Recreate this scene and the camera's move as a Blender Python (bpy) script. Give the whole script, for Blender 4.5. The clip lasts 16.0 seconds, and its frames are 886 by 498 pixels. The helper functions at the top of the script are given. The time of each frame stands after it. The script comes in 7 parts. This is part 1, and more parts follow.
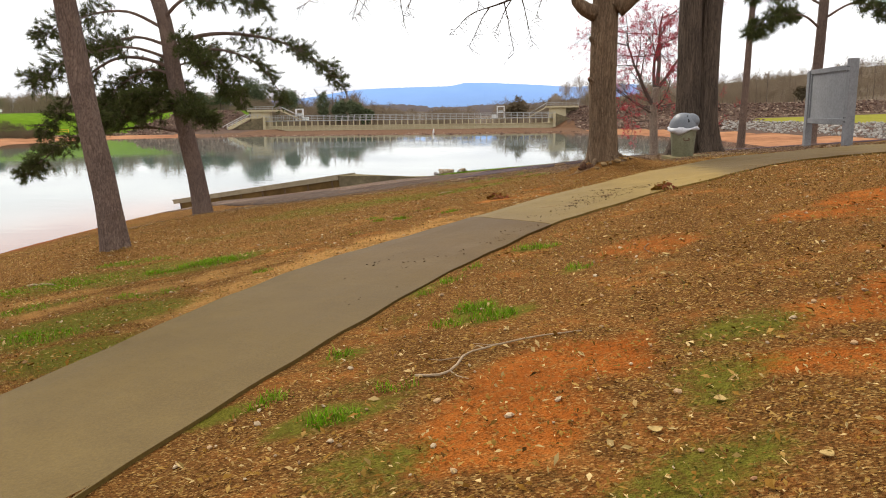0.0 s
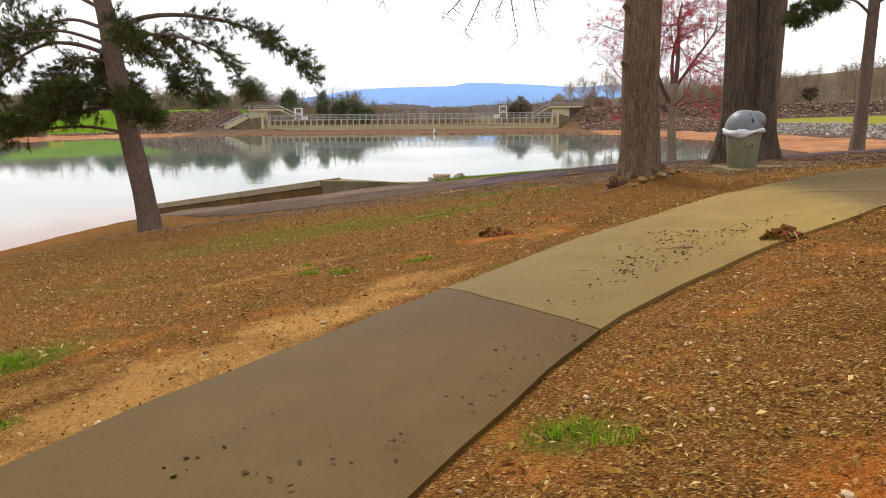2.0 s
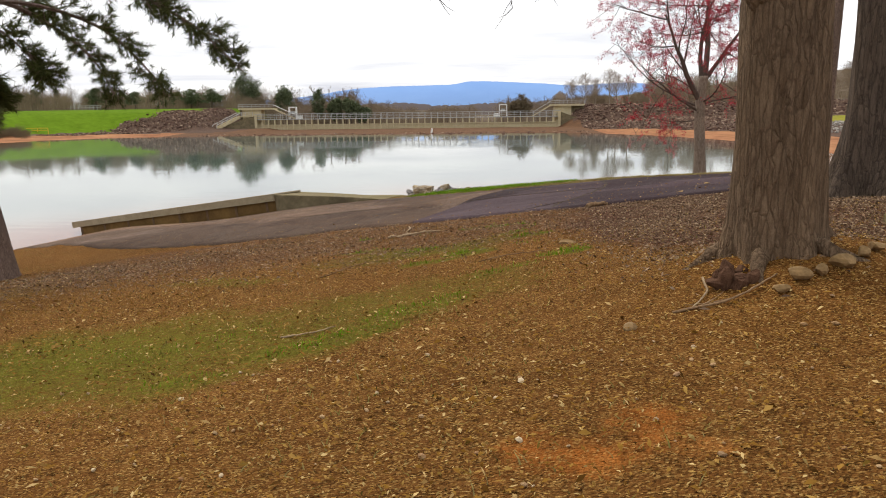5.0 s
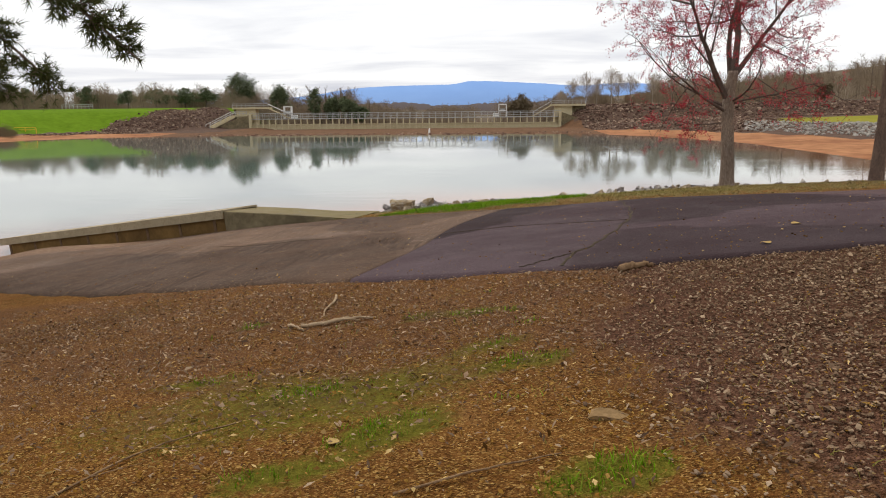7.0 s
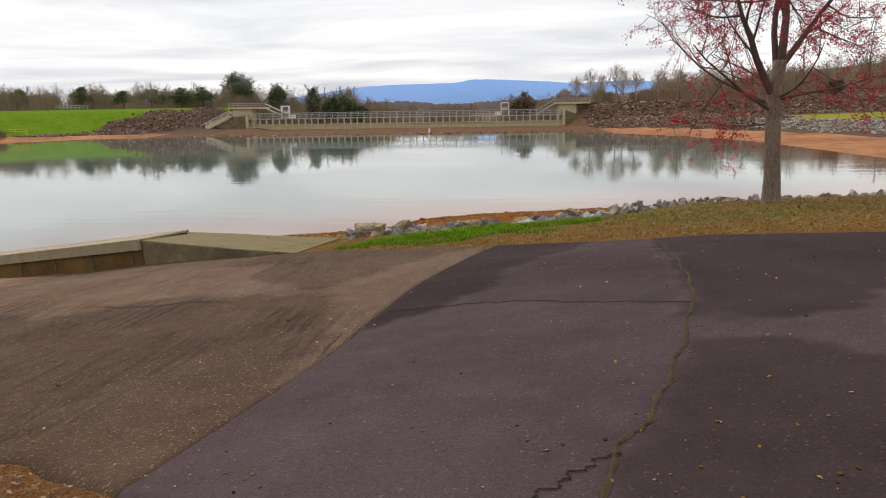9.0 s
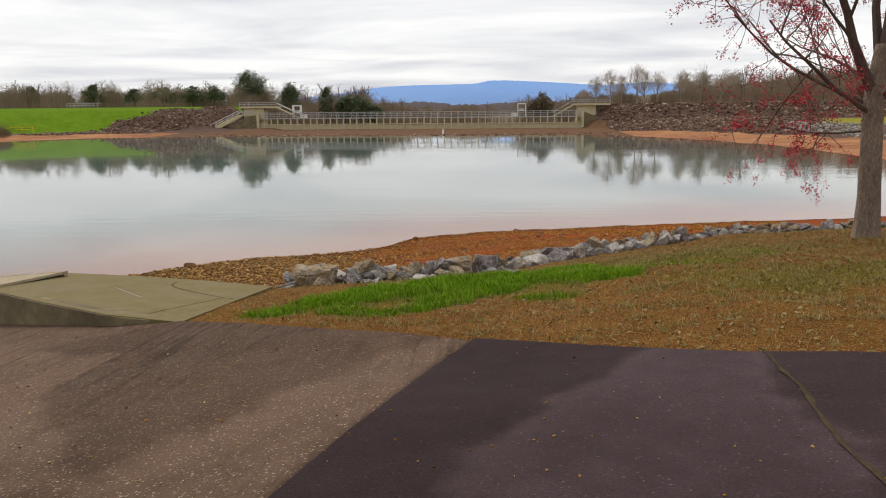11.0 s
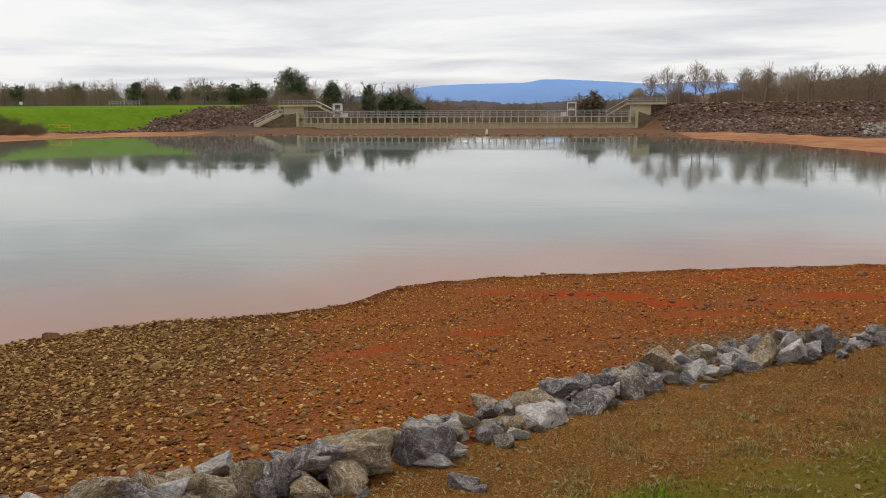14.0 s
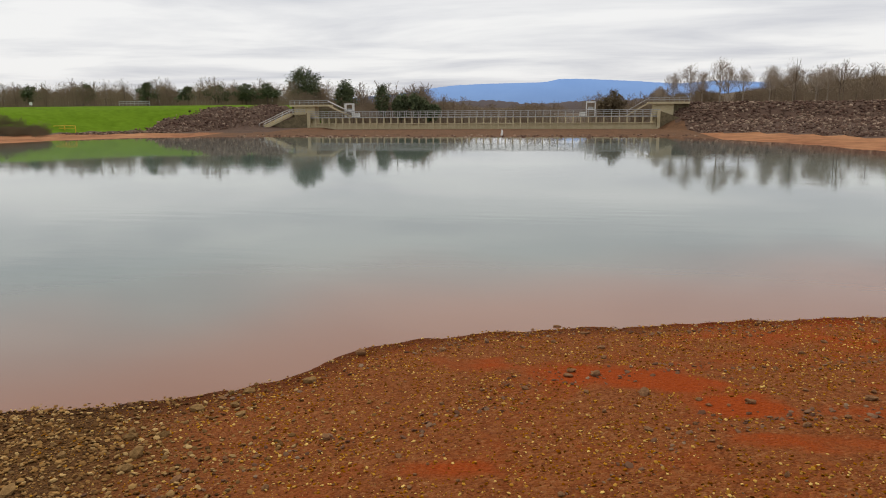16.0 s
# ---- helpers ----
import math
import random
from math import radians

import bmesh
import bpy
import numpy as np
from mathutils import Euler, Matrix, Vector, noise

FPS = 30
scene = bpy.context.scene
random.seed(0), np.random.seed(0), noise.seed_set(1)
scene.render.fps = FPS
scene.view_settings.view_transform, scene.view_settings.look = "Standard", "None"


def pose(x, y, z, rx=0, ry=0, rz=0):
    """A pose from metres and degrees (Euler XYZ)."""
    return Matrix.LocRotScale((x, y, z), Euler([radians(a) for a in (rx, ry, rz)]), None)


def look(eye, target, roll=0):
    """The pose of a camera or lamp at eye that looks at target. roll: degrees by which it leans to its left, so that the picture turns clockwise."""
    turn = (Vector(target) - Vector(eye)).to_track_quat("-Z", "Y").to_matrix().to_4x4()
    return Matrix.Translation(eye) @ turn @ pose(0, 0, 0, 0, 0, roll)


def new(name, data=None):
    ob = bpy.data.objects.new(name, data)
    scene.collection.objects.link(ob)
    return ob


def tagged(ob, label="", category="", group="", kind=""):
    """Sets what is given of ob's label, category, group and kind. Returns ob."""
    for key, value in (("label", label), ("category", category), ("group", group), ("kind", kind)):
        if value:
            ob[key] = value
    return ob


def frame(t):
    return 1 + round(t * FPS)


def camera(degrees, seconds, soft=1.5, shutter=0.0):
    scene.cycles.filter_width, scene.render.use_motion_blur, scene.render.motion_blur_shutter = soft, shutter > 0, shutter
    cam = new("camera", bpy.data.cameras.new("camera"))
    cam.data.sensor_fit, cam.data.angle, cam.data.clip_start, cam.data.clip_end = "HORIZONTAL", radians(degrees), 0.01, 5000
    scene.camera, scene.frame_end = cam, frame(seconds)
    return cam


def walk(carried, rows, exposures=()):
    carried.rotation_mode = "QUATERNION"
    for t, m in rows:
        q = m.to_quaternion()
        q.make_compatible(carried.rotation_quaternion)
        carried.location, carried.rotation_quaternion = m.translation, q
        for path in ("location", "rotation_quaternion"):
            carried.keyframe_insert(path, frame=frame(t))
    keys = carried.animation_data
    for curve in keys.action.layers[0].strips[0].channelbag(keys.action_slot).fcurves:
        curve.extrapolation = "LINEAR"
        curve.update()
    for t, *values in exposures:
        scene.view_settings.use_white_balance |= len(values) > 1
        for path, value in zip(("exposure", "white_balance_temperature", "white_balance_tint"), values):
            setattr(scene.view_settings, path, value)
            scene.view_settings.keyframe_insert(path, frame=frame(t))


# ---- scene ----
cam = camera(62.0, 16.0, soft=1.0)
PATH = [
    (0, (1.976, -4.564, 5.027), (1.853, -2.601, 4.663), -0.8),
    (0.5, (1.998, -3.636, 5.02), (1.875, -1.673, 4.655), -0.7),
    (1, (2.028, -2.682, 5.014), (1.904, -0.719, 4.649), -0.7),
    (1.5, (2.048, -1.736, 4.994), (1.923, 0.226, 4.629), -0.6),
    (2, (2.069, -0.815, 4.962), (1.941, 1.147, 4.598), -0.6),
    (2.5, (2.101, 0.193, 4.92), (1.974, 2.156, 4.556), -0.5),
    (3, (2.141, 1.194, 4.905), (2.014, 3.156, 4.539), -0.6),
    (3.5, (2.194, 2.202, 4.905), (2.064, 4.164, 4.539), -0.7),
    (5.8, (2.499, 6.755, 4.966), (2.367, 8.716, 4.598), -0.7),
    (6, (2.515, 7.213, 4.959), (2.384, 9.174, 4.591), -0.6),
    (6.5, (2.587, 8.321, 4.963), (2.457, 10.282, 4.595), -0.6),
    (7, (2.663, 9.429, 4.965), (2.532, 11.39, 4.597), -0.6),
    (7.5, (2.739, 10.571, 4.975), (2.607, 12.532, 4.606), -0.7),
    (8, (2.818, 11.709, 4.998), (2.685, 13.67, 4.629), -0.8),
    (8.2, (2.855, 12.194, 5.011), (2.721, 14.155, 4.639), -0.9),
    (10.5, (3.272, 18.027, 4.975), (3.103, 19.986, 4.605), -0.5),
    (11, (3.383, 19.457, 4.957), (3.197, 21.414, 4.588), -0.5),
    (11.5, (3.537, 20.921, 4.938), (3.336, 22.876, 4.568), -0.6),
    (12, (3.671, 22.254, 4.938), (3.461, 24.208, 4.568), -0.5),
    (12.5, (3.808, 23.69, 4.933), (3.592, 25.644, 4.563), -0.6),
    (13, (3.925, 25.099, 4.939), (3.654, 27.046, 4.569), -0.4),
    (13.5, (4.021, 26.511, 4.96), (3.725, 28.454, 4.59), -0.4),
    (14, (4.083, 27.948, 4.965), (3.765, 29.888, 4.594), -0.3),
    (14.5, (4.115, 29.367, 4.97), (3.78, 31.304, 4.6), -0.3),
    (15, (4.098, 30.72, 4.968), (3.752, 32.654, 4.597), -0.3),
    (15.5, (4.06, 32.102, 4.96), (3.705, 34.035, 4.589), -0.3),
    (16, (4.013, 33.555, 4.979), (3.648, 35.486, 4.608), -0.4),
]
walk(cam, [(t, look(e, g, r)) for t, e, g, r in PATH],
     exposures=[(0, 0.53), (3.5, 0.38), (7, 0.12), (11, -0.04), (14.5, -0.16), (16, -0.2)])

# ---- light and sky ----
SUN_EL, SUN_AZ = radians(48), radians(150)
world = bpy.data.worlds.new("overcast_sky")
scene.world = world
world.use_nodes = True
wn, wl = world.node_tree.nodes, world.node_tree.links
wn.clear()
w_out = wn.new("ShaderNodeOutputWorld")
w_bg = wn.new("ShaderNodeBackground")
w_sky = wn.new("ShaderNodeTexSky")
w_sky.sky_type = "NISHITA"
w_sky.sun_disc = False
w_sky.sun_elevation, w_sky.sun_rotation = SUN_EL, SUN_AZ
w_sky.air_density, w_sky.dust_density = 1.0, 2.0
w_bg2 = wn.new("ShaderNodeBackground")
w_bg.inputs["Strength"].default_value = 0.10
wl.new(w_sky.outputs["Color"], w_bg.inputs["Color"])
w_tc = wn.new("ShaderNodeTexCoord")
w_sep = wn.new("ShaderNodeSeparateXYZ")
wl.new(w_tc.outputs["Generated"], w_sep.inputs[0])
# cloud sheets: directions are flattened onto a high layer, so that the bands close up toward the horizon
w_zz = wn.new("ShaderNodeMath"); w_zz.operation = "MAXIMUM"; w_zz.inputs[1].default_value = 0.02
w_za = wn.new("ShaderNodeMath"); w_za.operation = "ADD"; w_za.inputs[1].default_value = 0.06
wl.new(w_sep.outputs["Z"], w_zz.inputs[0]); wl.new(w_zz.outputs[0], w_za.inputs[0])
w_dx = wn.new("ShaderNodeMath"); w_dx.operation = "DIVIDE"
w_dy = wn.new("ShaderNodeMath"); w_dy.operation = "DIVIDE"
wl.new(w_sep.outputs["X"], w_dx.inputs[0]); wl.new(w_za.outputs[0], w_dx.inputs[1])
wl.new(w_sep.outputs["Y"], w_dy.inputs[0]); wl.new(w_za.outputs[0], w_dy.inputs[1])
w_cmb = wn.new("ShaderNodeCombineXYZ")
wl.new(w_dx.outputs[0], w_cmb.inputs[0]); wl.new(w_dy.outputs[0], w_cmb.inputs[1])
w_map = wn.new("ShaderNodeMapping"); w_map.inputs["Scale"].default_value = (0.36, 0.50, 1)
w_map.inputs["Rotation"].default_value = (0, 0, radians(-6))
wl.new(w_cmb.outputs[0], w_map.inputs["Vector"])
w_noi = wn.new("ShaderNodeTexNoise")
w_noi.inputs["Scale"].default_value, w_noi.inputs["Detail"].default_value = 1.0, 7.0
w_noi.inputs["Roughness"].default_value, w_noi.inputs["Distortion"].default_value = 0.54, 0.35
wl.new(w_map.outputs[0], w_noi.inputs["Vector"])
w_rmp = wn.new("ShaderNodeValToRGB")
w_rmp.color_ramp.elements[0].position, w_rmp.color_ramp.elements[0].color = 0.28, (0.64, 0.65, 0.715, 1)
w_rmp.color_ramp.elements[1].position, w_rmp.color_ramp.elements[1].color = 0.58, (1.08, 1.07, 1.06, 1)
wl.new(w_noi.outputs["Fac"], w_rmp.inputs[0])
wl.new(w_rmp.outputs[0], w_bg2.inputs["Color"])
w_bg2.inputs["Strength"].default_value = 1.0
w_mix = wn.new("ShaderNodeMixShader"); w_mix.inputs[0].default_value = 0.92
wl.new(w_bg.outputs[0], w_mix.inputs[1]); wl.new(w_bg2.outputs[0], w_mix.inputs[2])
wl.new(w_mix.outputs[0], w_out.inputs[0])

sun = new("sun", bpy.data.lights.new("sun", "SUN"))
sun.data.energy, sun.data.angle, sun.data.color = 2.25, radians(16), (1.0, 0.92, 0.80)
sun.rotation_euler = Euler((radians(42), 0, radians(-150)))


# ---- node helpers ----
def mat(name, rough=0.8, spec=0.3, metal=0.0):
    m = bpy.data.materials.new(name)
    m.use_nodes = True
    b = m.node_tree.nodes["Principled BSDF"]
    b.inputs["Roughness"].default_value = rough
    b.inputs["Specular IOR Level"].default_value = spec
    b.inputs["Metallic"].default_value = metal
    return m, m.node_tree.nodes, m.node_tree.links, b


def coords(m, scale=(1, 1, 1), space="Object"):
    n, l = m.node_tree.nodes, m.node_tree.links
    t, mp = n.new("ShaderNodeTexCoord"), n.new("ShaderNodeMapping")
    mp.inputs["Scale"].default_value = scale
    l.new(t.outputs[space], mp.inputs["Vector"])
    return mp.outputs["Vector"]


def noise_tex(m, vec, scale, detail=5.0, rough=0.6, distort=0.0):
    n = m.node_tree.nodes.new("ShaderNodeTexNoise")
    n.inputs["Scale"].default_value, n.inputs["Detail"].default_value = scale, detail
    n.inputs["Roughness"].default_value, n.inputs["Distortion"].default_value = rough, distort
    m.node_tree.links.new(vec, n.inputs["Vector"])
    return n.outputs["Fac"]


def voronoi(m, vec, scale, feature="F1", out="Distance"):
    n = m.node_tree.nodes.new("ShaderNodeTexVoronoi")
    n.feature = feature
    n.inputs["Scale"].default_value = scale
    m.node_tree.links.new(vec, n.inputs["Vector"])
    return n.outputs[out]


def ramp(m, fac, stops):
    n = m.node_tree.nodes.new("ShaderNodeValToRGB")
    e = n.color_ramp.elements
    while len(e) < len(stops):
        e.new(0.5)
    for el, (p, c) in zip(e, stops):
        el.position = p
        el.color = (*c, 1) if len(c) == 3 else c
    m.node_tree.links.new(fac, n.inputs[0])
    return n.outputs[0]


def grey(a, b):
    return [(a, (0, 0, 0)), (b, (1, 1, 1))]


def mix(m, fac, a, b, mode="MIX"):
    n = m.node_tree.nodes.new("ShaderNodeMix")
    n.data_type, n.blend_type = "RGBA", mode
    l = m.node_tree.links
    for sock, v in ((n.inputs[0], fac), (n.inputs[6], a), (n.inputs[7], b)):
        if hasattr(v, "is_linked"):
            l.new(v, sock)
        elif isinstance(v, (int, float)):
            sock.default_value = v
        else:
            sock.default_value = (*v, 1)
    return n.outputs[2]


def math_node(m, op, a, b=0.0):
    n = m.node_tree.nodes.new("ShaderNodeMath")
    n.operation = op
    for sock, v in ((n.inputs[0], a), (n.inputs[1], b)):
        if hasattr(v, "is_linked"):
            m.node_tree.links.new(v, sock)
        else:
            sock.default_value = v
    return n.outputs[0]


def bump(m, height, strength=0.4, dist=0.02):
    n = m.node_tree.nodes.new("ShaderNodeBump")
    n.inputs["Strength"].default_value, n.inputs["Distance"].default_value = strength, dist
    l = m.node_tree.links
    l.new(height, n.inputs["Height"])
    l.new(n.outputs[0], m.node_tree.nodes["Principled BSDF"].inputs["Normal"])


def attr(m, name):
    n = m.node_tree.nodes.new("ShaderNodeAttribute")
    n.attribute_name = name
    return n.outputs["Fac"]


def rich(m, col, s=1.3, v=1.0):
    """Colour with its strength raised, as damp surfaces show it."""
    n = m.node_tree.nodes.new("ShaderNodeHueSaturation")
    n.inputs["Saturation"].default_value, n.inputs["Value"].default_value = s, v
    m.node_tree.links.new(col, n.inputs["Color"])
    return n.outputs[0]


def per_island(m):
    return m.node_tree.nodes.new("ShaderNodeNewGeometry").outputs["Random Per Island"]


def per_object(m):
    return m.node_tree.nodes.new("ShaderNodeObjectInfo").outputs["Random"]


def simple(name, c1, c2, scale=4.0, rough=0.8, spec=0.3, bumpy=0.0, metal=0.0, fine=30.0):
    m, n, l, b = mat(name, rough, spec, metal)
    v = coords(m)
    col = ramp(m, noise_tex(m, v, scale), [(0.3, c1), (0.7, c2)])
    g = noise_tex(m, v, scale * fine / 4, 4)
    col = mix(m, 0.35, col, ramp(m, g, [(0.3, tuple(x * 0.55 for x in c1)), (0.7, tuple(min(1, x * 1.25) for x in c2))]))
    l.new(col, b.inputs["Base Color"])
    if bumpy:
        bump(m, g, bumpy, 0.02)
    return m


# ---- materials ----
def make_ground():
    m, n, l, b = mat("clay_and_leaf_litter", 1.0, 0.03)
    v = coords(m)
    big = noise_tex(m, v, 0.35, 4, 0.55)
    mid = noise_tex(m, v, 2.1, 6, 0.65)
    fine = noise_tex(m, v, 22, 7, 0.78)
    litter = voronoi(m, coords(m, (1, 1.5, 1)), 95, "F1", "Color")
    flake = voronoi(m, v, 85, "F1")
    dirt = ramp(m, mid, [(0.25, (0.070, 0.031, 0.014)), (0.5, (0.130, 0.060, 0.027)), (0.8, (0.195, 0.100, 0.046))])
    leaf = ramp(m, math_node(m, "FRACT", math_node(m, "MULTIPLY", litter, 3.7)),
                [(0.0, (0.028, 0.013, 0.006)), (0.4, (0.10, 0.050, 0.021)), (0.75, (0.20, 0.11, 0.048)), (1.0, (0.42, 0.30, 0.17))])
    col = mix(m, ramp(m, fine, grey(0.35, 0.62)), dirt, leaf)
    clay = ramp(m, mid, [(0.2, (0.19, 0.054, 0.013)), (0.55, (0.29, 0.092, 0.025)), (0.85, (0.38, 0.150, 0.050))])
    clay = mix(m, ramp(m, fine, grey(0.45, 0.75)), clay, leaf)
    col = mix(m, ramp(m, math_node(m, "ADD", attr(m, "clay"), math_node(m, "MULTIPLY", math_node(m, "SUBTRACT", mid, 0.5), 0.9)), grey(0.38, 0.62)), col, clay)
    tan = ramp(m, fine, [(0.3, (0.32, 0.175, 0.088)), (0.7, (0.50, 0.31, 0.17))])
    col = mix(m, ramp(m, math_node(m, "ADD", attr(m, "tan"), math_node(m, "MULTIPLY", math_node(m, "SUBTRACT", mid, 0.5), 1.9)), grey(0.25, 0.95)), col, mix(m, 0.3, tan, leaf))
    grass = ramp(m, fine, [(0.3, (0.055, 0.055, 0.012)), (0.7, (0.150, 0.150, 0.034))])
    gm = math_node(m, "ADD", attr(m, "grass"), math_node(m, "MULTIPLY", math_node(m, "SUBTRACT", fine, 0.5), 0.9))
    col = mix(m, ramp(m, gm, grey(0.42, 0.75)), col, grass)
    chips = mix(m, ramp(m, fine, grey(0.35, 0.65)), (0.042, 0.021, 0.020), ramp(m, litter, [(0.1, (0.07, 0.037, 0.036)), (0.9, (0.21, 0.125, 0.135))]))
    col = mix(m, ramp(m, math_node(m, "ADD", attr(m, "mulch"), math_node(m, "MULTIPLY", math_node(m, "SUBTRACT", mid, 0.5), 0.7)), grey(0.35, 0.75)), col, chips)
    wet = ramp(m, attr(m, "wet"), [(0.0, (1, 1, 1)), (1.0, (0.62, 0.55, 0.52))])
    col = mix(m, 1.0, col, wet, "MULTIPLY")
    col = mix(m, 0.5, col, ramp(m, big, [(0.3, (0.72, 0.70, 0.68)), (0.7, (1.12, 1.1, 1.08))]), "MULTIPLY")
    l.new(mix(m, 1.0, rich(m, col, 1.0, 1.22), (1.08, 0.97, 0.58), "MULTIPLY"), b.inputs["Base Color"])
    h = math_node(m, "ADD", math_node(m, "MULTIPLY", fine, 0.7), math_node(m, "MULTIPLY", flake, 0.9))
    bump(m, h, 0.8, 0.03)
    return m


def make_beach():
    m, n, l, b = mat("red_clay_gravel_beach", 0.95, 0.06)
    v = coords(m)
    cell = voronoi(m, v, 19, "F1", "Color")
    dist = voronoi(m, v, 19, "F1")
    cell2 = voronoi(m, v, 42, "F1", "Color")
    mid, fine = noise_tex(m, v, 0.9, 6, 0.6, 0.5), noise_tex(m, v, 20, 5)
    pebble = ramp(m, cell, [(0.1, (0.105, 0.028, 0.010)), (0.4, (0.185, 0.054, 0.018)), (0.7, (0.25, 0.088, 0.032)), (0.95, (0.32, 0.165, 0.08))])
    pebble = mix(m, 0.45, pebble, ramp(m, cell2, [(0.1, (0.085, 0.026, 0.010)), (0.9, (0.25, 0.12, 0.055))]))
    clay = ramp(m, fine, [(0.3, (0.21, 0.040, 0.012)), (0.7, (0.31, 0.078, 0.025))])
    k = math_node(m, "ADD", attr(m, "clay"), math_node(m, "MULTIPLY", math_node(m, "SUBTRACT", mid, 0.5), 1.3))
    col = mix(m, ramp(m, k, grey(0.32, 0.78)), pebble, clay)
    # brown soil, darkened further to paint the shade between shingle stones
    tan = ramp(m, cell2, [(0.1, (0.040, 0.019, 0.008)), (0.5, (0.085, 0.043, 0.017)), (0.9, (0.16, 0.092, 0.040))])
    col = mix(m, ramp(m, attr(m, "khaki"), grey(0.2, 0.85)), col, tan)
    wet = ramp(m, attr(m, "wet"), [(0.0, (1, 1, 1)), (1.0, (0.5, 0.42, 0.38))])
    col = mix(m, 1.0, col, wet, "MULTIPLY")
    l.new(mix(m, 1.0, rich(m, col, 1.05, 0.95), (1.04, 0.94, 0.82), "MULTIPLY"), b.inputs["Base Color"])
    bump(m, math_node(m, "SUBTRACT", fine, dist), 0.9, 0.04)
    return m


GROUND, BEACH = make_ground(), make_beach()
MUD = simple("far_orange_clay", (0.16, 0.056, 0.026), (0.40, 0.20, 0.095), 0.10, 0.95, 0.05, fine=20)
MUD_DARK = simple("dark_brown_shoal", (0.075, 0.040, 0.022), (0.16, 0.085, 0.045), 0.4, 0.95, 0.05)
FAR_GRASS = simple("mown_winter_rye", (0.082, 0.150, 0.006), (0.115, 0.195, 0.012), 0.08, 1.0, 0.02)
FAR_STRAW = simple("yellow_green_grass", (0.17, 0.165, 0.02), (0.24, 0.22, 0.035), 0.1, 1.0, 0.02)
FAR_ROCK = simple("brown_embankment_soil", (0.055, 0.033, 0.024), (0.115, 0.073, 0.054), 0.5, 0.95, 0.05, fine=16)
WOOD_FLOOR = simple("woodland_floor", (0.07, 0.05, 0.032), (0.13, 0.095, 0.06), 0.05, 0.95, 0.1)


def make_water():
    m, n, l, b = mat("muddy_lake_water", 0.03, 0.5)
    v = coords(m, (1, 1, 1))
    b.inputs["IOR"].default_value = 1.33
    shore = ramp(m, attr(m, "shallow"), [(0.0, (0.118, 0.150, 0.134)), (0.45, (0.160, 0.134, 0.108)), (1.0, (0.225, 0.106, 0.062))])
    l.new(shore, b.inputs["Base Color"])
    w1 = noise_tex(m, coords(m, (0.25, 1.1, 1)), 1.1, 3, 0.5)
    w2 = noise_tex(m, coords(m, (0.02, 0.07, 1)), 1.0, 3, 0.5)
    h = math_node(m, "MULTIPLY", w1, ramp(m, w2, grey(0.45, 0.7)))
    bump(m, math_node(m, "ADD", h, math_node(m, "MULTIPLY", w1, 0.22)), 0.17, 0.05)
    return m


WATER = make_water()


def make_concrete(name, c1, c2, stain=(0.10, 0.085, 0.055), amount=0.5, rough=0.8, spec=0.07, worn=""):
    m, n, l, b = mat(name, rough, spec)
    v = coords(m)
    big, mid, fine = noise_tex(m, v, 0.7, 5, 0.6, 0.4), noise_tex(m, v, 4, 6, 0.65), noise_tex(m, v, 70, 4, 0.7)
    col = ramp(m, mid, [(0.3, c1), (0.7, c2)])
    col = mix(m, math_node(m, "MULTIPLY", ramp(m, big, grey(0.4, 0.7)), amount), col, stain)
    col = mix(m, 0.3, col, ramp(m, fine, [(0.35, tuple(x * 0.6 for x in c1)), (0.65, tuple(x * 1.2 for x in c2))]))
    if worn:
        # damp and darker where negative, paler where positive
        k = math_node(m, "ADD", math_node(m, "MULTIPLY", attr(m, worn), 0.5), math_node(m, "ADD", math_node(m, "MULTIPLY", big, 0.3), 0.35))
        col = mix(m, 1.0, col, ramp(m, k, [(0.05, (0.60, 0.52, 0.46)), (0.5, (0.98, 0.98, 0.98)), (0.95, (1.75, 1.75, 1.70))]), "MULTIPLY")
    l.new(rich(m, col, 1.2), b.inputs["Base Color"])
    bump(m, fine, 0.25, 0.006)
    return m


CONC_PATH = make_concrete("footpath_concrete", (0.113, 0.079, 0.032), (0.156, 0.112, 0.049), (0.082, 0.055, 0.026), 0.8, 0.68, 0.14, "worn")
CONC_SLAB = make_concrete("ramp_concrete", (0.125, 0.103, 0.054), (0.185, 0.155, 0.088), (0.20, 0.165, 0.13), 0.5)
CONC_WALL = make_concrete("stained_concrete", (0.12, 0.10, 0.065), (0.26, 0.22, 0.15), (0.025, 0.022, 0.018), 0.85)
CONC_DAM = make_concrete("dam_concrete", (0.46, 0.40, 0.27), (0.60, 0.54, 0.40), (0.34, 0.27, 0.16), 0.5)


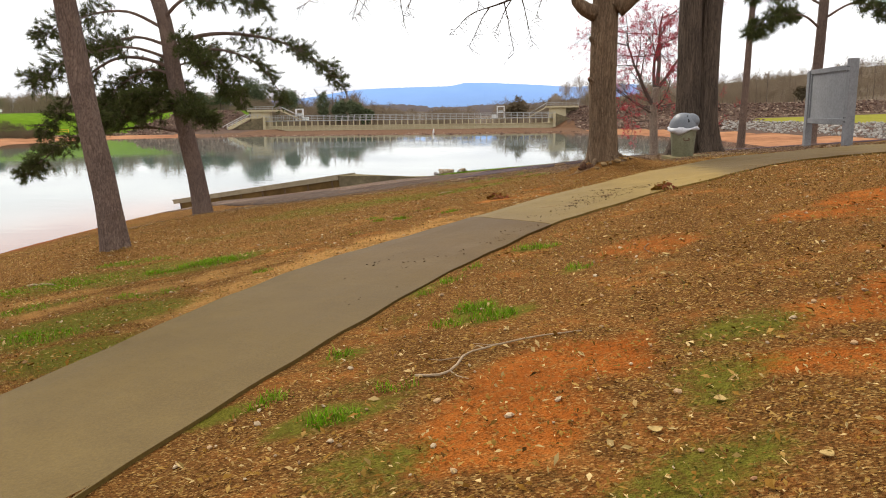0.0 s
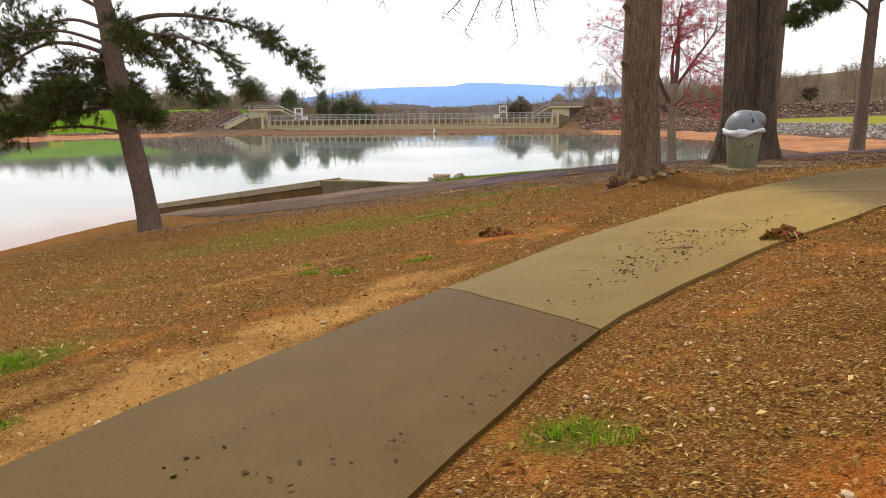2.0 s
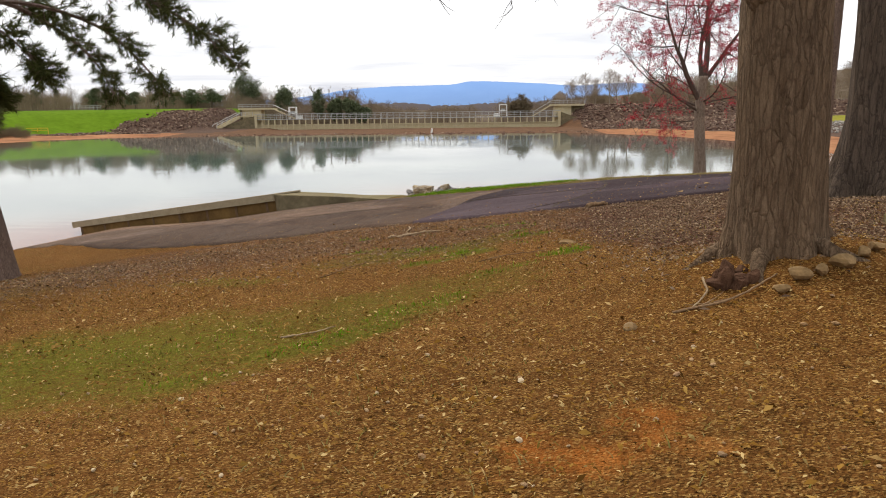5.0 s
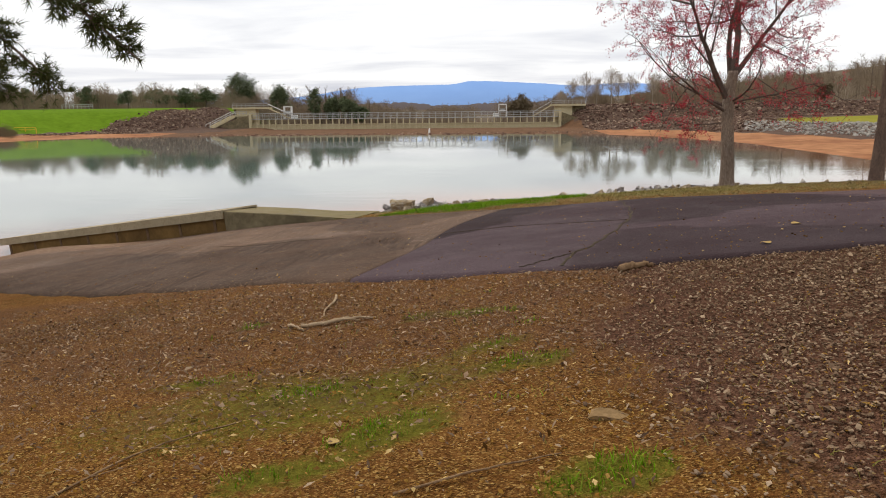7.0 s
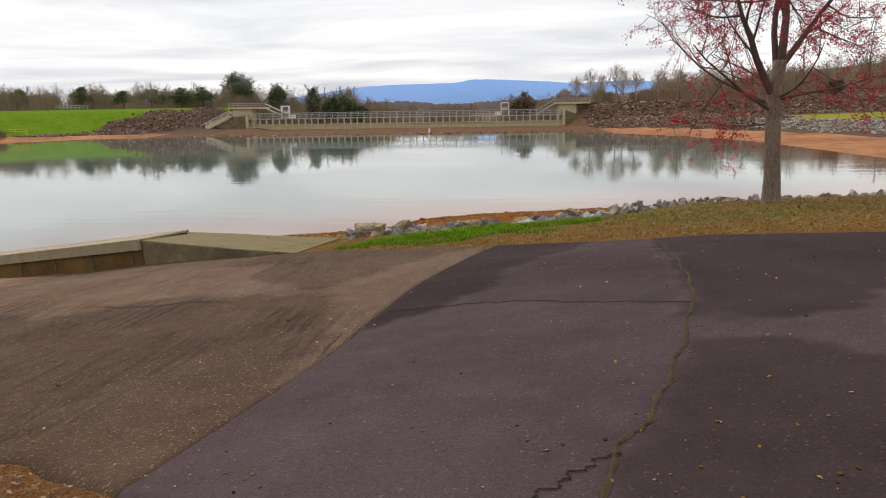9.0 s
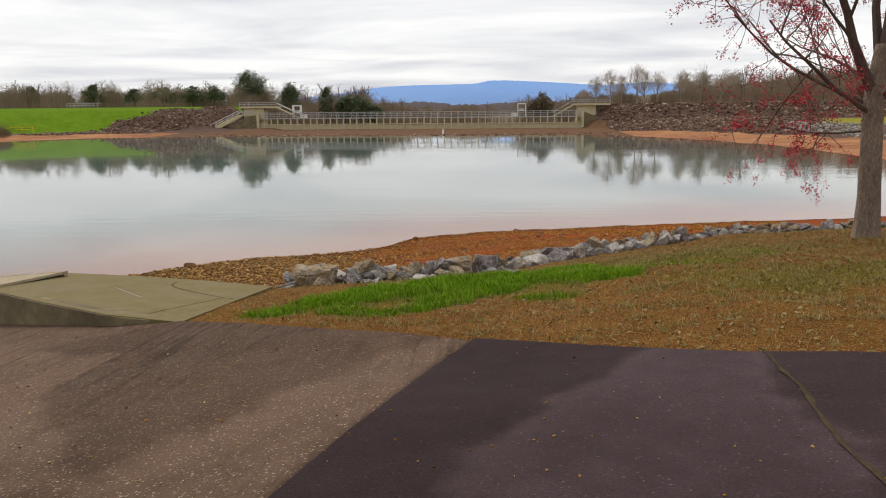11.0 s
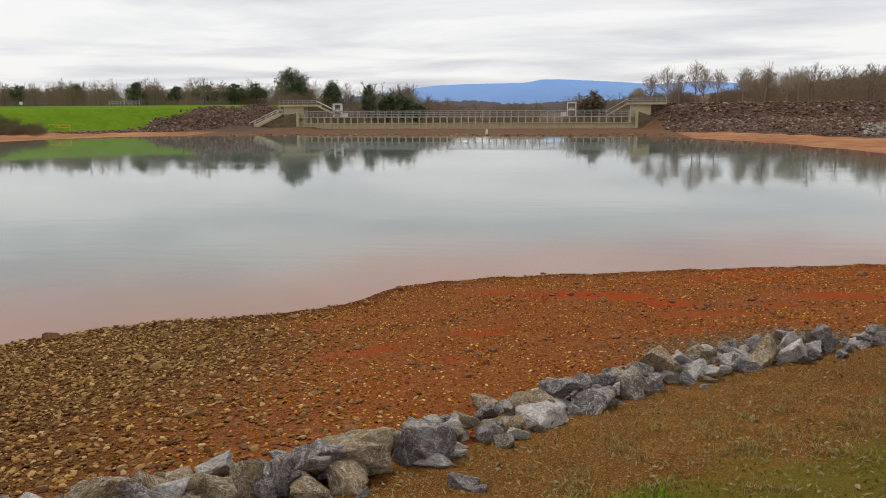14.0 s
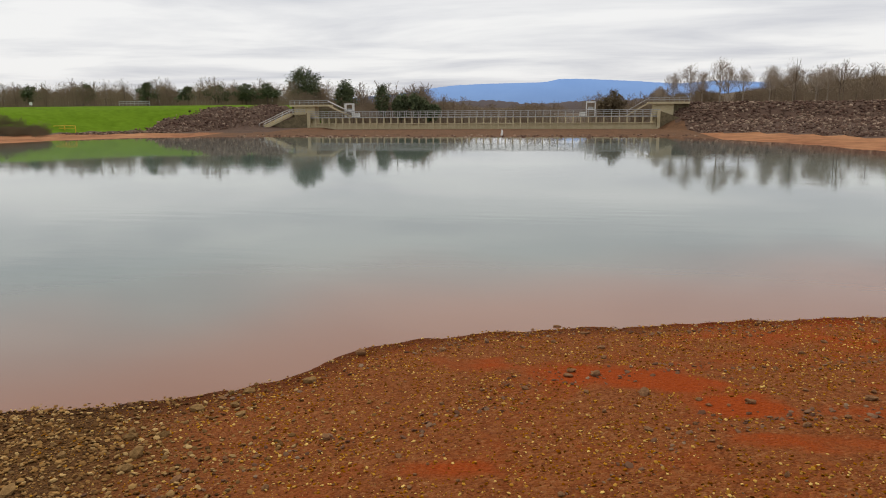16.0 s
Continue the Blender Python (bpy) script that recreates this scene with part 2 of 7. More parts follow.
def make_asphalt(name, c1, c2, speck, rough, grooves=0.0, share=0.72):
    m, n, l, b = mat(name, rough, 0.04)
    v = coords(m)
    big, mid = noise_tex(m, v, 0.5, 5, 0.6, 0.6), noise_tex(m, v, 3.5, 6, 0.7)
    grain = voronoi(m, v, 80, "F1", "Color")
    deep = voronoi(m, v, 80, "F1")
    grit = noise_tex(m, v, 55, 6, 0.75)
    col = ramp(m, big, [(0.35, c1), (0.68, c2)])
    col = mix(m, 0.45, col, ramp(m, mid, [(0.3, c1), (0.7, c2)]))
    col = mix(m, 0.6, col, ramp(m, grit, [(0.32, (0.45, 0.44, 0.44)), (0.68, (1.45, 1.42, 1.38))]), "MULTIPLY")
    col = mix(m, ramp(m, grain, grey(share, share + 0.14)), col, speck)
    tone = attr(m, "tone")
    col = mix(m, 1.0, col, ramp(m, math_node(m, "ADD", math_node(m, "MULTIPLY", tone, 0.5), 0.5), [(0.0, (2.6, 2.5, 2.4)), (0.5, (1.8, 1.82, 1.92)), (1.0, (0.75, 0.70, 0.70))]), "MULTIPLY")
    h = math_node(m, "SUBTRACT", grit, math_node(m, "MULTIPLY", deep, 0.6))
    if grooves:
        turned = coords(m)
        mp = turned.node
        mp.inputs["Rotation"].default_value = (0, 0, radians(15))
        mp.inputs["Scale"].default_value = (1, 0.03, 1)
        lines = noise_tex(m, turned, 11, 4, 0.65, 0.15)
        where = noise_tex(m, v, 0.42, 4, 0.6, 0.3)
        furrow = math_node(m, "MULTIPLY", ramp(m, lines, [(0.40, (1, 1, 1)), (0.52, (0, 0, 0))]), ramp(m, where, grey(0.42, 0.60)))
        col = mix(m, math_node(m, "MULTIPLY", furrow, grooves), col, tuple(x * 0.35 for x in c1))
        h = math_node(m, "SUBTRACT", h, math_node(m, "MULTIPLY", furrow, 1.2))
    damp = noise_tex(m, v, 0.55, 5, 0.6, 0.8)
    l.new(math_node(m, "MULTIPLY", ramp(m, damp, [(0.3, (0.8, 0.8, 0.8)), (0.7, (1.15, 1.15, 1.15))]), rough), b.inputs["Roughness"])
    l.new(col, b.inputs["Base Color"])
    bump(m, h, 0.6, 0.012)
    return m


ASPH_OLD = make_asphalt("worn_asphalt", (0.044, 0.0285, 0.0195), (0.086, 0.056, 0.038), (0.20, 0.15, 0.105), 0.85, 0.5, 0.80)
ASPH_NEW = make_asphalt("dark_asphalt", (0.029, 0.0195, 0.0204), (0.049, 0.034, 0.0362), (0.095, 0.076, 0.072), 0.85, 0.0, 0.88)


# ---- the ground ----
SHORE = [(-60, -60), (-26, -25), (-18.5, 0), (-16.6, 15), (-16.4, 22), (-16, 28), (-14.6, 34.2), (-9, 40.2), (-7.1, 42.3), (-5.5, 43.7),
         (-2.9, 44.7), (-1.5, 45.8), (-0.4, 48.1), (2, 49.6), (4.6, 50.4), (9, 51.8), (13.4, 53), (18, 54), (29, 58), (36, 67), (37.5, 80),
         (39, 112), (37, 125), (34, 139), (29, 152), (22, 167), (0, 170), (-12, 169), (-47, 171), (-62, 170), (-82, 165), (-89, 152),
         (-91, 136), (-84, 122), (-90, 60), (-140, 0), (-140, -60)]
SP = np.array(SHORE, float)


def shore_distance(x, y):
    """Metres from the lake's edge, positive on land."""
    x, y = np.asarray(x, float), np.asarray(y, float)
    best = np.full(x.shape, 1e9)
    inside = np.zeros(x.shape, bool)
    for (ax, ay), (bx, by) in zip(SP, np.roll(SP, -1, 0)):
        ex, ey = bx - ax, by - ay
        t = np.clip(((x - ax) * ex + (y - ay) * ey) / (ex * ex + ey * ey), 0, 1)
        best = np.minimum(best, np.hypot(x - ax - t * ex, y - ay - t * ey))
        if ay != by:
            inside ^= ((ay > y) != (by > y)) & (x < ex * (y - ay) / ey + ax)
    return np.where(inside, -best, best)


def smooth(a, b, x):
    t = np.clip((x - a) / (b - a), 0, 1)
    return t * t * (3 - 2 * t)


def softmin(a, b, k):
    h = np.clip(0.5 + 0.5 * (b - a) / k, 0, 1)
    return b * (1 - h) + a * h - k * h * (1 - h)


def wave(x, y, f, s):
    return np.sin(f * x + 1.7 * s) * np.cos(f * 0.83 * y + 2.3 * s) + 0.5 * np.sin(f * 2.1 * (x + 0.6 * y) + s) * np.cos(f * 1.7 * (y - 0.4 * x) + s * 3)


def near_land(x, y, d):
    xs = np.where(x > 6, 6 + (x - 6) * 0.45, x)
    xs = np.where(xs > 14, 14 + (xs - 14) * 0.2, xs)
    ys = np.maximum(y, -12)
    up = 3.608 + 0.1413 * xs - 0.016 * ys + 0.00127 * xs * xs - 0.00212 * xs * ys - 0.0011 * ys * ys
    up = np.maximum(up, 0.3)
    k = smooth(29, 38, y + 0.5 * (x + 8))
    beach = 0.27 * d * (1 - k) + (0.09 * d + 0.0042 * d * np.minimum(d, 25)) * k
    dip = 0.36 * np.exp(-((x + 8.6) / 3.2) ** 2 - ((y - 31.6) / 2.6) ** 2)
    mound = 0.26 * np.exp(-((x - 4.25) / 0.85) ** 2 - ((y - 9.75) / 0.8) ** 2)
    # the ground falls away toward the ramp and the lake
    low = (0.10 + 0.048 * np.clip(-x, 0, 7)) * smooth(12.5, 19, y) * smooth(30.5, 21, y) * smooth(3, -1, x) * smooth(-15.2, -10, x)
    low2 = 0.24 * smooth(-4.5, -8, x) * smooth(2, 8, y) * smooth(20, 13, y) * smooth(-15.8, -12, x)
    low3 = 0.26 * np.exp(-((x + 9.7) / 3.2) ** 2 - ((y - 28.8) / 3.4) ** 2) + 0.13 * np.exp(-((x + 5.4) / 2.4) ** 2 - ((y - 29.3) / 2.2) ** 2)
    return softmin(up, beach, 0.12) - dip + mound - low - low2 - low3


def far_land(x, y, d):
    mud = 0.028 * np.minimum(d, 22)
    right = mud + 1.5 * smooth(17, 34, d) + 0.02 * np.clip(d - 34, 0, 60)
    left = mud + 0.2 * smooth(10, 40, d)
    bank_r = 6.3 * smooth(198, 219, y) * smooth(19.5, 27, x)
    bank_l = 6.6 * smooth(196, 222, y) * smooth(-66, -76, x)
    side_l = 6.0 * smooth(19, 42, d) * smooth(-66, -84, x)
    right = 0.016 * np.minimum(d, 22) + (right - 0.016 * np.minimum(d, 22)) * smooth(24, 40, x)
    left = np.where(x > -60, 0.009 * np.minimum(d, 40), left)
    z = np.where(x > 10, right, left)
    z = np.where((x > 10), np.maximum(z, bank_r), np.maximum(np.maximum(z, bank_l), np.where(x < -60, side_l, 0)))
    hill = 30 * smooth(60, 330, x) * smooth(150, 420, y)
    return z + hill


def land(x, y):
    x, y = np.asarray(x, float), np.asarray(y, float)
    d = shore_distance(x, y)
    k = np.where(x < 20, smooth(70, 110, y), smooth(58, 80, y))
    k = np.maximum(k, smooth(40, 70, -x))
    z = near_land(x, y, d) * (1 - k) + far_land(x, y, d) * k
    z = np.where(d < 0, np.maximum(0.13 * d, -2.5), z)
    return z


GRID = {}


def ground_at(x, y):
    """Height of the ground sheet under arrays of plan points."""
    xs, ys, Z = GRID["x"], GRID["y"], GRID["z"]
    i = np.clip(np.searchsorted(xs, x) - 1, 0, len(xs) - 2)
    j = np.clip(np.searchsorted(ys, y) - 1, 0, len(ys) - 2)
    u, v = (x - xs[i]) / (xs[i + 1] - xs[i]), (y - ys[j]) / (ys[j + 1] - ys[j])
    return (Z[j, i] * (1 - u) + Z[j, i + 1] * u) * (1 - v) + (Z[j + 1, i] * (1 - u) + Z[j + 1, i + 1] * u) * v


def G(x, y):
    return float(ground_at(x, y))


def shore_at(x, y):
    xs, ys, Z = GRID["x"], GRID["y"], GRID["d"]
    i = np.clip(np.searchsorted(xs, x) - 1, 0, len(xs) - 2)
    j = np.clip(np.searchsorted(ys, y) - 1, 0, len(ys) - 2)
    return Z[j, i]


def link_mesh(name, verts, faces, material, parent=None, label="", smooth_it=False):
    me = bpy.data.meshes.new(name)
    me.from_pydata(verts, [], faces)
    for mm in material if isinstance(material, (list, tuple)) else [material]:
        me.materials.append(mm)
    if smooth_it:
        me.polygons.foreach_set("use_smooth", [True] * len(me.polygons))
    me.update()
    ob = new(name, me)
    if parent:
        ob.parent = parent
    if label:
        ob["label"] = label
    return ob


def part(name, bm, material, parent=None, label="", smooth_it=False):
    me = bpy.data.meshes.new(name)
    bmesh.ops.recalc_face_normals(bm, faces=bm.faces)
    bm.to_mesh(me)
    bm.free()
    for mm in material if isinstance(material, (list, tuple)) else [material]:
        me.materials.append(mm)
    if smooth_it:
        me.polygons.foreach_set("use_smooth", [True] * len(me.polygons))
    ob = new(name, me)
    if parent:
        ob.parent = parent
    if label:
        ob["label"] = label
    return ob


def steps(*spans):
    out = []
    for a, b, s in spans:
        out += list(np.arange(a, b, s))
    return np.array(out + [spans[-1][1]])


def float_attr(ob, name, values):
    a = ob.data.attributes.new(name, "FLOAT", "POINT")
    a.data.foreach_set("value", np.asarray(values, np.float32))


# grass patches on the near land: x, y, half-length, half-width, turn in degrees, density
GRASS_BANK = [(1.99, -0.56, 0.16, 0.1, 20, 1), (1.89, -0.32, 0.14, 0.09, 0, 1), (1.78, -0.6, 0.15, 0.07, 0, 0.7), (1.58, -1.58, 0.13, 0.06, 0, 0.9), (1.3, -1.87, 0.2, 0.1, 10, 1), (0.9, -1.57, 0.2, 0.1, 30, 0.9), (1.17, -0.93, 0.13, 0.09, 0, 0.7), (1.5, 0.25, 0.15, 0.12, 0, 0.6),
              (1.78, 1.15, 0.12, 0.12, 0, 0.8), (1.82, 0.92, 0.1, 0.14, 0, 0.7), (1.72, 0.51, 0.12, 0.1, 0, 0.7), (1.51, 0.43, 0.1, 0.12, 0, 0.7), (2.29, 1.52, 0.14, 0.1, 0, 0.8), (2.48, 1.4, 0.12, 0.08, 0, 0.6), (2.59, 0.4, 0.12, 0.08, 0, 0.7)]
GRASS_LAWN = [(-1.14, 3.42, 0.6, 0.28, 10, 1), (-1.6, 3.3, 0.5, 0.25, 0, 0.8), (-0.2, 2.29, 0.12, 0.08, 0, 0.8), (-1.2, 1.9, 0.4, 0.2, 0, 0.5), (-2.6, 4.5, 0.7, 0.3, 0, 0.5), (-3, 3.2, 1.0, 0.45, 10, 0.5), (-2.2, 1.9, 0.5, 0.25, 20, 0.5), (0.39, 5.54, 0.15, 0.1, 0, 0.9),
              (0.8, 5.37, 0.15, 0.09, 0, 0.8), (0.29, 6.16, 0.12, 0.08, 0, 0.7), (1.37, 5.57, 0.22, 0.09, 10, 0.8), (0.95, 6.49, 0.2, 0.1, 20, 0.4), (2.13, 4.75, 0.12, 0.08, 0, 0.5), (-1.45, 0.6, 0.5, 0.25, 0, 0.6), (0.33, 4.4, 0.1, 0.08, 0, 0.6)]
GRASS_SLOPE = [(1.51, 9.56, 0.45, 0.2, 30, 0.7), (1.95, 10.28, 0.6, 0.25, 40, 0.55), (3.03, 12.0, 0.22, 0.18, 0, 0.9), (1.24, 9.39, 0.3, 0.15, 20, 0.6), (0.64, 9.0, 0.4, 0.15, 10, 0.45), (0.2, 9.8, 0.9, 0.3, 20, 0.35), (2.5, 11.4, 0.5, 0.2, 40, 0.45), (2.0, 10.9, 0.1, 0.1, 0, 0.7)]
GRASS_FOOT = [(3.12, 12.1, 0.26, 0.17, 0, 1), (2.9, 13.62, 0.25, 0.13, 0, 0.7), (2.7, 14.03, 0.2, 0.12, 0, 0.5), (2.18, 12.7, 0.25, 0.15, 0, 0.8), (2.02, 12.53, 0.2, 0.12, 0, 0.7), (2.28, 12.82, 0.2, 0.12, 0, 0.6), (1.65, 13.43, 0.4, 0.15, 5, 0.7), (0.78, 13.82, 0.35, 0.15, 10, 0.6),
              (2.75, 13.0, 0.2, 0.1, 0, 0.6), (1.74, 12.24, 0.25, 0.14, 0, 0.7), (-0.5, 12.6, 1.2, 0.3, -25, 0.3)]
GRASS_LOT = [(0.58, 15.5, 0.12, 0.14, 0, 1), (0.33, 15.15, 0.08, 0.06, 0, 0.8), (2.05, 15.1, 0.13, 0.06, 10, 0.8), (2.5, 15.05, 0.2, 0.1, 10, 0.95), (2.45, 14.8, 0.1, 0.08, 0, 0.9), (2.59, 15.87, 0.08, 0.1, 0, 0.85), (2.8, 15.0, 0.1, 0.1, 0, 0.9), (2.91, 14.52, 0.12, 0.07, 0, 0.9), (1.5, 15.05, 0.1, 0.05, 0, 0.6)]
# low olive weeds and moss
WEEDS_BANK = [(3.1, -1.35, 0.35, 0.22, 20, 1), (2.8, -1.9, 0.35, 0.2, 60, 0.8), (1.6, -2.35, 0.22, 0.2, 0, 0.8), (2.6, -2.6, 0.4, 0.14, 10, 0.8), (1.45, -0.3, 0.3, 0.15, 50, 0.6), (1.58, 0.25, 0.3, 0.14, 50, 0.6), (1.4, -1.5, 0.25, 0.15, 30, 0.5), (2.2, 1.6, 0.5, 0.25, 40, 0.5)]
WEEDS_SLOPE = [(-0.6, 9.5, 2.8, 1.4, 20, 0.5), (1.8, 10.3, 1.8, 0.9, 40, 0.55), (-1.5, 6.5, 1.6, 0.7, 20, 0.5), (1.4, 13.2, 1.4, 0.6, 10, 0.55), (-2.0, 3.4, 1.8, 0.8, 10, 0.9), (-1.3, 0.9, 1.0, 0.6, 30, 0.95), (-0.8, -0.1, 0.6, 0.4, 40, 0.9), (3.4, 30.8, 3.2, 1.6, 30, 0.75), (6.5, 33, 2.4, 1.4, 20, 0.62), (7.5, 29.5, 2.6, 1.6, 0, 0.55), (0.2, 29.3, 0.9, 0.5, 0, 0.7)]
WEEDS = WEEDS_BANK + WEEDS_SLOPE
GRASS_VERGE = [(1.3, 30.1, 1.5, 0.75, 32, 1), (3, 30.5, 1.5, 0.85, 38, 1), (4.6, 30.6, 0.95, 0.7, 30, 0.85), (4.3, 32.5, 1.2, 0.7, 60, 0.55), (2.3, 28.7, 0.8, 0.28, 20, 0.7), (0.2, 29, 0.55, 0.3, 0, 0.75), 
    (3.9, 28.9, 0.6, 0.22, 0, 0.55), (1.2, 28.75, 0.7, 0.28, -20, 0.65), (2.2, 31.2, 0.9, 0.35, 40, 0.8), (6.2, 31.5, 1.2, 0.5, 0, 0.3), (8.5, 33, 1.6, 0.5, 10, 0.25), (2.9, 29.5, 1.2, 0.4, 30, 0.8)]
GRASS = GRASS_BANK + GRASS_LAWN + GRASS_SLOPE + GRASS_FOOT + GRASS_LOT + GRASS_VERGE
CLAYS = [(2.3, -1.6, 0.55, 0.3, 20, 0.95), (2.05, -2.15, 0.45, 0.3, 30, 0.95), (3.25, -1.85, 0.3, 0.2, 0, 0.9), (4.0, -1.2, 0.8, 0.35, 20, 0.8), (5.4, 1.5, 1.6, 0.7, 20, 0.7), (3.2, 0.9, 0.8, 0.45, 20, 0.6), (2.13, 6.4, 0.5, 0.3, 30, 0.75), (2.86, 6.43, 0.35, 0.2, 30, 0.7),
         (2.8, 7.6, 0.8, 0.35, 35, 0.5), (0.4, 4.6, 0.8, 0.5, 30, 0.4), (3.3, 12, 1.0, 0.4, 0, 0.35)]
BARE = [(4.85, 45.8, 1.7, 0.8, -20, 1.0), (2.0, 46.8, 1.0, 0.5, -20, 0.7), (6.4, 44.2, 0.9, 0.7, 0, 0.9), (6.9, 42.5, 1.2, 0.5, -10, 0.9), (8.3, 43.9, 1.0, 0.6, 0, 0.8), (0.7, 40.5, 0.5, 0.35, 40, 0.8),
        (2.4, 41.8, 0.6, 0.3, 0, 0.7), (2.3, 39.6, 0.35, 0.35, 0, 0.8), (0.05, 40.2, 0.4, 0.3, 0, 0.7), (6.1, 40.6, 0.6, 0.25, 0, 0.6), (5.3, 40.4, 0.5, 0.25, 0, 0.6), (10.5, 45.5, 2.0, 0.7, 10, 0.8), (-2.6, 41.8, 0.5, 0.3, 0, 0.5)]
TANS = [(0.2, 2.4, 1.5, 0.45, 58, 0.95), (-0.3, 1.2, 1.1, 0.4, 68, 0.85), (0.95, 3.7, 1.1, 0.4, 50, 0.8), (-0.7, 2.6, 0.9, 0.4, 40, 0.65), (-1.6, 2.0, 1.0, 0.35, 30, 0.6), (1.5, 4.6, 0.8, 0.35, 50, 0.6), (-2.6, 2.3, 0.9, 0.3, 20, 0.5), (0.1, 6.1, 1.4, 0.5, 15, 0.4), (-1.6, 6, 1.2, 0.45, 0, 0.3), (2.3, 6.4, 0.9, 0.4, 30, 0.35)]


def patches(x, y, table):
    v = np.zeros_like(x)
    for cx, cy, a, b, turn, k in table:
        c, s = math.cos(radians(turn)), math.sin(radians(turn))
        u, w = ((x - cx) * c + (y - cy) * s) / a, (-(x - cx) * s + (y - cy) * c) / b
        r = np.sqrt(u * u + w * w) + 0.18 * wave(x, y, 5.0, 1.0)
        v = np.maximum(v, k * (1 - smooth(0.55, 1.25, r)))
    return v


# line of the riprap along the top of the beach
RIP = [(-0.6, 31.95), (0.3, 32.1), (1.0, 32.55), (1.5, 33.15), (2.5, 33.9), (3.0, 34.8), (4.1, 36.0), (5.3, 37.1), (6.4, 37.95), (7.8, 38.45), (9.6, 39.0), (12, 39.8), (16, 41), (24, 43.3), (40, 47.3)]


def rip_y(x):
    return np.interp(x, [-60, -8] + [p[0] for p in RIP], [20, 33.5] + [p[1] for p in RIP])


def west_rocks(y):
    """West edge of the rock cone beside the dam."""
    return np.interp(y, [174, 193, 201, 222], [-95, -92.5, -87.6, -80])


def build_ground():
    xs = steps((-3500, -400, 300), (-400, -120, 14), (-120, -24, 3), (-24, -8, 0.5), (-8, 14, 0.22), (14, 30, 0.6), (30, 150, 3), (150, 400, 14), (400, 3500, 300))
    ys = steps((-600, -60, 60), (-60, -8, 4), (-8, 52, 0.22), (52, 66, 0.6), (66, 240, 3), (240, 420, 12), (420, 4000, 240))
    X, Y = np.meshgrid(xs, ys)
    D = shore_distance(X, Y)
    Z = land(X, Y)
    fine = (np.abs(X - 3) < 25) & (Y < 66)
    Z = Z + np.where(fine, 0.012 * wave(X, Y, 2.6, 2.0) + 0.006 * wave(X, Y, 7.3, 4.0), 0)
    GRID.update(x=xs, y=ys, z=Z, d=D)
    nx, ny = len(xs), len(ys)
    verts = np.stack([X, Y, Z], -1).reshape(-1, 3)
    i = np.arange(nx * ny).reshape(ny, nx)
    faces = np.stack([i[:-1, :-1], i[:-1, 1:], i[1:, 1:], i[1:, :-1]], -1).reshape(-1, 4)
    ob = link_mesh("ground", verts.tolist(), faces.tolist(), [GROUND, BEACH, MUD, FAR_GRASS, FAR_STRAW, FAR_ROCK, WOOD_FLOOR, MUD_DARK], smooth_it=True)
    cx, cy = X[:-1, :-1] + 0.5 * np.diff(X, axis=1)[:-1], Y[:-1, :-1] + 0.5 * np.diff(Y, axis=0)[:, :-1]
    cd = shore_distance(cx, cy)
    cz = land(cx, cy)
    slot = np.zeros(cx.shape, int)
    wob = 0.25 * wave(cx, cy, 1.9, 3.0)
    slot[(cy > rip_y(cx) + 0.25 + wob) & (cy < 75) & (cx < 40)] = 1
    slot[(cx < -8) & (cd < 2.2 + wob)] = 1
    far = (cy > 75) | (cx > 40) | (cx < -40)
    slot[far] = 6
    slot[far & (cd < 19 + 2 * wob)] = 2
    slot[far & (cx > -72) & (cx < 26) & (cy < 232) & (cy > 150)] = 7
    bearing = (cx - 2.7) / np.maximum(cy - 9.4, 1)
    slot[far & (cx > 26) & (cd >= 17) & (cy < 215)] = 5
    slot[far & (cx > 26) & (cd >= 34) & (cy < 205) & (bearing > 0.375)] = 4
    slot[far & (cx > 20) & (cz > 2.2) & (cy > 190) & (cy < 226)] = 5
    slot[far & (cx < -62) & (cd >= 24 + 3 * wob)] = 3
    slot[far & (cx < -62) & (cx > west_rocks(cy) + 4 * wob) & (cd > 15) & (cy < 226)] = 5
    slot[(cy > 232) & ((cx > -62) | (cy > 250))] = 6
    ob.data.polygons.foreach_set("material_index", slot.ravel().astype(np.int32))
    x, y, d = X.ravel(), Y.ravel(), D.ravel()
    beach = y > rip_y(x)
    float_attr(ob, "grass", np.maximum(patches(x, y, GRASS), 0.62 * patches(x, y, WEEDS)) * smooth(0.5, 1.1, rip_y(x) - y) + np.where(beach, 0, 0.19 + 0.12 * wave(x, y, 0.9, 5.0) + 0.10 * smooth(24, 27, y) + 0.12 * np.exp(-((x + 0.2) / 4.2) ** 2 - ((y - 11) / 4.2) ** 2) + 0.12 * smooth(-1, -4, x) * smooth(6, 9, y)))
    clay = np.where(beach, 0.24 + 0.25 * smooth(2, 9, x) * smooth(9, 2, d) + 0.1 * wave(x, y, 0.7, 1.0) - 0.35 * smooth(1, -3, x) + 0.5 * patches(x, y, BARE), np.maximum(patches(x, y, CLAYS) * 0.85, 0.29 * smooth(10, 6.5, y) * smooth(-3.5, -1.5, x) + 0.05))
    float_attr(ob, "clay", clay)
    float_attr(ob, "tan", np.where(beach, 0, patches(x, y, TANS)))
    float_attr(ob, "wet", smooth(1.1, 0.0, d))
    float_attr(ob, "mulch", smooth(2.9, 5.0, x + 0.4 * wave(x, y, 1.4, 3.0)) * smooth(8.8, 10.4, y) * smooth(18.5, 17, y) * smooth(9.5, 8, x) + 0.52 * smooth(10.5, 14.5, y) * smooth(21, 19, y) * smooth(-9, -5, x))
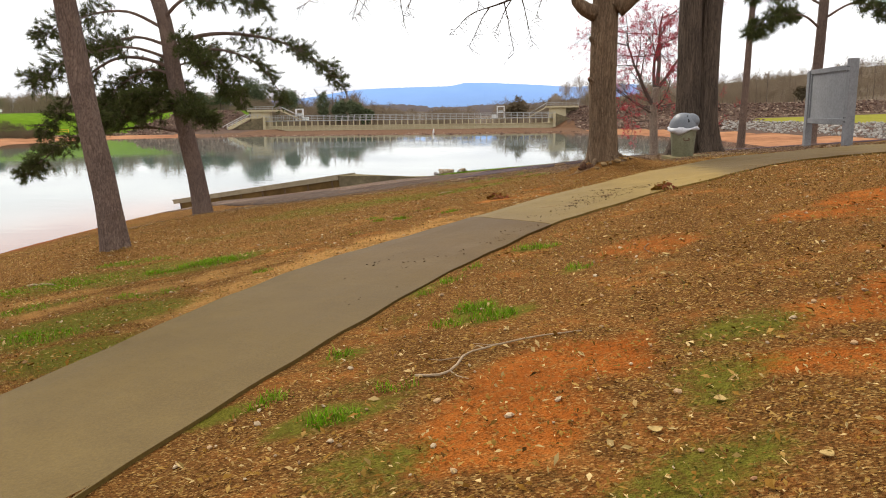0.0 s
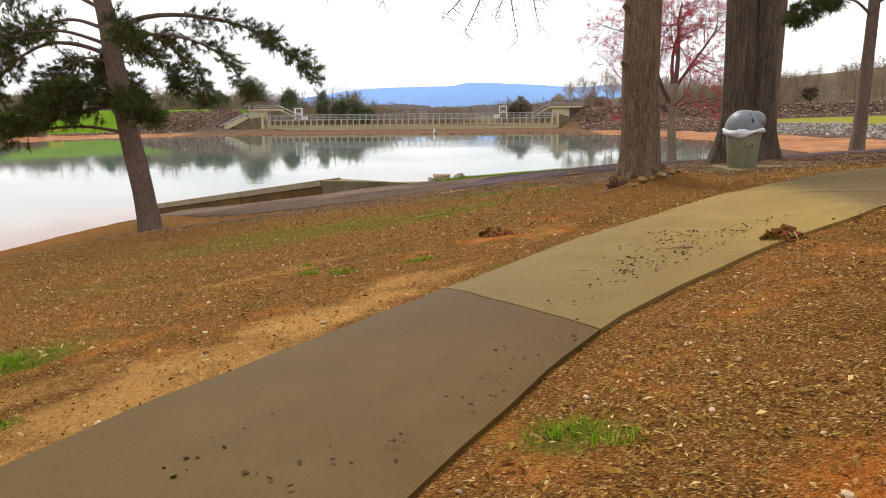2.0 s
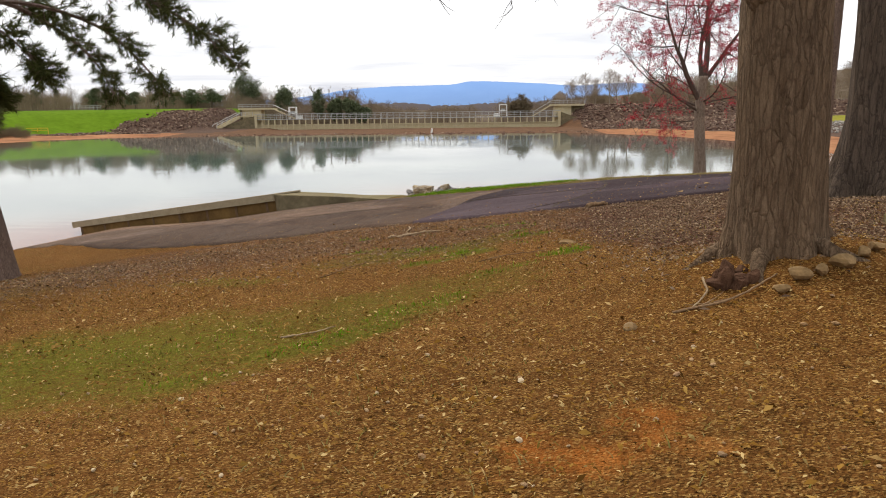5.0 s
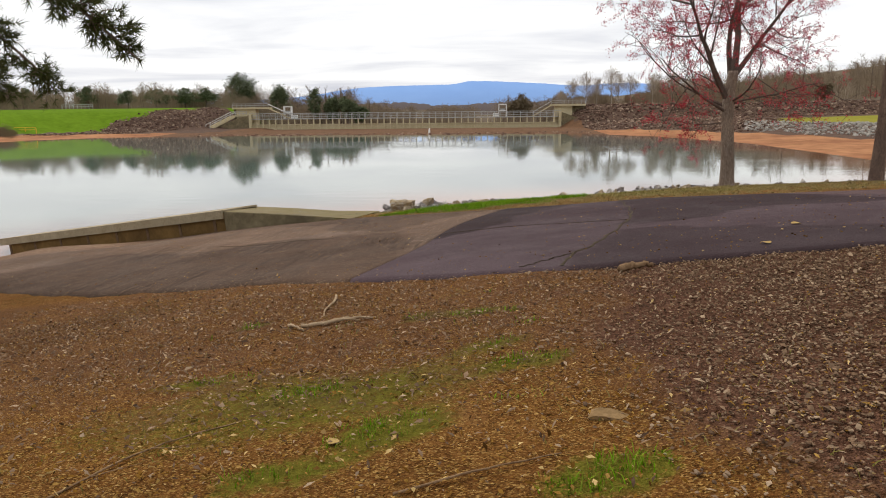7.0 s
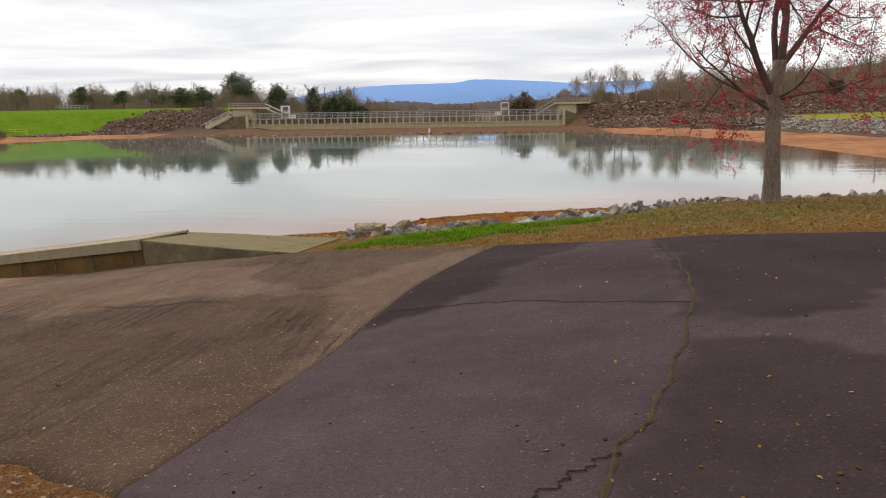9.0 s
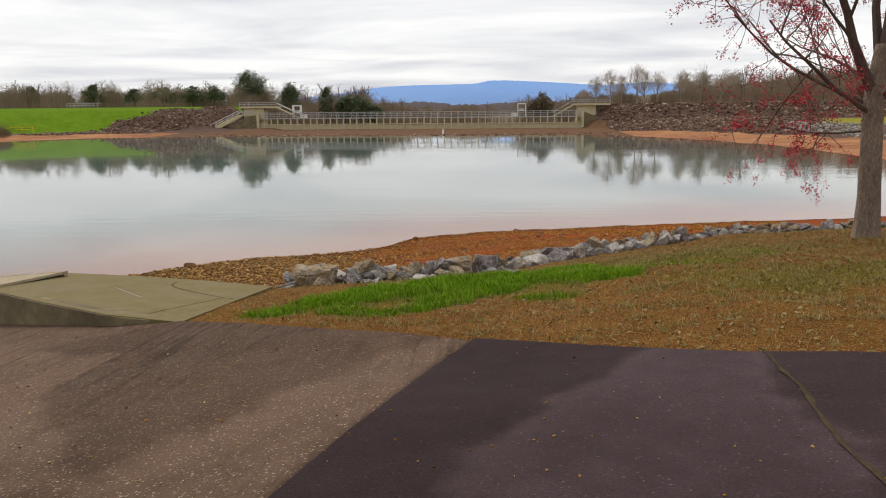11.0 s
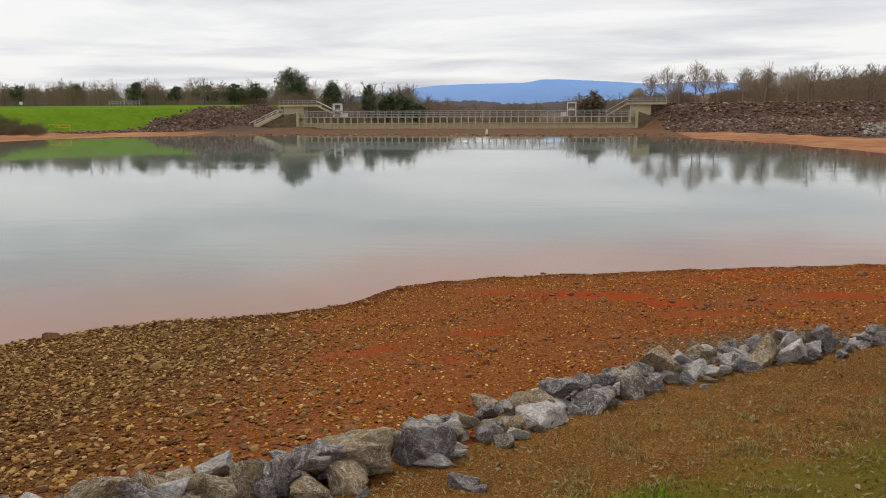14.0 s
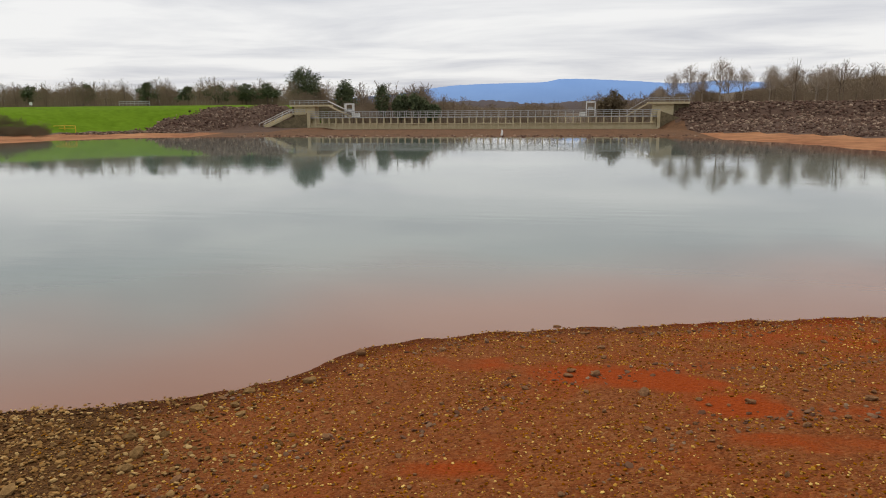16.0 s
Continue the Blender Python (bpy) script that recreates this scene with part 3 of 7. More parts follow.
    float_attr(ob, "khaki", np.where(beach, smooth(1.6, -3.6, x + 0.19 * (y - 38) + 0.6 * wave(x, y, 0.9, 2.0)), 0))
    return tagged(ob, "red clay, leaf litter and thin grass sloping down to a lake", "ground", kind="structure")


ground = build_ground()


def build_water():
    xs = steps((-400, -100, 30), (-100, -20, 4), (-20, 24, 0.8), (24, 60, 3), (60, 120, 20))
    ys = steps((-100, 10, 5), (10, 70, 0.8), (70, 180, 4))
    X, Y = np.meshgrid(xs, ys)
    nx, ny = len(xs), len(ys)
    i = np.arange(nx * ny).reshape(ny, nx)
    faces = np.stack([i[:-1, :-1], i[:-1, 1:], i[1:, 1:], i[1:, :-1]], -1).reshape(-1, 4)
    ob = link_mesh("water", np.stack([X, Y, 0 * X], -1).reshape(-1, 3).tolist(), faces.tolist(), WATER, smooth_it=True)
    d = -shore_distance(X, Y).ravel()
    float_attr(ob, "shallow", smooth(12, 0.0, d + 1.2 * wave(X.ravel(), Y.ravel(), 0.35, 2.0)))
    return tagged(ob, "calm muddy lake water reflecting a grey sky", "water", kind="structure")


water = build_water()


def drape(name, near, far, material, lift, n=90, k=26, thick=0.08, label="", category="", parent=None, sink=0.0, bow=()):
    """A sheet between two lines of the plan, laid on the ground, with its edges turned down."""
    def along(line, t):
        p = np.array(line, float)
        s = np.r_[0, np.cumsum(np.hypot(*np.diff(p, axis=0).T))]
        return np.stack([np.interp(t * s[-1], s, p[:, c]) for c in (0, 1)], -1)
    t = np.linspace(0, 1, n)
    a, b = along(near, t), along(far, t)
    u = np.linspace(0, 1, k)[:, None, None]
    P = a[None] * (1 - u) + b[None] * u
    if bow:
        off = np.interp(u[:, 0, 0], [q[0] for q in bow], [q[1] for q in bow])
        far_in = np.linalg.norm(P - P[:, :1], axis=2)
        P[..., 0] += off[:, None] * np.exp(-far_in / 2.0)
    Z = land(P[..., 0], P[..., 1]) + lift
    Z[0] -= sink
    Z[-1] -= sink
    V = np.concatenate([P, Z[..., None]], -1).reshape(-1, 3).tolist()
    i = np.arange(n * k).reshape(k, n)
    F = np.stack([i[:-1, :-1], i[:-1, 1:], i[1:, 1:], i[1:, :-1]], -1).reshape(-1, 4).tolist()
    rim = list(i[0]) + list(i[1:, -1]) + list(i[-1, -2::-1]) + list(i[-2:0:-1, 0])
    base = len(V)
    for q in rim:
        V.append([V[q][0], V[q][1], V[q][2] - thick - lift])
    m = len(rim)
    for j in range(m):
        F.append([int(rim[j]), base + j, base + (j + 1) % m, int(rim[(j + 1) % m])])
    ob = link_mesh(name, V, F, material, parent, smooth_it=False)
    ob.data.polygons.foreach_set("use_smooth", [j < (n - 1) * (k - 1) for j in range(len(F))])
    if label and not parent:
        tagged(ob, label, category, kind="structure")
    return ob


# worn boat-ramp asphalt down to the water, and the darker lot beside it
SEAM_BOW = [(0, 0), (0.2, 0.06), (0.3, 0.04), (0.43, -0.10), (0.52, -0.18), (0.62, -0.22), (0.72, -0.20), (0.86, -0.12), (1, 0)]
RAMP_NEAR = [(1.06, 17.45), (0, 18.2), (-1, 18.6), (-2, 19.1), (-3, 19.6), (-4, 20.2), (-5, 20.9), (-6.5, 22.0), (-9, 24.0), (-11.5, 26.4), (-14.6, 29.6), (-18.5, 33.5)]
RAMP_FAR = [(3.05, 26.62), (2.24, 27.24), (1.0, 27.93), (0, 28.5), (-1.2, 29.0), (-5.2, 30.9), (-10.5, 33.0), (-18.5, 37.0)]
LOT_NEAR = [(1.06, 17.45), (2.2, 16.85), (3.36, 16.5), (4.5, 16.28), (6.1, 15.95), (10, 15.1), (16, 13.5), (30, 10)]
LOT_FAR = [(3.05, 26.62), (4.3, 25.9), (5.3, 25.4), (6.9, 24.9), (10, 23.8), (16, 22), (30, 19)]
ramp_sheet = drape("ramp_road", RAMP_NEAR, RAMP_FAR, ASPH_OLD, 0.035, n=200, k=60,
                   label="worn brown-grey asphalt boat ramp running into the lake", category="road", sink=0.048, bow=SEAM_BOW)
lot_sheet = drape("road", LOT_NEAR, LOT_FAR, ASPH_NEW, 0.04, n=420, k=130,
                  label="dark patched asphalt lot above the ramp", category="road", sink=0.048, bow=SEAM_BOW)


def in_polygon(x, y, poly):
    """Signed closeness to the inside of a plan polygon: 1 well inside, 0 outside, soft over a few centimetres."""
    p = np.array(poly, float)
    best, inside = np.full(x.shape, 1e9), np.zeros(x.shape, bool)
    for (ax, ay), (bx, by) in zip(p, np.roll(p, -1, 0)):
        ex, ey = bx - ax, by - ay
        t = np.clip(((x - ax) * ex + (y - ay) * ey) / (ex * ex + ey * ey), 0, 1)
        best = np.minimum(best, np.hypot(x - ax - t * ex, y - ay - t * ey))
        if ay != by:
            inside ^= ((ay > y) != (by > y)) & (x < ex * (y - ay) / ey + ax)
    return smooth(-0.09, 0.09, np.where(inside, best, -best))


# older and newer fillings of the lot, each with its own tone
LOT_DARK = [([(1.9, 20.7), (2.17, 21.16), (2.46, 21.5), (2.8, 21.95), (2.9, 22.3), (3.09, 22.9), (3.22, 23.6), (3.55, 24), (4.06, 24.77), (4.66, 25.75), (2.6, 27.4), (1.0, 24), (1.1, 21)], 0.9),
             ([(4.44, 19.96), (5.11, 19.54), (5.73, 19.65), (6.4, 20.55), (6.78, 20.72), (7.47, 20.67), (9, 20.6), (8.4, 23.5), (8.3, 26.5), (5.4, 26.5), (5.13, 23), (4.8, 20.9)], 0.75),
             ([(4.43, 19.3), (4.92, 19.13), (5.16, 18.75), (5.44, 18.38), (5.9, 17.7), (7.5, 17.1), (8, 15), (3.3, 16), (3.6, 17.4), (4.0, 18.3)], 0.6)]
LOT_TONES = LOT_DARK + [([(8.5, 26), (8.4, 23.4), (9.2, 22.2), (30, 18), (30, 26)], -0.8),
             ([(2.67, 21.3), (3.2, 21.2), (4.3, 20.6), (4.7, 20.9), (5.0, 22.6), (5.2, 25.6), (4.7, 25.6), (4.0, 24.7), (3.2, 23.5), (2.95, 22.4)], 0.3)]


def tone_sheet(ob, table):
    co = np.empty(len(ob.data.vertices) * 3)
    ob.data.vertices.foreach_get("co", co)
    co = co.reshape(-1, 3)
    x = co[:, 0] + 0.10 * wave(co[:, 0], co[:, 1], 4.1, 1.0) + 0.04 * wave(co[:, 1], co[:, 0], 13.0, 2.0)
    y = co[:, 1] + 0.10 * wave(co[:, 1], co[:, 0], 4.7, 3.0) + 0.04 * wave(co[:, 0], co[:, 1], 12.0, 5.0)
    v = np.zeros(len(co))
    for poly, k in table:
        w = in_polygon(x, y, poly)
        v = v * (1 - w) + k * w
    float_attr(ob, "tone", v)


tone_sheet(lot_sheet, LOT_TONES)
tone_sheet(ramp_sheet, [([(-3, 18), (-9, 23.5), (-4.5, 26.5), (1, 23), (1.5, 20), (1.2, 17)], 0.55), ([(0.6, 23.5), (3.2, 27.6), (-0.5, 29.5), (-2.5, 27.5)], 0.5),
                        ([(-6, 31.5), (-11, 27.5), (-20, 33), (-20, 38)], -0.9), ([(-3.5, 24), (-8, 27), (-6, 29), (-1, 27), (-1, 25)], -0.25)])

# the curved footpath, in poured lengths
EDGE_L = [(-3.2, -9.5), (-1.95, -5), (-1.05, -2.4), (-0.55, -0.9), (-0.2, 0.3), (-0.02, 1.05), (0.33, 1.85), (0.84, 2.6), (1.78, 3.83), (2.17, 4.42), (2.72, 5.19), (3.64, 6.1), (4.42, 6.95), (5.6, 7.65), (6.7, 8.1), (8, 8.4), (12, 8.6), (24, 7)]
EDGE_R = [(-1.4, -9.8), (-0.4, -5.4), (0.3, -3), (0.82, -1.4), (1.1, -0.58), (1.36, 0.1), (1.75, 0.98), (2.2, 1.9), (2.53, 2.58), (3.2, 3.4), (4.4, 4.52), (5.93, 5.65), (7.6, 6.3), (12, 6.4), (24, 4.6)]
JOINT = 140


def path_edge(line, joint):
    """An edge of the path, evenly stepped on each side of the joint."""
    p = np.array(line, float)
    s = np.r_[0, np.cumsum(np.hypot(*np.diff(p, axis=0).T))]
    f = np.linspace(0, s[-1], 400)
    c = np.stack([np.interp(f, s, p[:, k]) for k in (0, 1)], -1)
    for _ in range(60):
        c[1:-1] = 0.5 * c[1:-1] + 0.25 * (c[:-2] + c[2:])
    j = f[int(np.argmin(np.hypot(c[:, 0] - joint[0], c[:, 1] - joint[1])))]
    t = np.r_[np.linspace(0, j, JOINT, endpoint=False), np.linspace(j, s[-1], 101)]
    return np.stack([np.interp(t, f, c[:, k]) for k in (0, 1)], -1)


PL, PR = path_edge(EDGE_L, (1.78, 3.83)), path_edge(EDGE_R, (2.53, 2.6))
PC = (PL + PR) / 2
PS = np.r_[0, np.cumsum(np.hypot(*np.diff(PC, axis=0).T))]

# ---- more materials ----
def make_bark(name, c1, c2, scale, crack, rough=0.9, stretch=0.22, plates=0.5):
    m, n, l, b = mat(name, rough, 0.08)
    v = coords(m, (1, 1, stretch))
    warp = mix(m, 0.10, v, noise_tex(m, coords(m, (1, 1, 0.5)), 5, 4))
    plate = voronoi(m, warp, scale, "DISTANCE_TO_EDGE")
    cell = voronoi(m, warp, scale, "F1", "Color")
    ridge_ = noise_tex(m, v, scale * 1.6, 7, 0.72, 0.5)
    fine = noise_tex(m, coords(m, (1, 1, 0.5)), scale * 5, 5, 0.75)
    big = noise_tex(m, coords(m, (1, 1, 0.6)), 1.8, 5, 0.65)
    col = ramp(m, ridge_, [(0.28, crack), (0.42, c1), (0.72, c2)])
    col = mix(m, 0.3, col, ramp(m, cell, [(0.1, c1), (0.9, tuple(min(1, x * 1.2) for x in c2))]))
    col = mix(m, math_node(m, "MULTIPLY", ramp(m, plate, [(0.0, (1, 1, 1)), (0.10, (0, 0, 0))]), plates), col, crack)
    col = mix(m, 0.45, col, ramp(m, fine, [(0.3, (0.5, 0.5, 0.5)), (0.7, (1.35, 1.32, 1.28))]), "MULTIPLY")
    col = mix(m, 0.6, col, ramp(m, big, [(0.3, (0.68, 0.68, 0.70)), (0.7, (1.25, 1.2, 1.12))]), "MULTIPLY")
    l.new(col, b.inputs["Base Color"])
    bump(m, math_node(m, "ADD", math_node(m, "MULTIPLY", ramp(m, plate, grey(0.0, 0.2)), plates), math_node(m, "ADD", ridge_, math_node(m, "MULTIPLY", fine, 0.4))), 0.9, 0.03)
    return m


BARK_PINE = make_bark("pine_bark", (0.135, 0.094, 0.075), (0.31, 0.225, 0.185), 34, (0.060, 0.040, 0.031), stretch=0.34, plates=0.4)
BARK_OAK = make_bark("oak_bark", (0.125, 0.082, 0.050), (0.29, 0.205, 0.135), 30, (0.050, 0.032, 0.020), stretch=0.14, plates=0.5)
BARK_DARK = make_bark("dark_furrowed_bark", (0.070, 0.052, 0.040), (0.165, 0.125, 0.095), 22, (0.022, 0.016, 0.012), stretch=0.10, plates=0.5)
BARK_MAPLE = make_bark("maple_bark", (0.19, 0.145, 0.115), (0.42, 0.345, 0.28), 24, (0.075, 0.056, 0.045), stretch=0.3, plates=0.3)
BARK_FAR = simple("far_bark", (0.10, 0.072, 0.052), (0.17, 0.13, 0.10), 0.6, 0.95, 0.1)
BARK_PALE = simple("pale_far_bark", (0.22, 0.18, 0.14), (0.32, 0.27, 0.21), 0.6, 0.95, 0.1)


def make_leafy(name, cols, rough=0.85, strong=1.0):
    m, n, l, b = mat(name, max(rough, 0.85), 0.04)
    r = per_island(m)
    l.new(rich(m, ramp(m, r, [(i / (len(cols) - 1), c) for i, c in enumerate(cols)]), strong), b.inputs["Base Color"])
    return m


NEEDLES = make_leafy("pine_needles", [(0.040, 0.048, 0.018), (0.070, 0.082, 0.026), (0.115, 0.125, 0.040), (0.055, 0.058, 0.024)])
RED_BUD = make_leafy("red_maple_buds", [(0.36, 0.022, 0.040), (0.46, 0.045, 0.070), (0.54, 0.095, 0.11), (0.36, 0.05, 0.05)])
BARK_TWIG = simple("dark_maple_twigs", (0.075, 0.055, 0.047), (0.16, 0.12, 0.10), 5, 0.9, 0.08)
RUSSET = make_leafy("old_russet_leaves", [(0.20, 0.06, 0.03), (0.30, 0.11, 0.05), (0.25, 0.05, 0.04)])
BLADE = make_leafy("grass_blades", [(0.075, 0.150, 0.010), (0.115, 0.235, 0.015), (0.165, 0.31, 0.022), (0.23, 0.29, 0.045), (0.09, 0.19, 0.012)], 0.85, 1.05)
STRAW = make_leafy("dry_grass", [(0.15, 0.115, 0.05), (0.23, 0.18, 0.085), (0.11, 0.095, 0.035), (0.30, 0.24, 0.13)])
PALE_STRAW = make_leafy("bleached_grass", [(0.23, 0.175, 0.060), (0.34, 0.265, 0.105), (0.20, 0.165, 0.045), (0.44, 0.35, 0.16)])
LITTER = make_leafy("leaf_and_chip_litter", [(0.034, 0.016, 0.005), (0.13, 0.064, 0.019), (0.22, 0.122, 0.038), (0.075, 0.036, 0.011), (0.34, 0.215, 0.080), (0.17, 0.088, 0.026), (0.26, 0.15, 0.05), (0.11, 0.070, 0.020), (0.52, 0.38, 0.19), (0.15, 0.075, 0.022)], 0.85, 1.1)
MULCH = make_leafy("grey_bark_mulch", [(0.052, 0.030, 0.018), (0.12, 0.074, 0.046), (0.20, 0.130, 0.080), (0.080, 0.048, 0.029), (0.38, 0.275, 0.18), (0.14, 0.085, 0.050), (0.26, 0.170, 0.105)])
PEBBLE = make_leafy("beach_pebbles", [(0.055, 0.022, 0.010), (0.20, 0.080, 0.028), (0.31, 0.150, 0.052), (0.085, 0.036, 0.015), (0.46, 0.27, 0.10), (0.23, 0.110, 0.042), (0.66, 0.48, 0.22), (0.36, 0.19, 0.065)], 0.9, 1.2)
KHAKI = make_leafy("tan_and_grey_shingle", [(0.052, 0.025, 0.010), (0.165, 0.081, 0.026), (0.27, 0.142, 0.045), (0.09, 0.043, 0.016), (0.34, 0.196, 0.068), (0.20, 0.102, 0.034), (0.47, 0.31, 0.128), (0.072, 0.030, 0.011)], 0.92)
SLATE = make_leafy("flat_brown_stones", [(0.085, 0.042, 0.026), (0.14, 0.072, 0.042), (0.20, 0.115, 0.066), (0.11, 0.050, 0.028), (0.24, 0.16, 0.10)], 0.9)
OLIVE = make_leafy("low_olive_weeds", [(0.105, 0.110, 0.020), (0.16, 0.155, 0.030), (0.21, 0.185, 0.045), (0.12, 0.135, 0.022), (0.15, 0.115, 0.035)])
DRY_THIN = make_leafy("thin_olive_grass", [(0.13, 0.115, 0.025), (0.19, 0.155, 0.045), (0.24, 0.18, 0.07), (0.15, 0.14, 0.028), (0.30, 0.22, 0.09)])
GRAVEL = make_leafy("grey_brown_gravel", [(0.10, 0.064, 0.038), (0.18, 0.125, 0.075), (0.27, 0.195, 0.12), (0.13, 0.085, 0.05)], 0.95)
FAR_TWIG = make_leafy("bare_twigs", [(0.185, 0.140, 0.095), (0.26, 0.205, 0.14), (0.215, 0.150, 0.105), (0.30, 0.25, 0.165)], 0.95)
FAR_TWIG_PALE = make_leafy("pale_bare_twigs", [(0.30, 0.24, 0.18), (0.38, 0.31, 0.245), (0.33, 0.27, 0.20)], 0.95)
FAR_PINE = make_leafy("far_pine_foliage", [(0.072, 0.092, 0.050), (0.110, 0.135, 0.070), (0.155, 0.175, 0.092)], 0.95)
FAR_BUSH = make_leafy("olive_shrub_twigs", [(0.125, 0.098, 0.060), (0.175, 0.14, 0.085), (0.14, 0.098, 0.064)], 0.95)
FAR_STONE = make_leafy("brown_riprap", [(0.050, 0.028, 0.022), (0.108, 0.062, 0.046), (0.170, 0.108, 0.078), (0.072, 0.041, 0.031), (0.35, 0.26, 0.19), (0.063, 0.038, 0.029), (0.24, 0.162, 0.115)], 0.9)
FAR_STONE_GREY = make_leafy("grey_riprap", [(0.19, 0.175, 0.155), (0.30, 0.28, 0.25), (0.23, 0.205, 0.175), (0.40, 0.37, 0.33), (0.13, 0.115, 0.10)], 0.9)
TWIG = simple("dead_wood", (0.13, 0.075, 0.040), (0.30, 0.195, 0.11), 9, 0.95, 0.04, 0.4)
PALE_STICK = simple("bleached_wood", (0.22, 0.15, 0.09), (0.44, 0.33, 0.21), 12, 0.95, 0.04, 0.4)


def make_boulder():
    m, n, l, b = mat("quarried_limestone", 0.85, 0.15)
    v = coords(m)
    r = per_object(m)
    pick = math_node(m, "FRACT", math_node(m, "MULTIPLY", r, 7.3))
    a, f = noise_tex(m, v, 3.2, 8, 0.7, 1.2), noise_tex(m, v, 16, 7, 0.72)
    cool = ramp(m, a, [(0.28, (0.075, 0.062, 0.060)), (0.5, (0.22, 0.192, 0.186)), (0.72, (0.47, 0.43, 0.405))])
    pale = ramp(m, a, [(0.28, (0.32, 0.29, 0.265)), (0.5, (0.56, 0.52, 0.48)), (0.72, (0.78, 0.74, 0.68))])
    warm = ramp(m, a, [(0.25, (0.16, 0.112, 0.058)), (0.55, (0.34, 0.25, 0.14)), (0.8, (0.54, 0.43, 0.26))])
    col = mix(m, ramp(m, r, grey(0.60, 0.66)), cool, warm)
    col = mix(m, ramp(m, pick, grey(0.70, 0.74)), col, pale)
    bed = coords(m, (1, 1, 5))
    bed.node.inputs["Rotation"].default_value = (0.5, 0.3, 0)
    layer = noise_tex(m, bed, 3.2, 6, 0.65, 1.4)
    col = mix(m, 0.55, col, ramp(m, layer, [(0.32, (0.55, 0.54, 0.56)), (0.5, (1.0, 1.0, 1.0)), (0.68, (1.4, 1.37, 1.32))]), "MULTIPLY")
    vein = noise_tex(m, v, 2.1, 6, 0.6, 3.2)
    col = mix(m, math_node(m, "MULTIPLY", ramp(m, vein, [(0.47, (0, 0, 0)), (0.5, (1, 1, 1)), (0.53, (0, 0, 0))]), 0.55), col, (0.80, 0.78, 0.75))
    vein2 = noise_tex(m, coords(m, (1, 2.4, 1)), 4.2, 5, 0.6, 2.4)
    col = mix(m, math_node(m, "MULTIPLY", ramp(m, vein2, [(0.54, (0, 0, 0)), (0.565, (1, 1, 1)), (0.59, (0, 0, 0))]), 0.3), col, (0.82, 0.80, 0.76))
    stain = noise_tex(m, v, 1.6, 5, 0.6)
    col = mix(m, math_node(m, "MULTIPLY", ramp(m, stain, grey(0.55, 0.72)), 0.6), col, (0.22, 0.135, 0.055))
    col = mix(m, 0.35, col, ramp(m, f, [(0.3, (0.45, 0.45, 0.46)), (0.7, (1.3, 1.28, 1.25))]), "MULTIPLY")
    l.new(col, b.inputs["Base Color"])
    bump(m, math_node(m, "ADD", f, math_node(m, "ADD", math_node(m, "MULTIPLY", a, 1.5), layer)), 0.9, 0.05)
    return m


BOULDER = make_boulder()
KHAKI_STONE = simple("khaki_flat_stone", (0.14, 0.074, 0.028), (0.30, 0.180, 0.072), 2.5, 0.95, 0.04, 0.4)
BEACH_STONE = simple("brown_beach_stone", (0.11, 0.050, 0.023), (0.27, 0.145, 0.070), 2.5, 0.95, 0.04, 0.4)
GALV = simple("galvanised_steel", (0.15, 0.145, 0.085), (0.27, 0.26, 0.165), 5, 0.6, 0.4, 0.05, 0.3)
GREY_PLASTIC = simple("grey_moulded_plastic", (0.115, 0.125, 0.14), (0.17, 0.18, 0.195), 6, 0.45, 0.4, 0.1)
# near-black colour: painted shade for the bin slot, plain dark on bolts and chain
DARK_HOLE = simple("shadowed_opening", (0.012, 0.012, 0.012), (0.02, 0.02, 0.02), 6, 0.9)
BAG = simple("thin_white_bag", (0.55, 0.55, 0.58), (0.72, 0.72, 0.74), 8, 0.35, 0.5, 0.3)
RUST = simple("rusty_handle", (0.10, 0.055, 0.03), (0.17, 0.10, 0.06), 20, 0.7)
GREY_PAINT = simple("weathered_grey_paint", (0.165, 0.165, 0.17), (0.23, 0.23, 0.235), 4, 0.75, 0.25, 0.15)
GREY_BOARD = simple("faded_grey_panel", (0.20, 0.20, 0.205), (0.25, 0.25, 0.255), 2.5, 0.7, 0.25)
STEEL_PALE = simple("pale_grey_steel", (0.34, 0.345, 0.33), (0.44, 0.44, 0.42), 0.7, 0.6, 0.3)
WHITE_STEEL = simple("white_steel", (0.66, 0.66, 0.63), (0.78, 0.78, 0.76), 1.5, 0.5, 0.3)
YELLOW = simple("yellow_paint", (0.62, 0.36, 0.03), (0.75, 0.47, 0.05), 2, 0.5, 0.3)
DOCK_WOOD = simple("weathered_dock_timber", (0.24, 0.19, 0.115), (0.36, 0.30, 0.20), 3, 0.85, 0.2, 0.3)
DOCK_DARK = simple("dark_wet_timber", (0.075, 0.045, 0.025), (0.16, 0.10, 0.055), 2.5, 0.8, 0.2, 0.3)
CONC_SKIRT = make_concrete("brown_stained_wall", (0.13, 0.085, 0.042), (0.20, 0.135, 0.07), (0.04, 0.026, 0.016), 0.9)
BUOY = simple("white_buoy_plastic", (0.75, 0.75, 0.73), (0.85, 0.85, 0.83), 3, 0.4, 0.4)
LEAF_PALE = simple("pale_dry_leaf", (0.30, 0.19, 0.07), (0.44, 0.31, 0.12), 14, 0.9, 0.05)


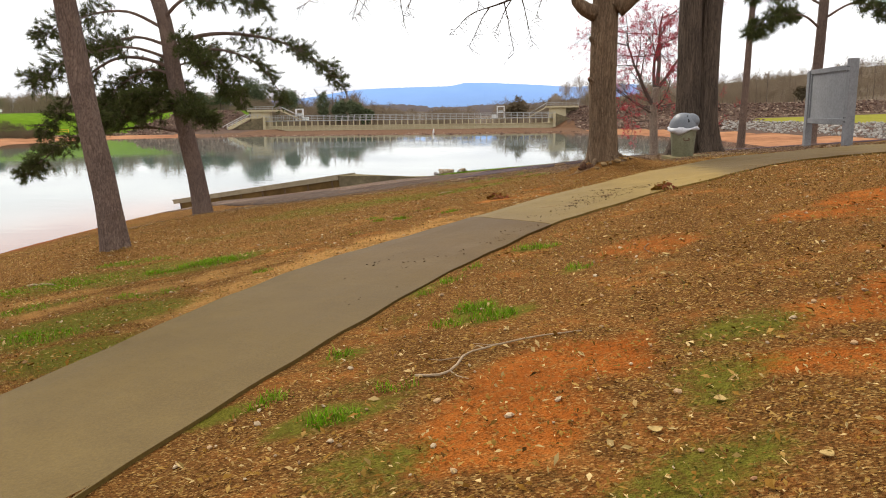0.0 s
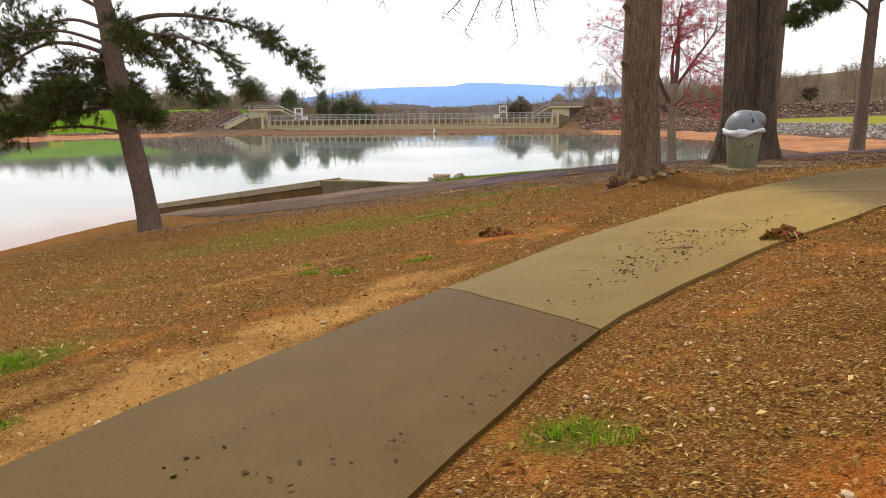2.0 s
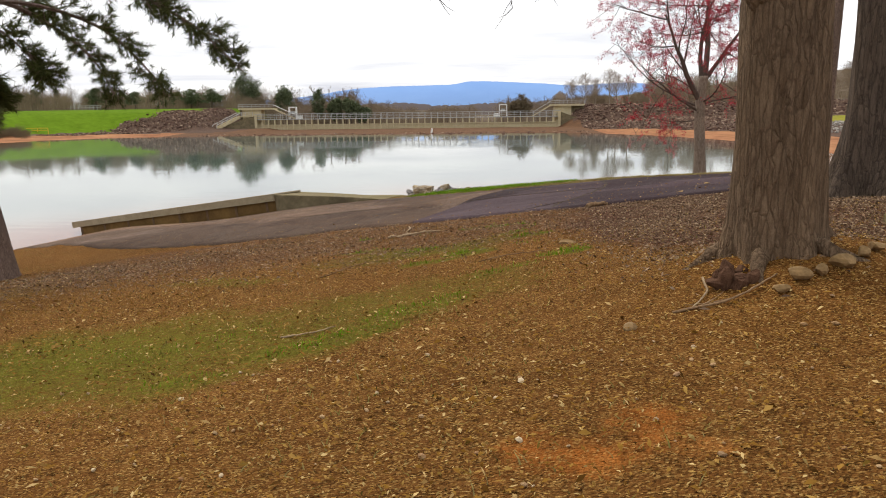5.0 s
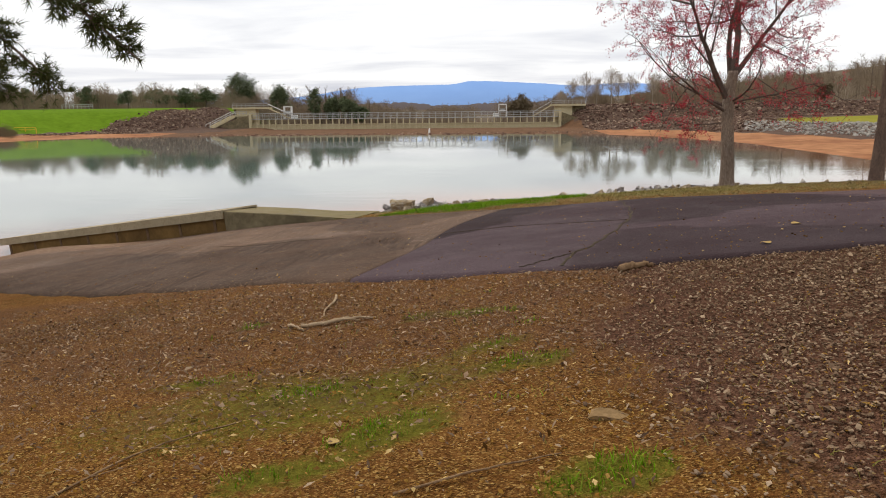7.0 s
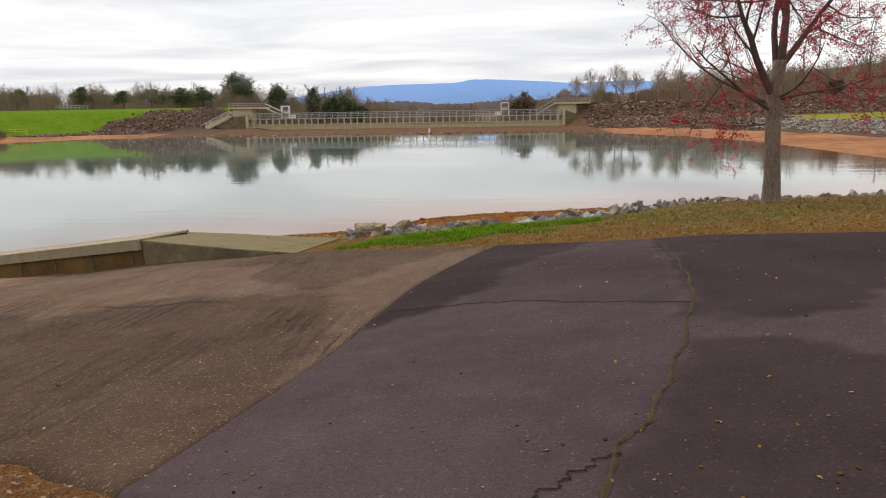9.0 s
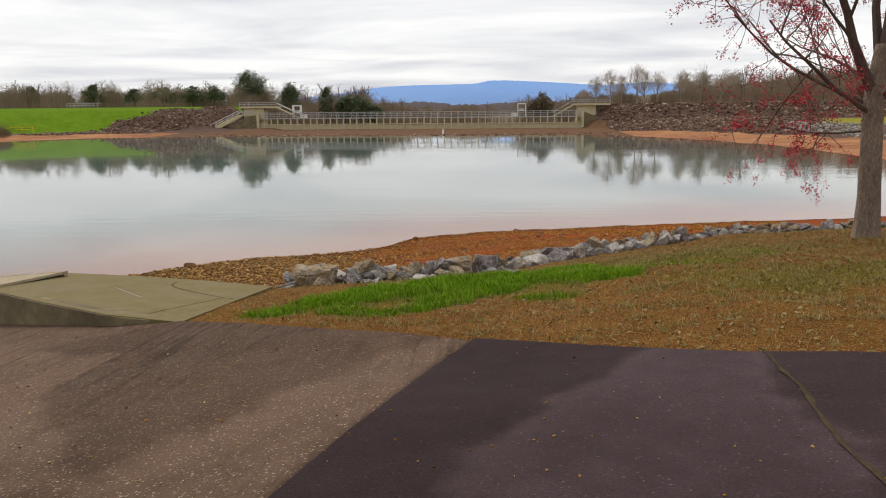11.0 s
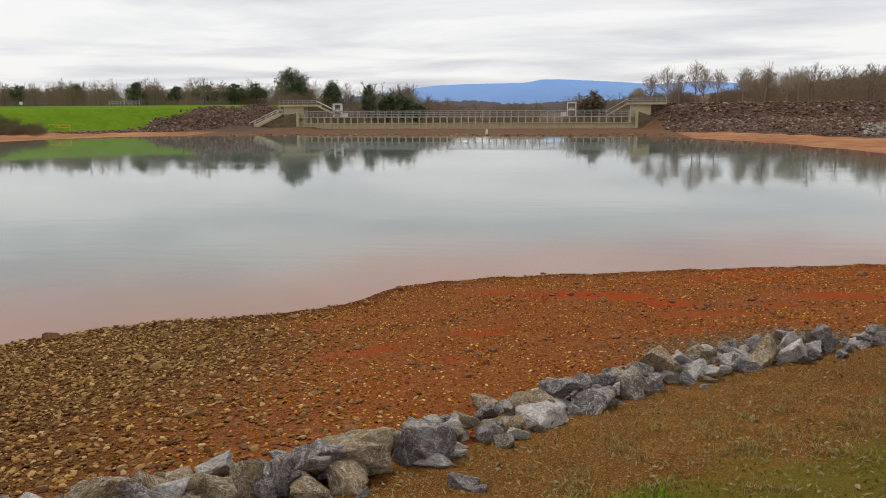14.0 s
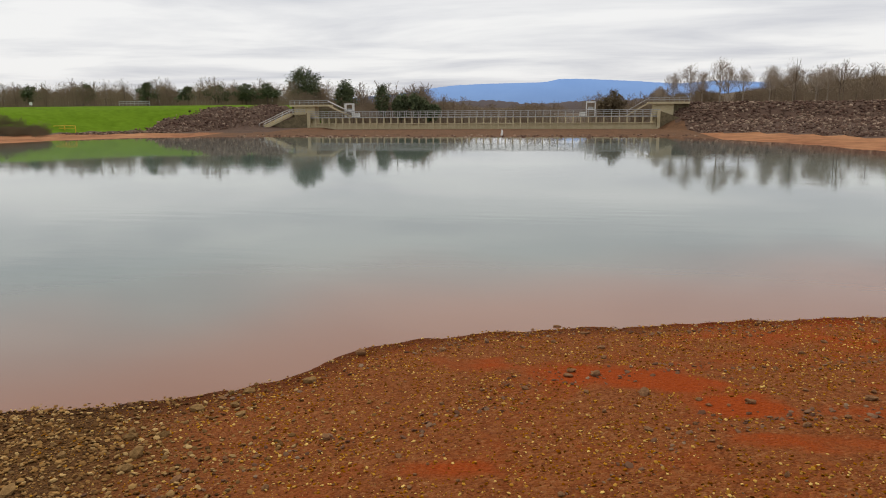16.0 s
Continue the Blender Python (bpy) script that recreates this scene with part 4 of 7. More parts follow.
# distance haze is painted into the colour, with a glow to lift it
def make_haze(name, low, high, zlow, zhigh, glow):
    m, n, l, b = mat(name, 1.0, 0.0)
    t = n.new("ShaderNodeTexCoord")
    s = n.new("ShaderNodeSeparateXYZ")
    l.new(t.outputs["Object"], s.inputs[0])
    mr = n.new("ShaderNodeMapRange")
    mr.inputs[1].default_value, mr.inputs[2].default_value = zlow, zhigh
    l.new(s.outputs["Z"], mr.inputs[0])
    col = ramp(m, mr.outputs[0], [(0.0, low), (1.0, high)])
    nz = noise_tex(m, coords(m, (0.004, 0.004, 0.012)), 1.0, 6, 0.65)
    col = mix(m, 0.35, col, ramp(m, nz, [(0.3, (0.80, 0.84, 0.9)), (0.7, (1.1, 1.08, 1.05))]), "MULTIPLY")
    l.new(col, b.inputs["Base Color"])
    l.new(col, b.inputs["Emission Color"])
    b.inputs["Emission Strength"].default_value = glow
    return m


# blue and brown here hold the air's haze, and both glow a little
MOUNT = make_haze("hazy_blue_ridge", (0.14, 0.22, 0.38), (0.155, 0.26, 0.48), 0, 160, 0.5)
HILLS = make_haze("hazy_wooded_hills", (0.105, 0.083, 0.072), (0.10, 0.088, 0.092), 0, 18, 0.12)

rng = random.Random(11)


# ---- mesh builders ----
class Soup:
    """Vertices and faces gathered for one mesh."""

    def __init__(self):
        self.v, self.f = [], []

    def tube(self, pts, radii, n=7, cap=True, wob=0.0):
        base = len(self.v)
        pts = [Vector(p) for p in pts]
        for i, p in enumerate(pts):
            d = (pts[min(i + 1, len(pts) - 1)] - pts[max(i - 1, 0)])
            d = d.normalized() if d.length > 1e-9 else Vector((0, 0, 1))
            a = d.orthogonal() if abs(d.z) < 0.9 else Vector((1, 0, 0)) - d * d.x
            if abs(d.z) < 0.9:
                a = Vector((0, 0, 1)).cross(d)
            a.normalize()
            b = d.cross(a)
            for k in range(n):
                t = 2 * math.pi * k / n
                r = radii[i] * (1 + wob * math.sin(3 * t + i) * 0.5 + wob * math.sin(5 * t + 2.1 * i) * 0.5)
                self.v.append(tuple(p + a * (r * math.cos(t)) + b * (r * math.sin(t))))
        for i in range(len(pts) - 1):
            for k in range(n):
                q, s = base + i * n + k, base + i * n + (k + 1) % n
                self.f.append((q, s, s + n, q + n))
        if cap:
            self.f.append(tuple(base + k for k in reversed(range(n))))
            self.f.append(tuple(base + (len(pts) - 1) * n + k for k in range(n)))

    def tri(self, a, b, c):
        i = len(self.v)
        self.v += [tuple(a), tuple(b), tuple(c)]
        self.f.append((i, i + 1, i + 2))

    def quad(self, a, b, c, d):
        i = len(self.v)
        self.v += [tuple(a), tuple(b), tuple(c), tuple(d)]
        self.f.append((i, i + 1, i + 2, i + 3))

    def box(self, x0, x1, y0, y1, z0, z1, m=None):
        i = len(self.v)
        for x, y, z in ((x0, y0, z0), (x1, y0, z0), (x1, y1, z0), (x0, y1, z0), (x0, y0, z1), (x1, y0, z1), (x1, y1, z1), (x0, y1, z1)):
            p = Vector((x, y, z))
            self.v.append(tuple(m @ p if m else p))
        for q in ((0, 3, 2, 1), (4, 5, 6, 7), (0, 1, 5, 4), (1, 2, 6, 5), (2, 3, 7, 6), (3, 0, 4, 7)):
            self.f.append(tuple(i + k for k in q))

    def make(self, name, material, parent=None, label="", smooth_it=False):
        return link_mesh(name, self.v, self.f, material, parent, label, smooth_it)


def empty(name, x, y, z, rz=0.0):
    ob = new(name)
    ob.matrix_world = pose(x, y, z, 0, 0, rz)
    ob.empty_display_size = 0.2
    return ob


def unit():
    a, z = rng.uniform(0, 2 * math.pi), rng.uniform(-1, 1)
    r = math.sqrt(1 - z * z)
    return Vector((r * math.cos(a), r * math.sin(a), z))


def bevel_box(sx, sy, sz, r=0.02, seg=2):
    bm = bmesh.new()
    bmesh.ops.create_cube(bm, size=1)
    for v in bm.verts:
        v.co = Vector((v.co.x * sx, v.co.y * sy, v.co.z * sz))
    if r:
        bmesh.ops.bevel(bm, geom=list(bm.edges), offset=r, segments=seg, affect="EDGES", profile=0.6)
    return bm


def curve(pts, n=12):
    """A smooth line through a few points."""
    P = [Vector(p) for p in pts]
    P = [P[0] * 2 - P[1]] + P + [P[-1] * 2 - P[-2]]
    out = []
    m = len(P) - 3
    for i in range(n + 1):
        t = i / n * m
        k = min(int(t), m - 1)
        t -= k
        a, b, c, d = P[k:k + 4]
        out.append(0.5 * ((2 * b) + (c - a) * t + (2 * a - 5 * b + 4 * c - d) * t * t + (3 * b - a - 3 * c + d) * t ** 3))
    return out


# ---- footpath in poured lengths ----
def build_footpath():
    ground_z = land(PC[:, 0], PC[:, 1])
    at = lambda d: int(np.argmin(np.abs(PS - PS[JOINT] - d)))
    joint, wet_from = JOINT, at(4.1)
    marks = sorted({0, len(PS) - 1, joint, at(-6.2), at(-12), wet_from, at(8.6)})
    bed = drape("pavement", PR[2:-2:3] * 0.985 + PC[2:-2:3] * 0.015, PL[2:-2:3] * 0.985 + PC[2:-2:3] * 0.015, GROUND, 0.012, n=120, k=5, thick=0.06,
                label="curved concrete footpath across the slope", category="path")
    for a, b in zip(marks, marks[1:]):
        wet = b <= joint or a >= wet_from
        pts = list(range(a, b + 1))
        if len(pts) < 2:
            continue
        V, F = [], []
        cols = 7
        rows = len(pts)
        for j, i in enumerate(pts):
            e = 0.006 if j == 0 else (-0.006 if j == rows - 1 else 0.0)
            tg = (PC[min(i + 1, len(PC) - 1)] - PC[max(i - 1, 0)])
            tg = tg / np.linalg.norm(tg)
            for c in range(cols):
                u = c / (cols - 1)
                p = PL[i] * (1 - u) + PR[i] * u + tg * e
                edge = -0.012 if c in (0, cols - 1) else 0.0
                V.append((p[0], p[1], G(p[0], p[1]) * 0.75 + float(ground_z[i]) * 0.25 + 0.055 + edge))
        for j in range(rows - 1):
            for c in range(cols - 1):
                q = j * cols + c
                F.append((q, q + 1, q + cols + 1, q + cols))
        top = len(F)
        rim = [c for c in range(cols)] + [j * cols + cols - 1 for j in range(1, rows)] + [(rows - 1) * cols + c for c in range(cols - 2, -1, -1)] + [j * cols for j in range(rows - 2, 0, -1)]
        base = len(V)
        for q in rim:
            V.append((V[q][0], V[q][1], V[q][2] - 0.16))
        for k in range(len(rim)):
            F.append((rim[k], base + k, base + (k + 1) % len(rim), rim[(k + 1) % len(rim)]))
        ob = link_mesh("slab", V, F, CONC_PATH, bed, "damp dark concrete" if wet else "pale dry concrete")
        along = np.array([PS[i] - PS[JOINT] for i in pts for _ in range(cols)])
        side = np.array([c / (cols - 1) for _ in pts for c in range(cols)])
        if b <= joint:
            v = np.interp(along, [-7, -4, -1.5, 0], [0.05, -0.25, -0.85, -0.95])
        else:
            v = np.interp(along + 1.2 * (side - 0.5), [0, 1.2, 3, 4.0, 4.3, 6.5, 8], [0.12, 0.25, 0.85, 0.9, -0.5, -0.6, 0.2])
        float_attr(ob, "worn", np.r_[v, v[rim]])
    return bed


footpath = build_footpath()


# ---- boat landing: concrete slab, retaining wall and timber dock ----
def build_landing():
    # plan corners; the south side is the wall above the ramp
    line_s = [(-5.25, 30.55), (-3.6, 29.55), (-2.2, 28.85), (-1.1, 28.75)]
    line_n = [(-5.0, 32.05), (-3.6, 32.2), (-2.2, 32.3), (-0.75, 31.6)]
    zt_s, zt_n = [2.12, 2.19, 2.22, 2.16], [2.08, 2.0, 1.9, 1.98]
    root = empty("landing_slab", -3, 31, 0)
    inv = root.matrix_world.inverted()
    n, k = 25, 9
    V, F = [], []
    for i in range(n):
        t = i / (n - 1) * 3
        a = [np.interp(t, range(4), [p[c] for p in line_s]) for c in (0, 1)] + [np.interp(t, range(4), zt_s)]
        b = [np.interp(t, range(4), [p[c] for p in line_n]) for c in (0, 1)] + [np.interp(t, range(4), zt_n)]
        for j in range(k):
            u = j / (k - 1)
            V.append(tuple(inv @ Vector([a[c] * (1 - u) + b[c] * u for c in range(3)])))
    for i in range(n - 1):
        for j in range(k - 1):
            q = i * k + j
            F.append((q, q + k, q + k + 1, q + 1))
    rim = [i * k for i in range(n)] + [(n - 1) * k + j for j in range(1, k)] + [i * k + k - 1 for i in range(n - 2, -1, -1)] + list(range(k - 2, 0, -1))
    base = len(V)
    for q in rim:
        V.append((V[q][0], V[q][1], V[q][2] - 0.14))
    for i in range(len(rim)):
        F.append((rim[i], base + i, base + (i + 1) % len(rim), rim[(i + 1) % len(rim)]))
    link_mesh("slab", V, F, CONC_SLAB, root, "greenish tan concrete slab with a wet streak")
    def on_slab(x, y, lift):
        t = np.interp(x, [p[0] for p in line_s], range(4))
        ya, yb = np.interp(t, range(4), [p[1] for p in line_s]), np.interp(t, range(4), [p[1] for p in line_n])
        u = (y - ya) / (yb - ya)
        return inv @ Vector((x, y, np.interp(t, range(4), zt_s) * (1 - u) + np.interp(t, range(4), zt_n) * u + lift))

    V = []
    for i in range(60):
        a = 2 * math.pi * i / 60
        rr = 1 + 0.14 * math.sin(3 * a + 1) + 0.09 * math.sin(5 * a) + 0.06 * math.sin(11 * a + 2)
        du, dv = 0.72 * rr * math.cos(a), 0.22 * rr * math.sin(a)
        V.append(tuple(on_slab(-2.85 + du * 0.62 - dv * 0.78, 30.62 - du * 0.55 + dv * 0.62, 0.004)))
    film = simple("water_film", (0.13, 0.10, 0.062), (0.19, 0.15, 0.095), 3, 0.16, 0.5)
    link_mesh("wet_patch", V, [tuple(range(60))], film, root, "shallow puddle on the concrete")
    groove = simple("dark_joint", (0.03, 0.024, 0.014), (0.06, 0.045, 0.026), 9, 0.95, 0.05)
    for ends in (((-2.62, 31.9), (-2.5, 31.48), (-1.95, 31.0), (-1.2, 30.5)), ((-1.75, 29.0), (-1.6, 29.47), (-1.4, 30.0), (-1.2, 30.5)), ((-1.2, 30.5), (-0.98, 30.42))):
        s = Soup()
        line = curve([(x, y, 0) for x, y in ends], 14)
        for p, q in zip(line, line[1:]):
            d = (q - p).normalized() * 0.012
            s.quad(on_slab(p.x - d.y, p.y + d.x, 0.003), on_slab(q.x - d.y, q.y + d.x, 0.003), on_slab(q.x + d.y, q.y - d.x, 0.003), on_slab(p.x + d.y, p.y - d.x, 0.003))
        s.make("joint", groove, root, "dark gritty joint between the pours")
    s = Soup()
    for i in range(12):
        t0, t1 = i / 12 * 2.6, (i + 1) / 12 * 2.6
        q = []
        for t in (t0, t1):
            x, y = (np.interp(t, range(4), [p[c] for p in line_s]) for c in (0, 1))
            zt = np.interp(t, range(4), zt_s) - 0.012
            zb = min(G(x, y - 0.1) - 0.25, zt - 0.1)
            q.append(((x, y - 0.03, zb), (x, y - 0.03, zt), (x, y + 0.25, zt), (x, y + 0.25, zb)))
        for a in range(4):
            b = (a + 1) % 4
            s.quad(inv @ Vector(q[0][a]), inv @ Vector(q[1][a]), inv @ Vector(q[1][b]), inv @ Vector(q[0][b]))
    s.make("retaining_wall", CONC_WALL, root, "stained concrete face of the landing")
    tagged(root, "stained concrete landing slab beside a boat ramp", "landing", kind="structure")

    # timber dock from the landing out over the water
    a, b = Vector((-4.95, 31.08, 2.115)), Vector((-15.6, 36.0, 0.36))
    dock = empty("dock", *a)
    d = (b - a)
    L = d.length
    dirx = d.normalized()
    side = Vector((-dirx.y, dirx.x, 0)).normalized()
    if side.y < 0:
        side = -side
    up = dirx.cross(side)
    if up.z < 0:
        up = -up
    M = Matrix(((dirx.x, side.x, up.x, 0), (dirx.y, side.y, up.y, 0), (dirx.z, side.z, up.z, 0), (0, 0, 0, 1)))
    nb = 34
    for i in range(nb):
        s = Soup()
        x0 = i * L / nb
        x1 = (i + 1) * L / nb - 0.012
        off = 0.0 if i < nb - 2 else (i - nb + 2.0) * 0.25
        s.box(x0, x1, -0.62 + off, 0.72, 0.0, 0.045, M)
        s.make("plank", DOCK_WOOD, dock)
    s = Soup(); s.box(0, L - 0.5, -0.74, -0.66, -0.20, 0.05, M); s.make("edge_beam", DOCK_WOOD, dock, "tan timber edge beam")
    s = Soup(); s.box(0, L - 0.5, 0.73, 0.80, -0.10, 0.05, M); s.make("edge_beam", DOCK_WOOD, dock)
    s = Soup(); s.box(0, L - 0.9, -0.66, -0.50, -1.0, -0.04, M); s.make("skirt_wall", CONC_SKIRT, dock, "brown stained skirt wall under the deck")
    s = Soup(); s.box(0, L - 0.9, 0.52, 0.60, -0.32, -0.02, M); s.make("stringer", DOCK_DARK, dock)
    for i in range(8):
        x = 0.35 + i * (L - 1.4) / 7
        s = Soup(); s.box(x, x + 0.10, -0.68, -0.5, -0.6, -0.06, M)
        s.make("post", DOCK_DARK, dock, "dark stained timber post")
        p = M @ Vector((x + 0.4, 0, 0)) + a
        zb = min(G(p.x, p.y), p.z - 0.4) - 0.2 - p.z
        s = Soup(); s.tube([M @ Vector((x + 0.4, 0.1, -0.03)), M @ Vector((x + 0.4, 0.1, -0.03)) + Vector((0, 0, zb))], [0.10, 0.10], 10)
        s.make("pile", DOCK_DARK, dock)
    tagged(dock, "tan timber boat dock sloping down into the lake", "dock")
    return root, dock


build_landing()


# ---- spillway dam across the lake ----
DY = 212.0


def build_dam():
    dam = empty("dam", -21, DY, 0)
    o = dam.matrix_world.inverted()
    x0, x1 = -64.0, 21.3

    def bx(name, a, b, c, d, e, f, m=CONC_DAM, label="", parent=None):
        s = Soup()
        s.box(a, b, c, d, e, f, o)
        return s.make(name, m, dam, label)

    bx("spillway_wall", x0, x1, DY, DY + 1.2, -1.0, 1.75, CONC_DAM, "tan concrete spillway wall")
    bx("sill", x0, x1, DY - 0.35, DY, 1.62, 1.82)
    bx("bridge_deck", x0, x1, DY - 0.3, DY + 1.8, 3.12, 3.34, STEEL_PALE, "pale grey service bridge deck")
    for y in (DY - 0.25, DY + 1.75):
        for z, t in ((4.72, 0.07), (4.3, 0.05), (3.85, 0.05)):
            bx("rail", x0, x1, y - 0.05, y + 0.05, z - t, z + t, STEEL_PALE)
    # piers under the deck and rail posts, each on one shared mesh
    s = Soup(); s.box(-0.13, 0.13, -0.32, 0.35, -0.2, 3.12)
    pier = s.make("pier", CONC_DAM, dam, "slim concrete pier")
    s = Soup(); s.box(-0.05, 0.05, -0.05, 0.05, 3.3, 4.74)
    post = s.make("rail_post", STEEL_PALE, dam)
    n = 48
    for i in range(n + 1):
        x = x0 + 0.3 + (x1 - x0 - 0.6) * i / n
        for src, y in ((pier, DY), (post, DY - 0.25), (post, DY + 1.75)):
            c = src if (i == 0 and y != DY + 1.75) else new(src.name.split(".")[0], src.data)
            c.parent = dam
            c.matrix_basis = Matrix.Translation(o @ Vector((x, y, 0)))
    # abutments with platforms, stair flights and wing walls
    for sx, xa, xp0, xp1 in ((-1, x0, -68.8, -58.6), (1, x1, 18.6, 27.8)):
        bx("abutment", xa - 0.7, xa + 0.7, DY - 0.6, DY + 3, -1, 4.5, CONC_DAM, "grey concrete abutment pier")
        bx("abutment", min(xa, xp0 if sx < 0 else xp1), max(xa, xp0 if sx < 0 else xp1), DY + 1.6, DY + 4, -1, 5.95, CONC_WALL, "dark blotched concrete abutment wall")
        bx("abutment", xp0 + 0.9 if sx < 0 else xa - 1.6, xa + 1.6 if sx < 0 else xp1 - 3.5, DY + 1.0, DY + 4, -1, 6.0, CONC_DAM, "grey concrete abutment block")
        bx("platform", xp0, xp1, DY + 0.2, DY + 4, 6.0, 6.45, CONC_DAM, "concrete viewing platform")
        for z in (6.95, 7.45):
            bx("rail", xp0, xp1, DY + 0.25, DY + 0.33, z - 0.06, z + 0.06, STEEL_PALE)
        for i in range(9):
            x = xp0 + 0.1 + (xp1 - xp0 - 0.2) * i / 8
            bx("rail_post", x - 0.05, x + 0.05, DY + 0.24, DY + 0.34, 6.45, 7.5, STEEL_PALE)
        # stair down to the bridge
        e0 = xp1 if sx < 0 else xp0
        e1 = e0 - sx * (-1) * 0 + (6.2 if sx < 0 else -5.0)
        for dz, th, m, nm in ((0.0, 0.28, CONC_DAM, "stair_stringer"), (1.0, 0.10, STEEL_PALE, "stair_rail")):
            s = Soup()
            for y in (DY - 0.2, DY + 0.9):
                s.quad(o @ Vector((e0, y, 6.3 + dz)), o @ Vector((e1, y, 3.4 + dz)), o @ Vector((e1, y, 3.4 + dz - th)), o @ Vector((e0, y, 6.3 + dz - th)))
            s.quad(o @ Vector((e0, DY - 0.2, 6.3 + dz)), o @ Vector((e1, DY - 0.2, 3.4 + dz)), o @ Vector((e1, DY + 0.9, 3.4 + dz)), o @ Vector((e0, DY + 0.9, 6.3 + dz)))
            s.quad(o @ Vector((e0, DY - 0.2, 6.3 + dz - th)), o @ Vector((e1, DY - 0.2, 3.4 + dz - th)), o @ Vector((e1, DY + 0.9, 3.4 + dz - th)), o @ Vector((e0, DY + 0.9, 6.3 + dz - th)))
            s.make(nm, m, dam)
        for i in range(12):
            t = (i + 0.5) / 12
            x, z = e0 + (e1 - e0) * t, 6.3 - 2.9 * t
            bx("step", x - 0.25, x + 0.25, DY - 0.1, DY + 0.8, z - 0.12, z, CONC_DAM)
        # sloping wing wall
        w = sx * 10.5
        s = Soup()
        for ya, yb in ((DY - 0.6, DY - 8.0),):
            A = [(xa, ya, -1), (xa + w, yb, -1), (xa + w, yb, 0.3), (xa, ya, 4.4)]
            B = [(x, y + 0.7, z) for x, y, z in A]
            for q in (A, B[::-1]):
                s.quad(*[o @ Vector(p) for p in q])
            for i in range(4):
                s.quad(*[o @ Vector(p) for p in (A[i], B[i], B[(i + 1) % 4], A[(i + 1) % 4])])
        s.make("wing_wall", CONC_WALL, dam, "stained sloping wing wall")
    # landing and second flight on the west bank
    bx("landing", -68.4, -64.2, DY - 1.4, DY + 0.6, 4.05, 4.35, CONC_DAM, "pale concrete stair landing")
    for z in (4.85, 5.35):
        bx("rail", -68.4, -64.2, DY - 1.4, DY - 1.3, z - 0.05, z + 0.05, STEEL_PALE)
    for i in range(5):
        bx("rail_post", -68.35 + 1.02 * i, -68.25 + 1.02 * i, DY - 1.4, DY - 1.3, 4.3, 5.4, STEEL_PALE)
    top, foot = Vector((-68.3, DY - 0.8, 4.25)), Vector((-72.4, DY - 9.2, 0.95))
    for side in (-0.6, 0.6):
        for dz, th, m, nm in ((0.05, 0.5, CONC_DAM, "stair_stringer"), (1.05, 0.1, STEEL_PALE, "stair_rail")):
            s = Soup()
            q = [Vector((side, 0, dz)), Vector((side + 0.12, 0, dz)), Vector((side + 0.12, 0, dz - th)), Vector((side, 0, dz - th))]
            for i in range(4):
                s.quad(*[o @ p for p in (top + q[i], foot + q[i], foot + q[(i + 1) % 4], top + q[(i + 1) % 4])])
            for e in (top, foot):
                s.quad(*[o @ (e + p) for p in q])
            s.make(nm, m, dam)
        for i in range(6):
            p = top.lerp(foot, i / 5)
            bx("rail_post", p.x + side, p.x + side + 0.1, p.y - 0.05, p.y + 0.05, p.z - 0.2, p.z + 1.05, STEEL_PALE)
    for i in range(18):
        p = top.lerp(foot, (i + 0.5) / 18)
        bx("step", p.x - 0.55, p.x + 0.65, p.y - 0.28, p.y + 0.28, p.z - 0.3, p.z, CONC_DAM)
    tagged(dam, "low concrete spillway dam with a railed service bridge", "dam")

    def hoist(x, flip):
        h = empty("gate_hoist", x, DY + 0.8, 3.34)
        for a in (-1, 1):
            for b in (-0.5, 0.5):
                s = Soup(); s.box(a - 0.12, a + 0.12, b - 0.12, b + 0.12, 0, 3.2); s.make("leg", WHITE_STEEL, h)
        for z in (1.5, 3.2):
            s = Soup(); s.box(-1.12, 1.12, -0.62, 0.62, z - 0.14, z + 0.14); s.make("cross_frame", WHITE_STEEL, h)
        s = Soup(); s.box(-0.6, 0.6, -0.35, 0.35, 1.64, 2.1); s.make("motor", STEEL_PALE, h)
        s = Soup(); s.box(flip * 1.2, flip * 2.6, -0.4, 0.4, 0.0, 0.9); s.make("cabinet", WHITE_STEEL, h)
        tagged(h, "white steel gate hoist frame on the bridge", "hoist", "gate hoists")

    hoist(-53.3, 1)
    hoist(5.6, -1)
    b = empty("buoy", -11.3, 176, 0)
    s = Soup(); s.tube([(0, 0, -0.2), (0, 0, 0.15), (0.05, 0, 0.75), (0.08, 0, 1.1), (0.09, 0, 1.2)], [0.2, 0.24, 0.2, 0.12, 0.02], 12)
    s.make("float", BUOY, b)
    s = Soup(); s.tube([(0, 0, -0.2), (0, 0, -2)], [0.02, 0.02], 6); s.make("chain", DARK_HOLE, b)
    tagged(b, "white marker buoy floating before the dam", "buoy")


build_dam()


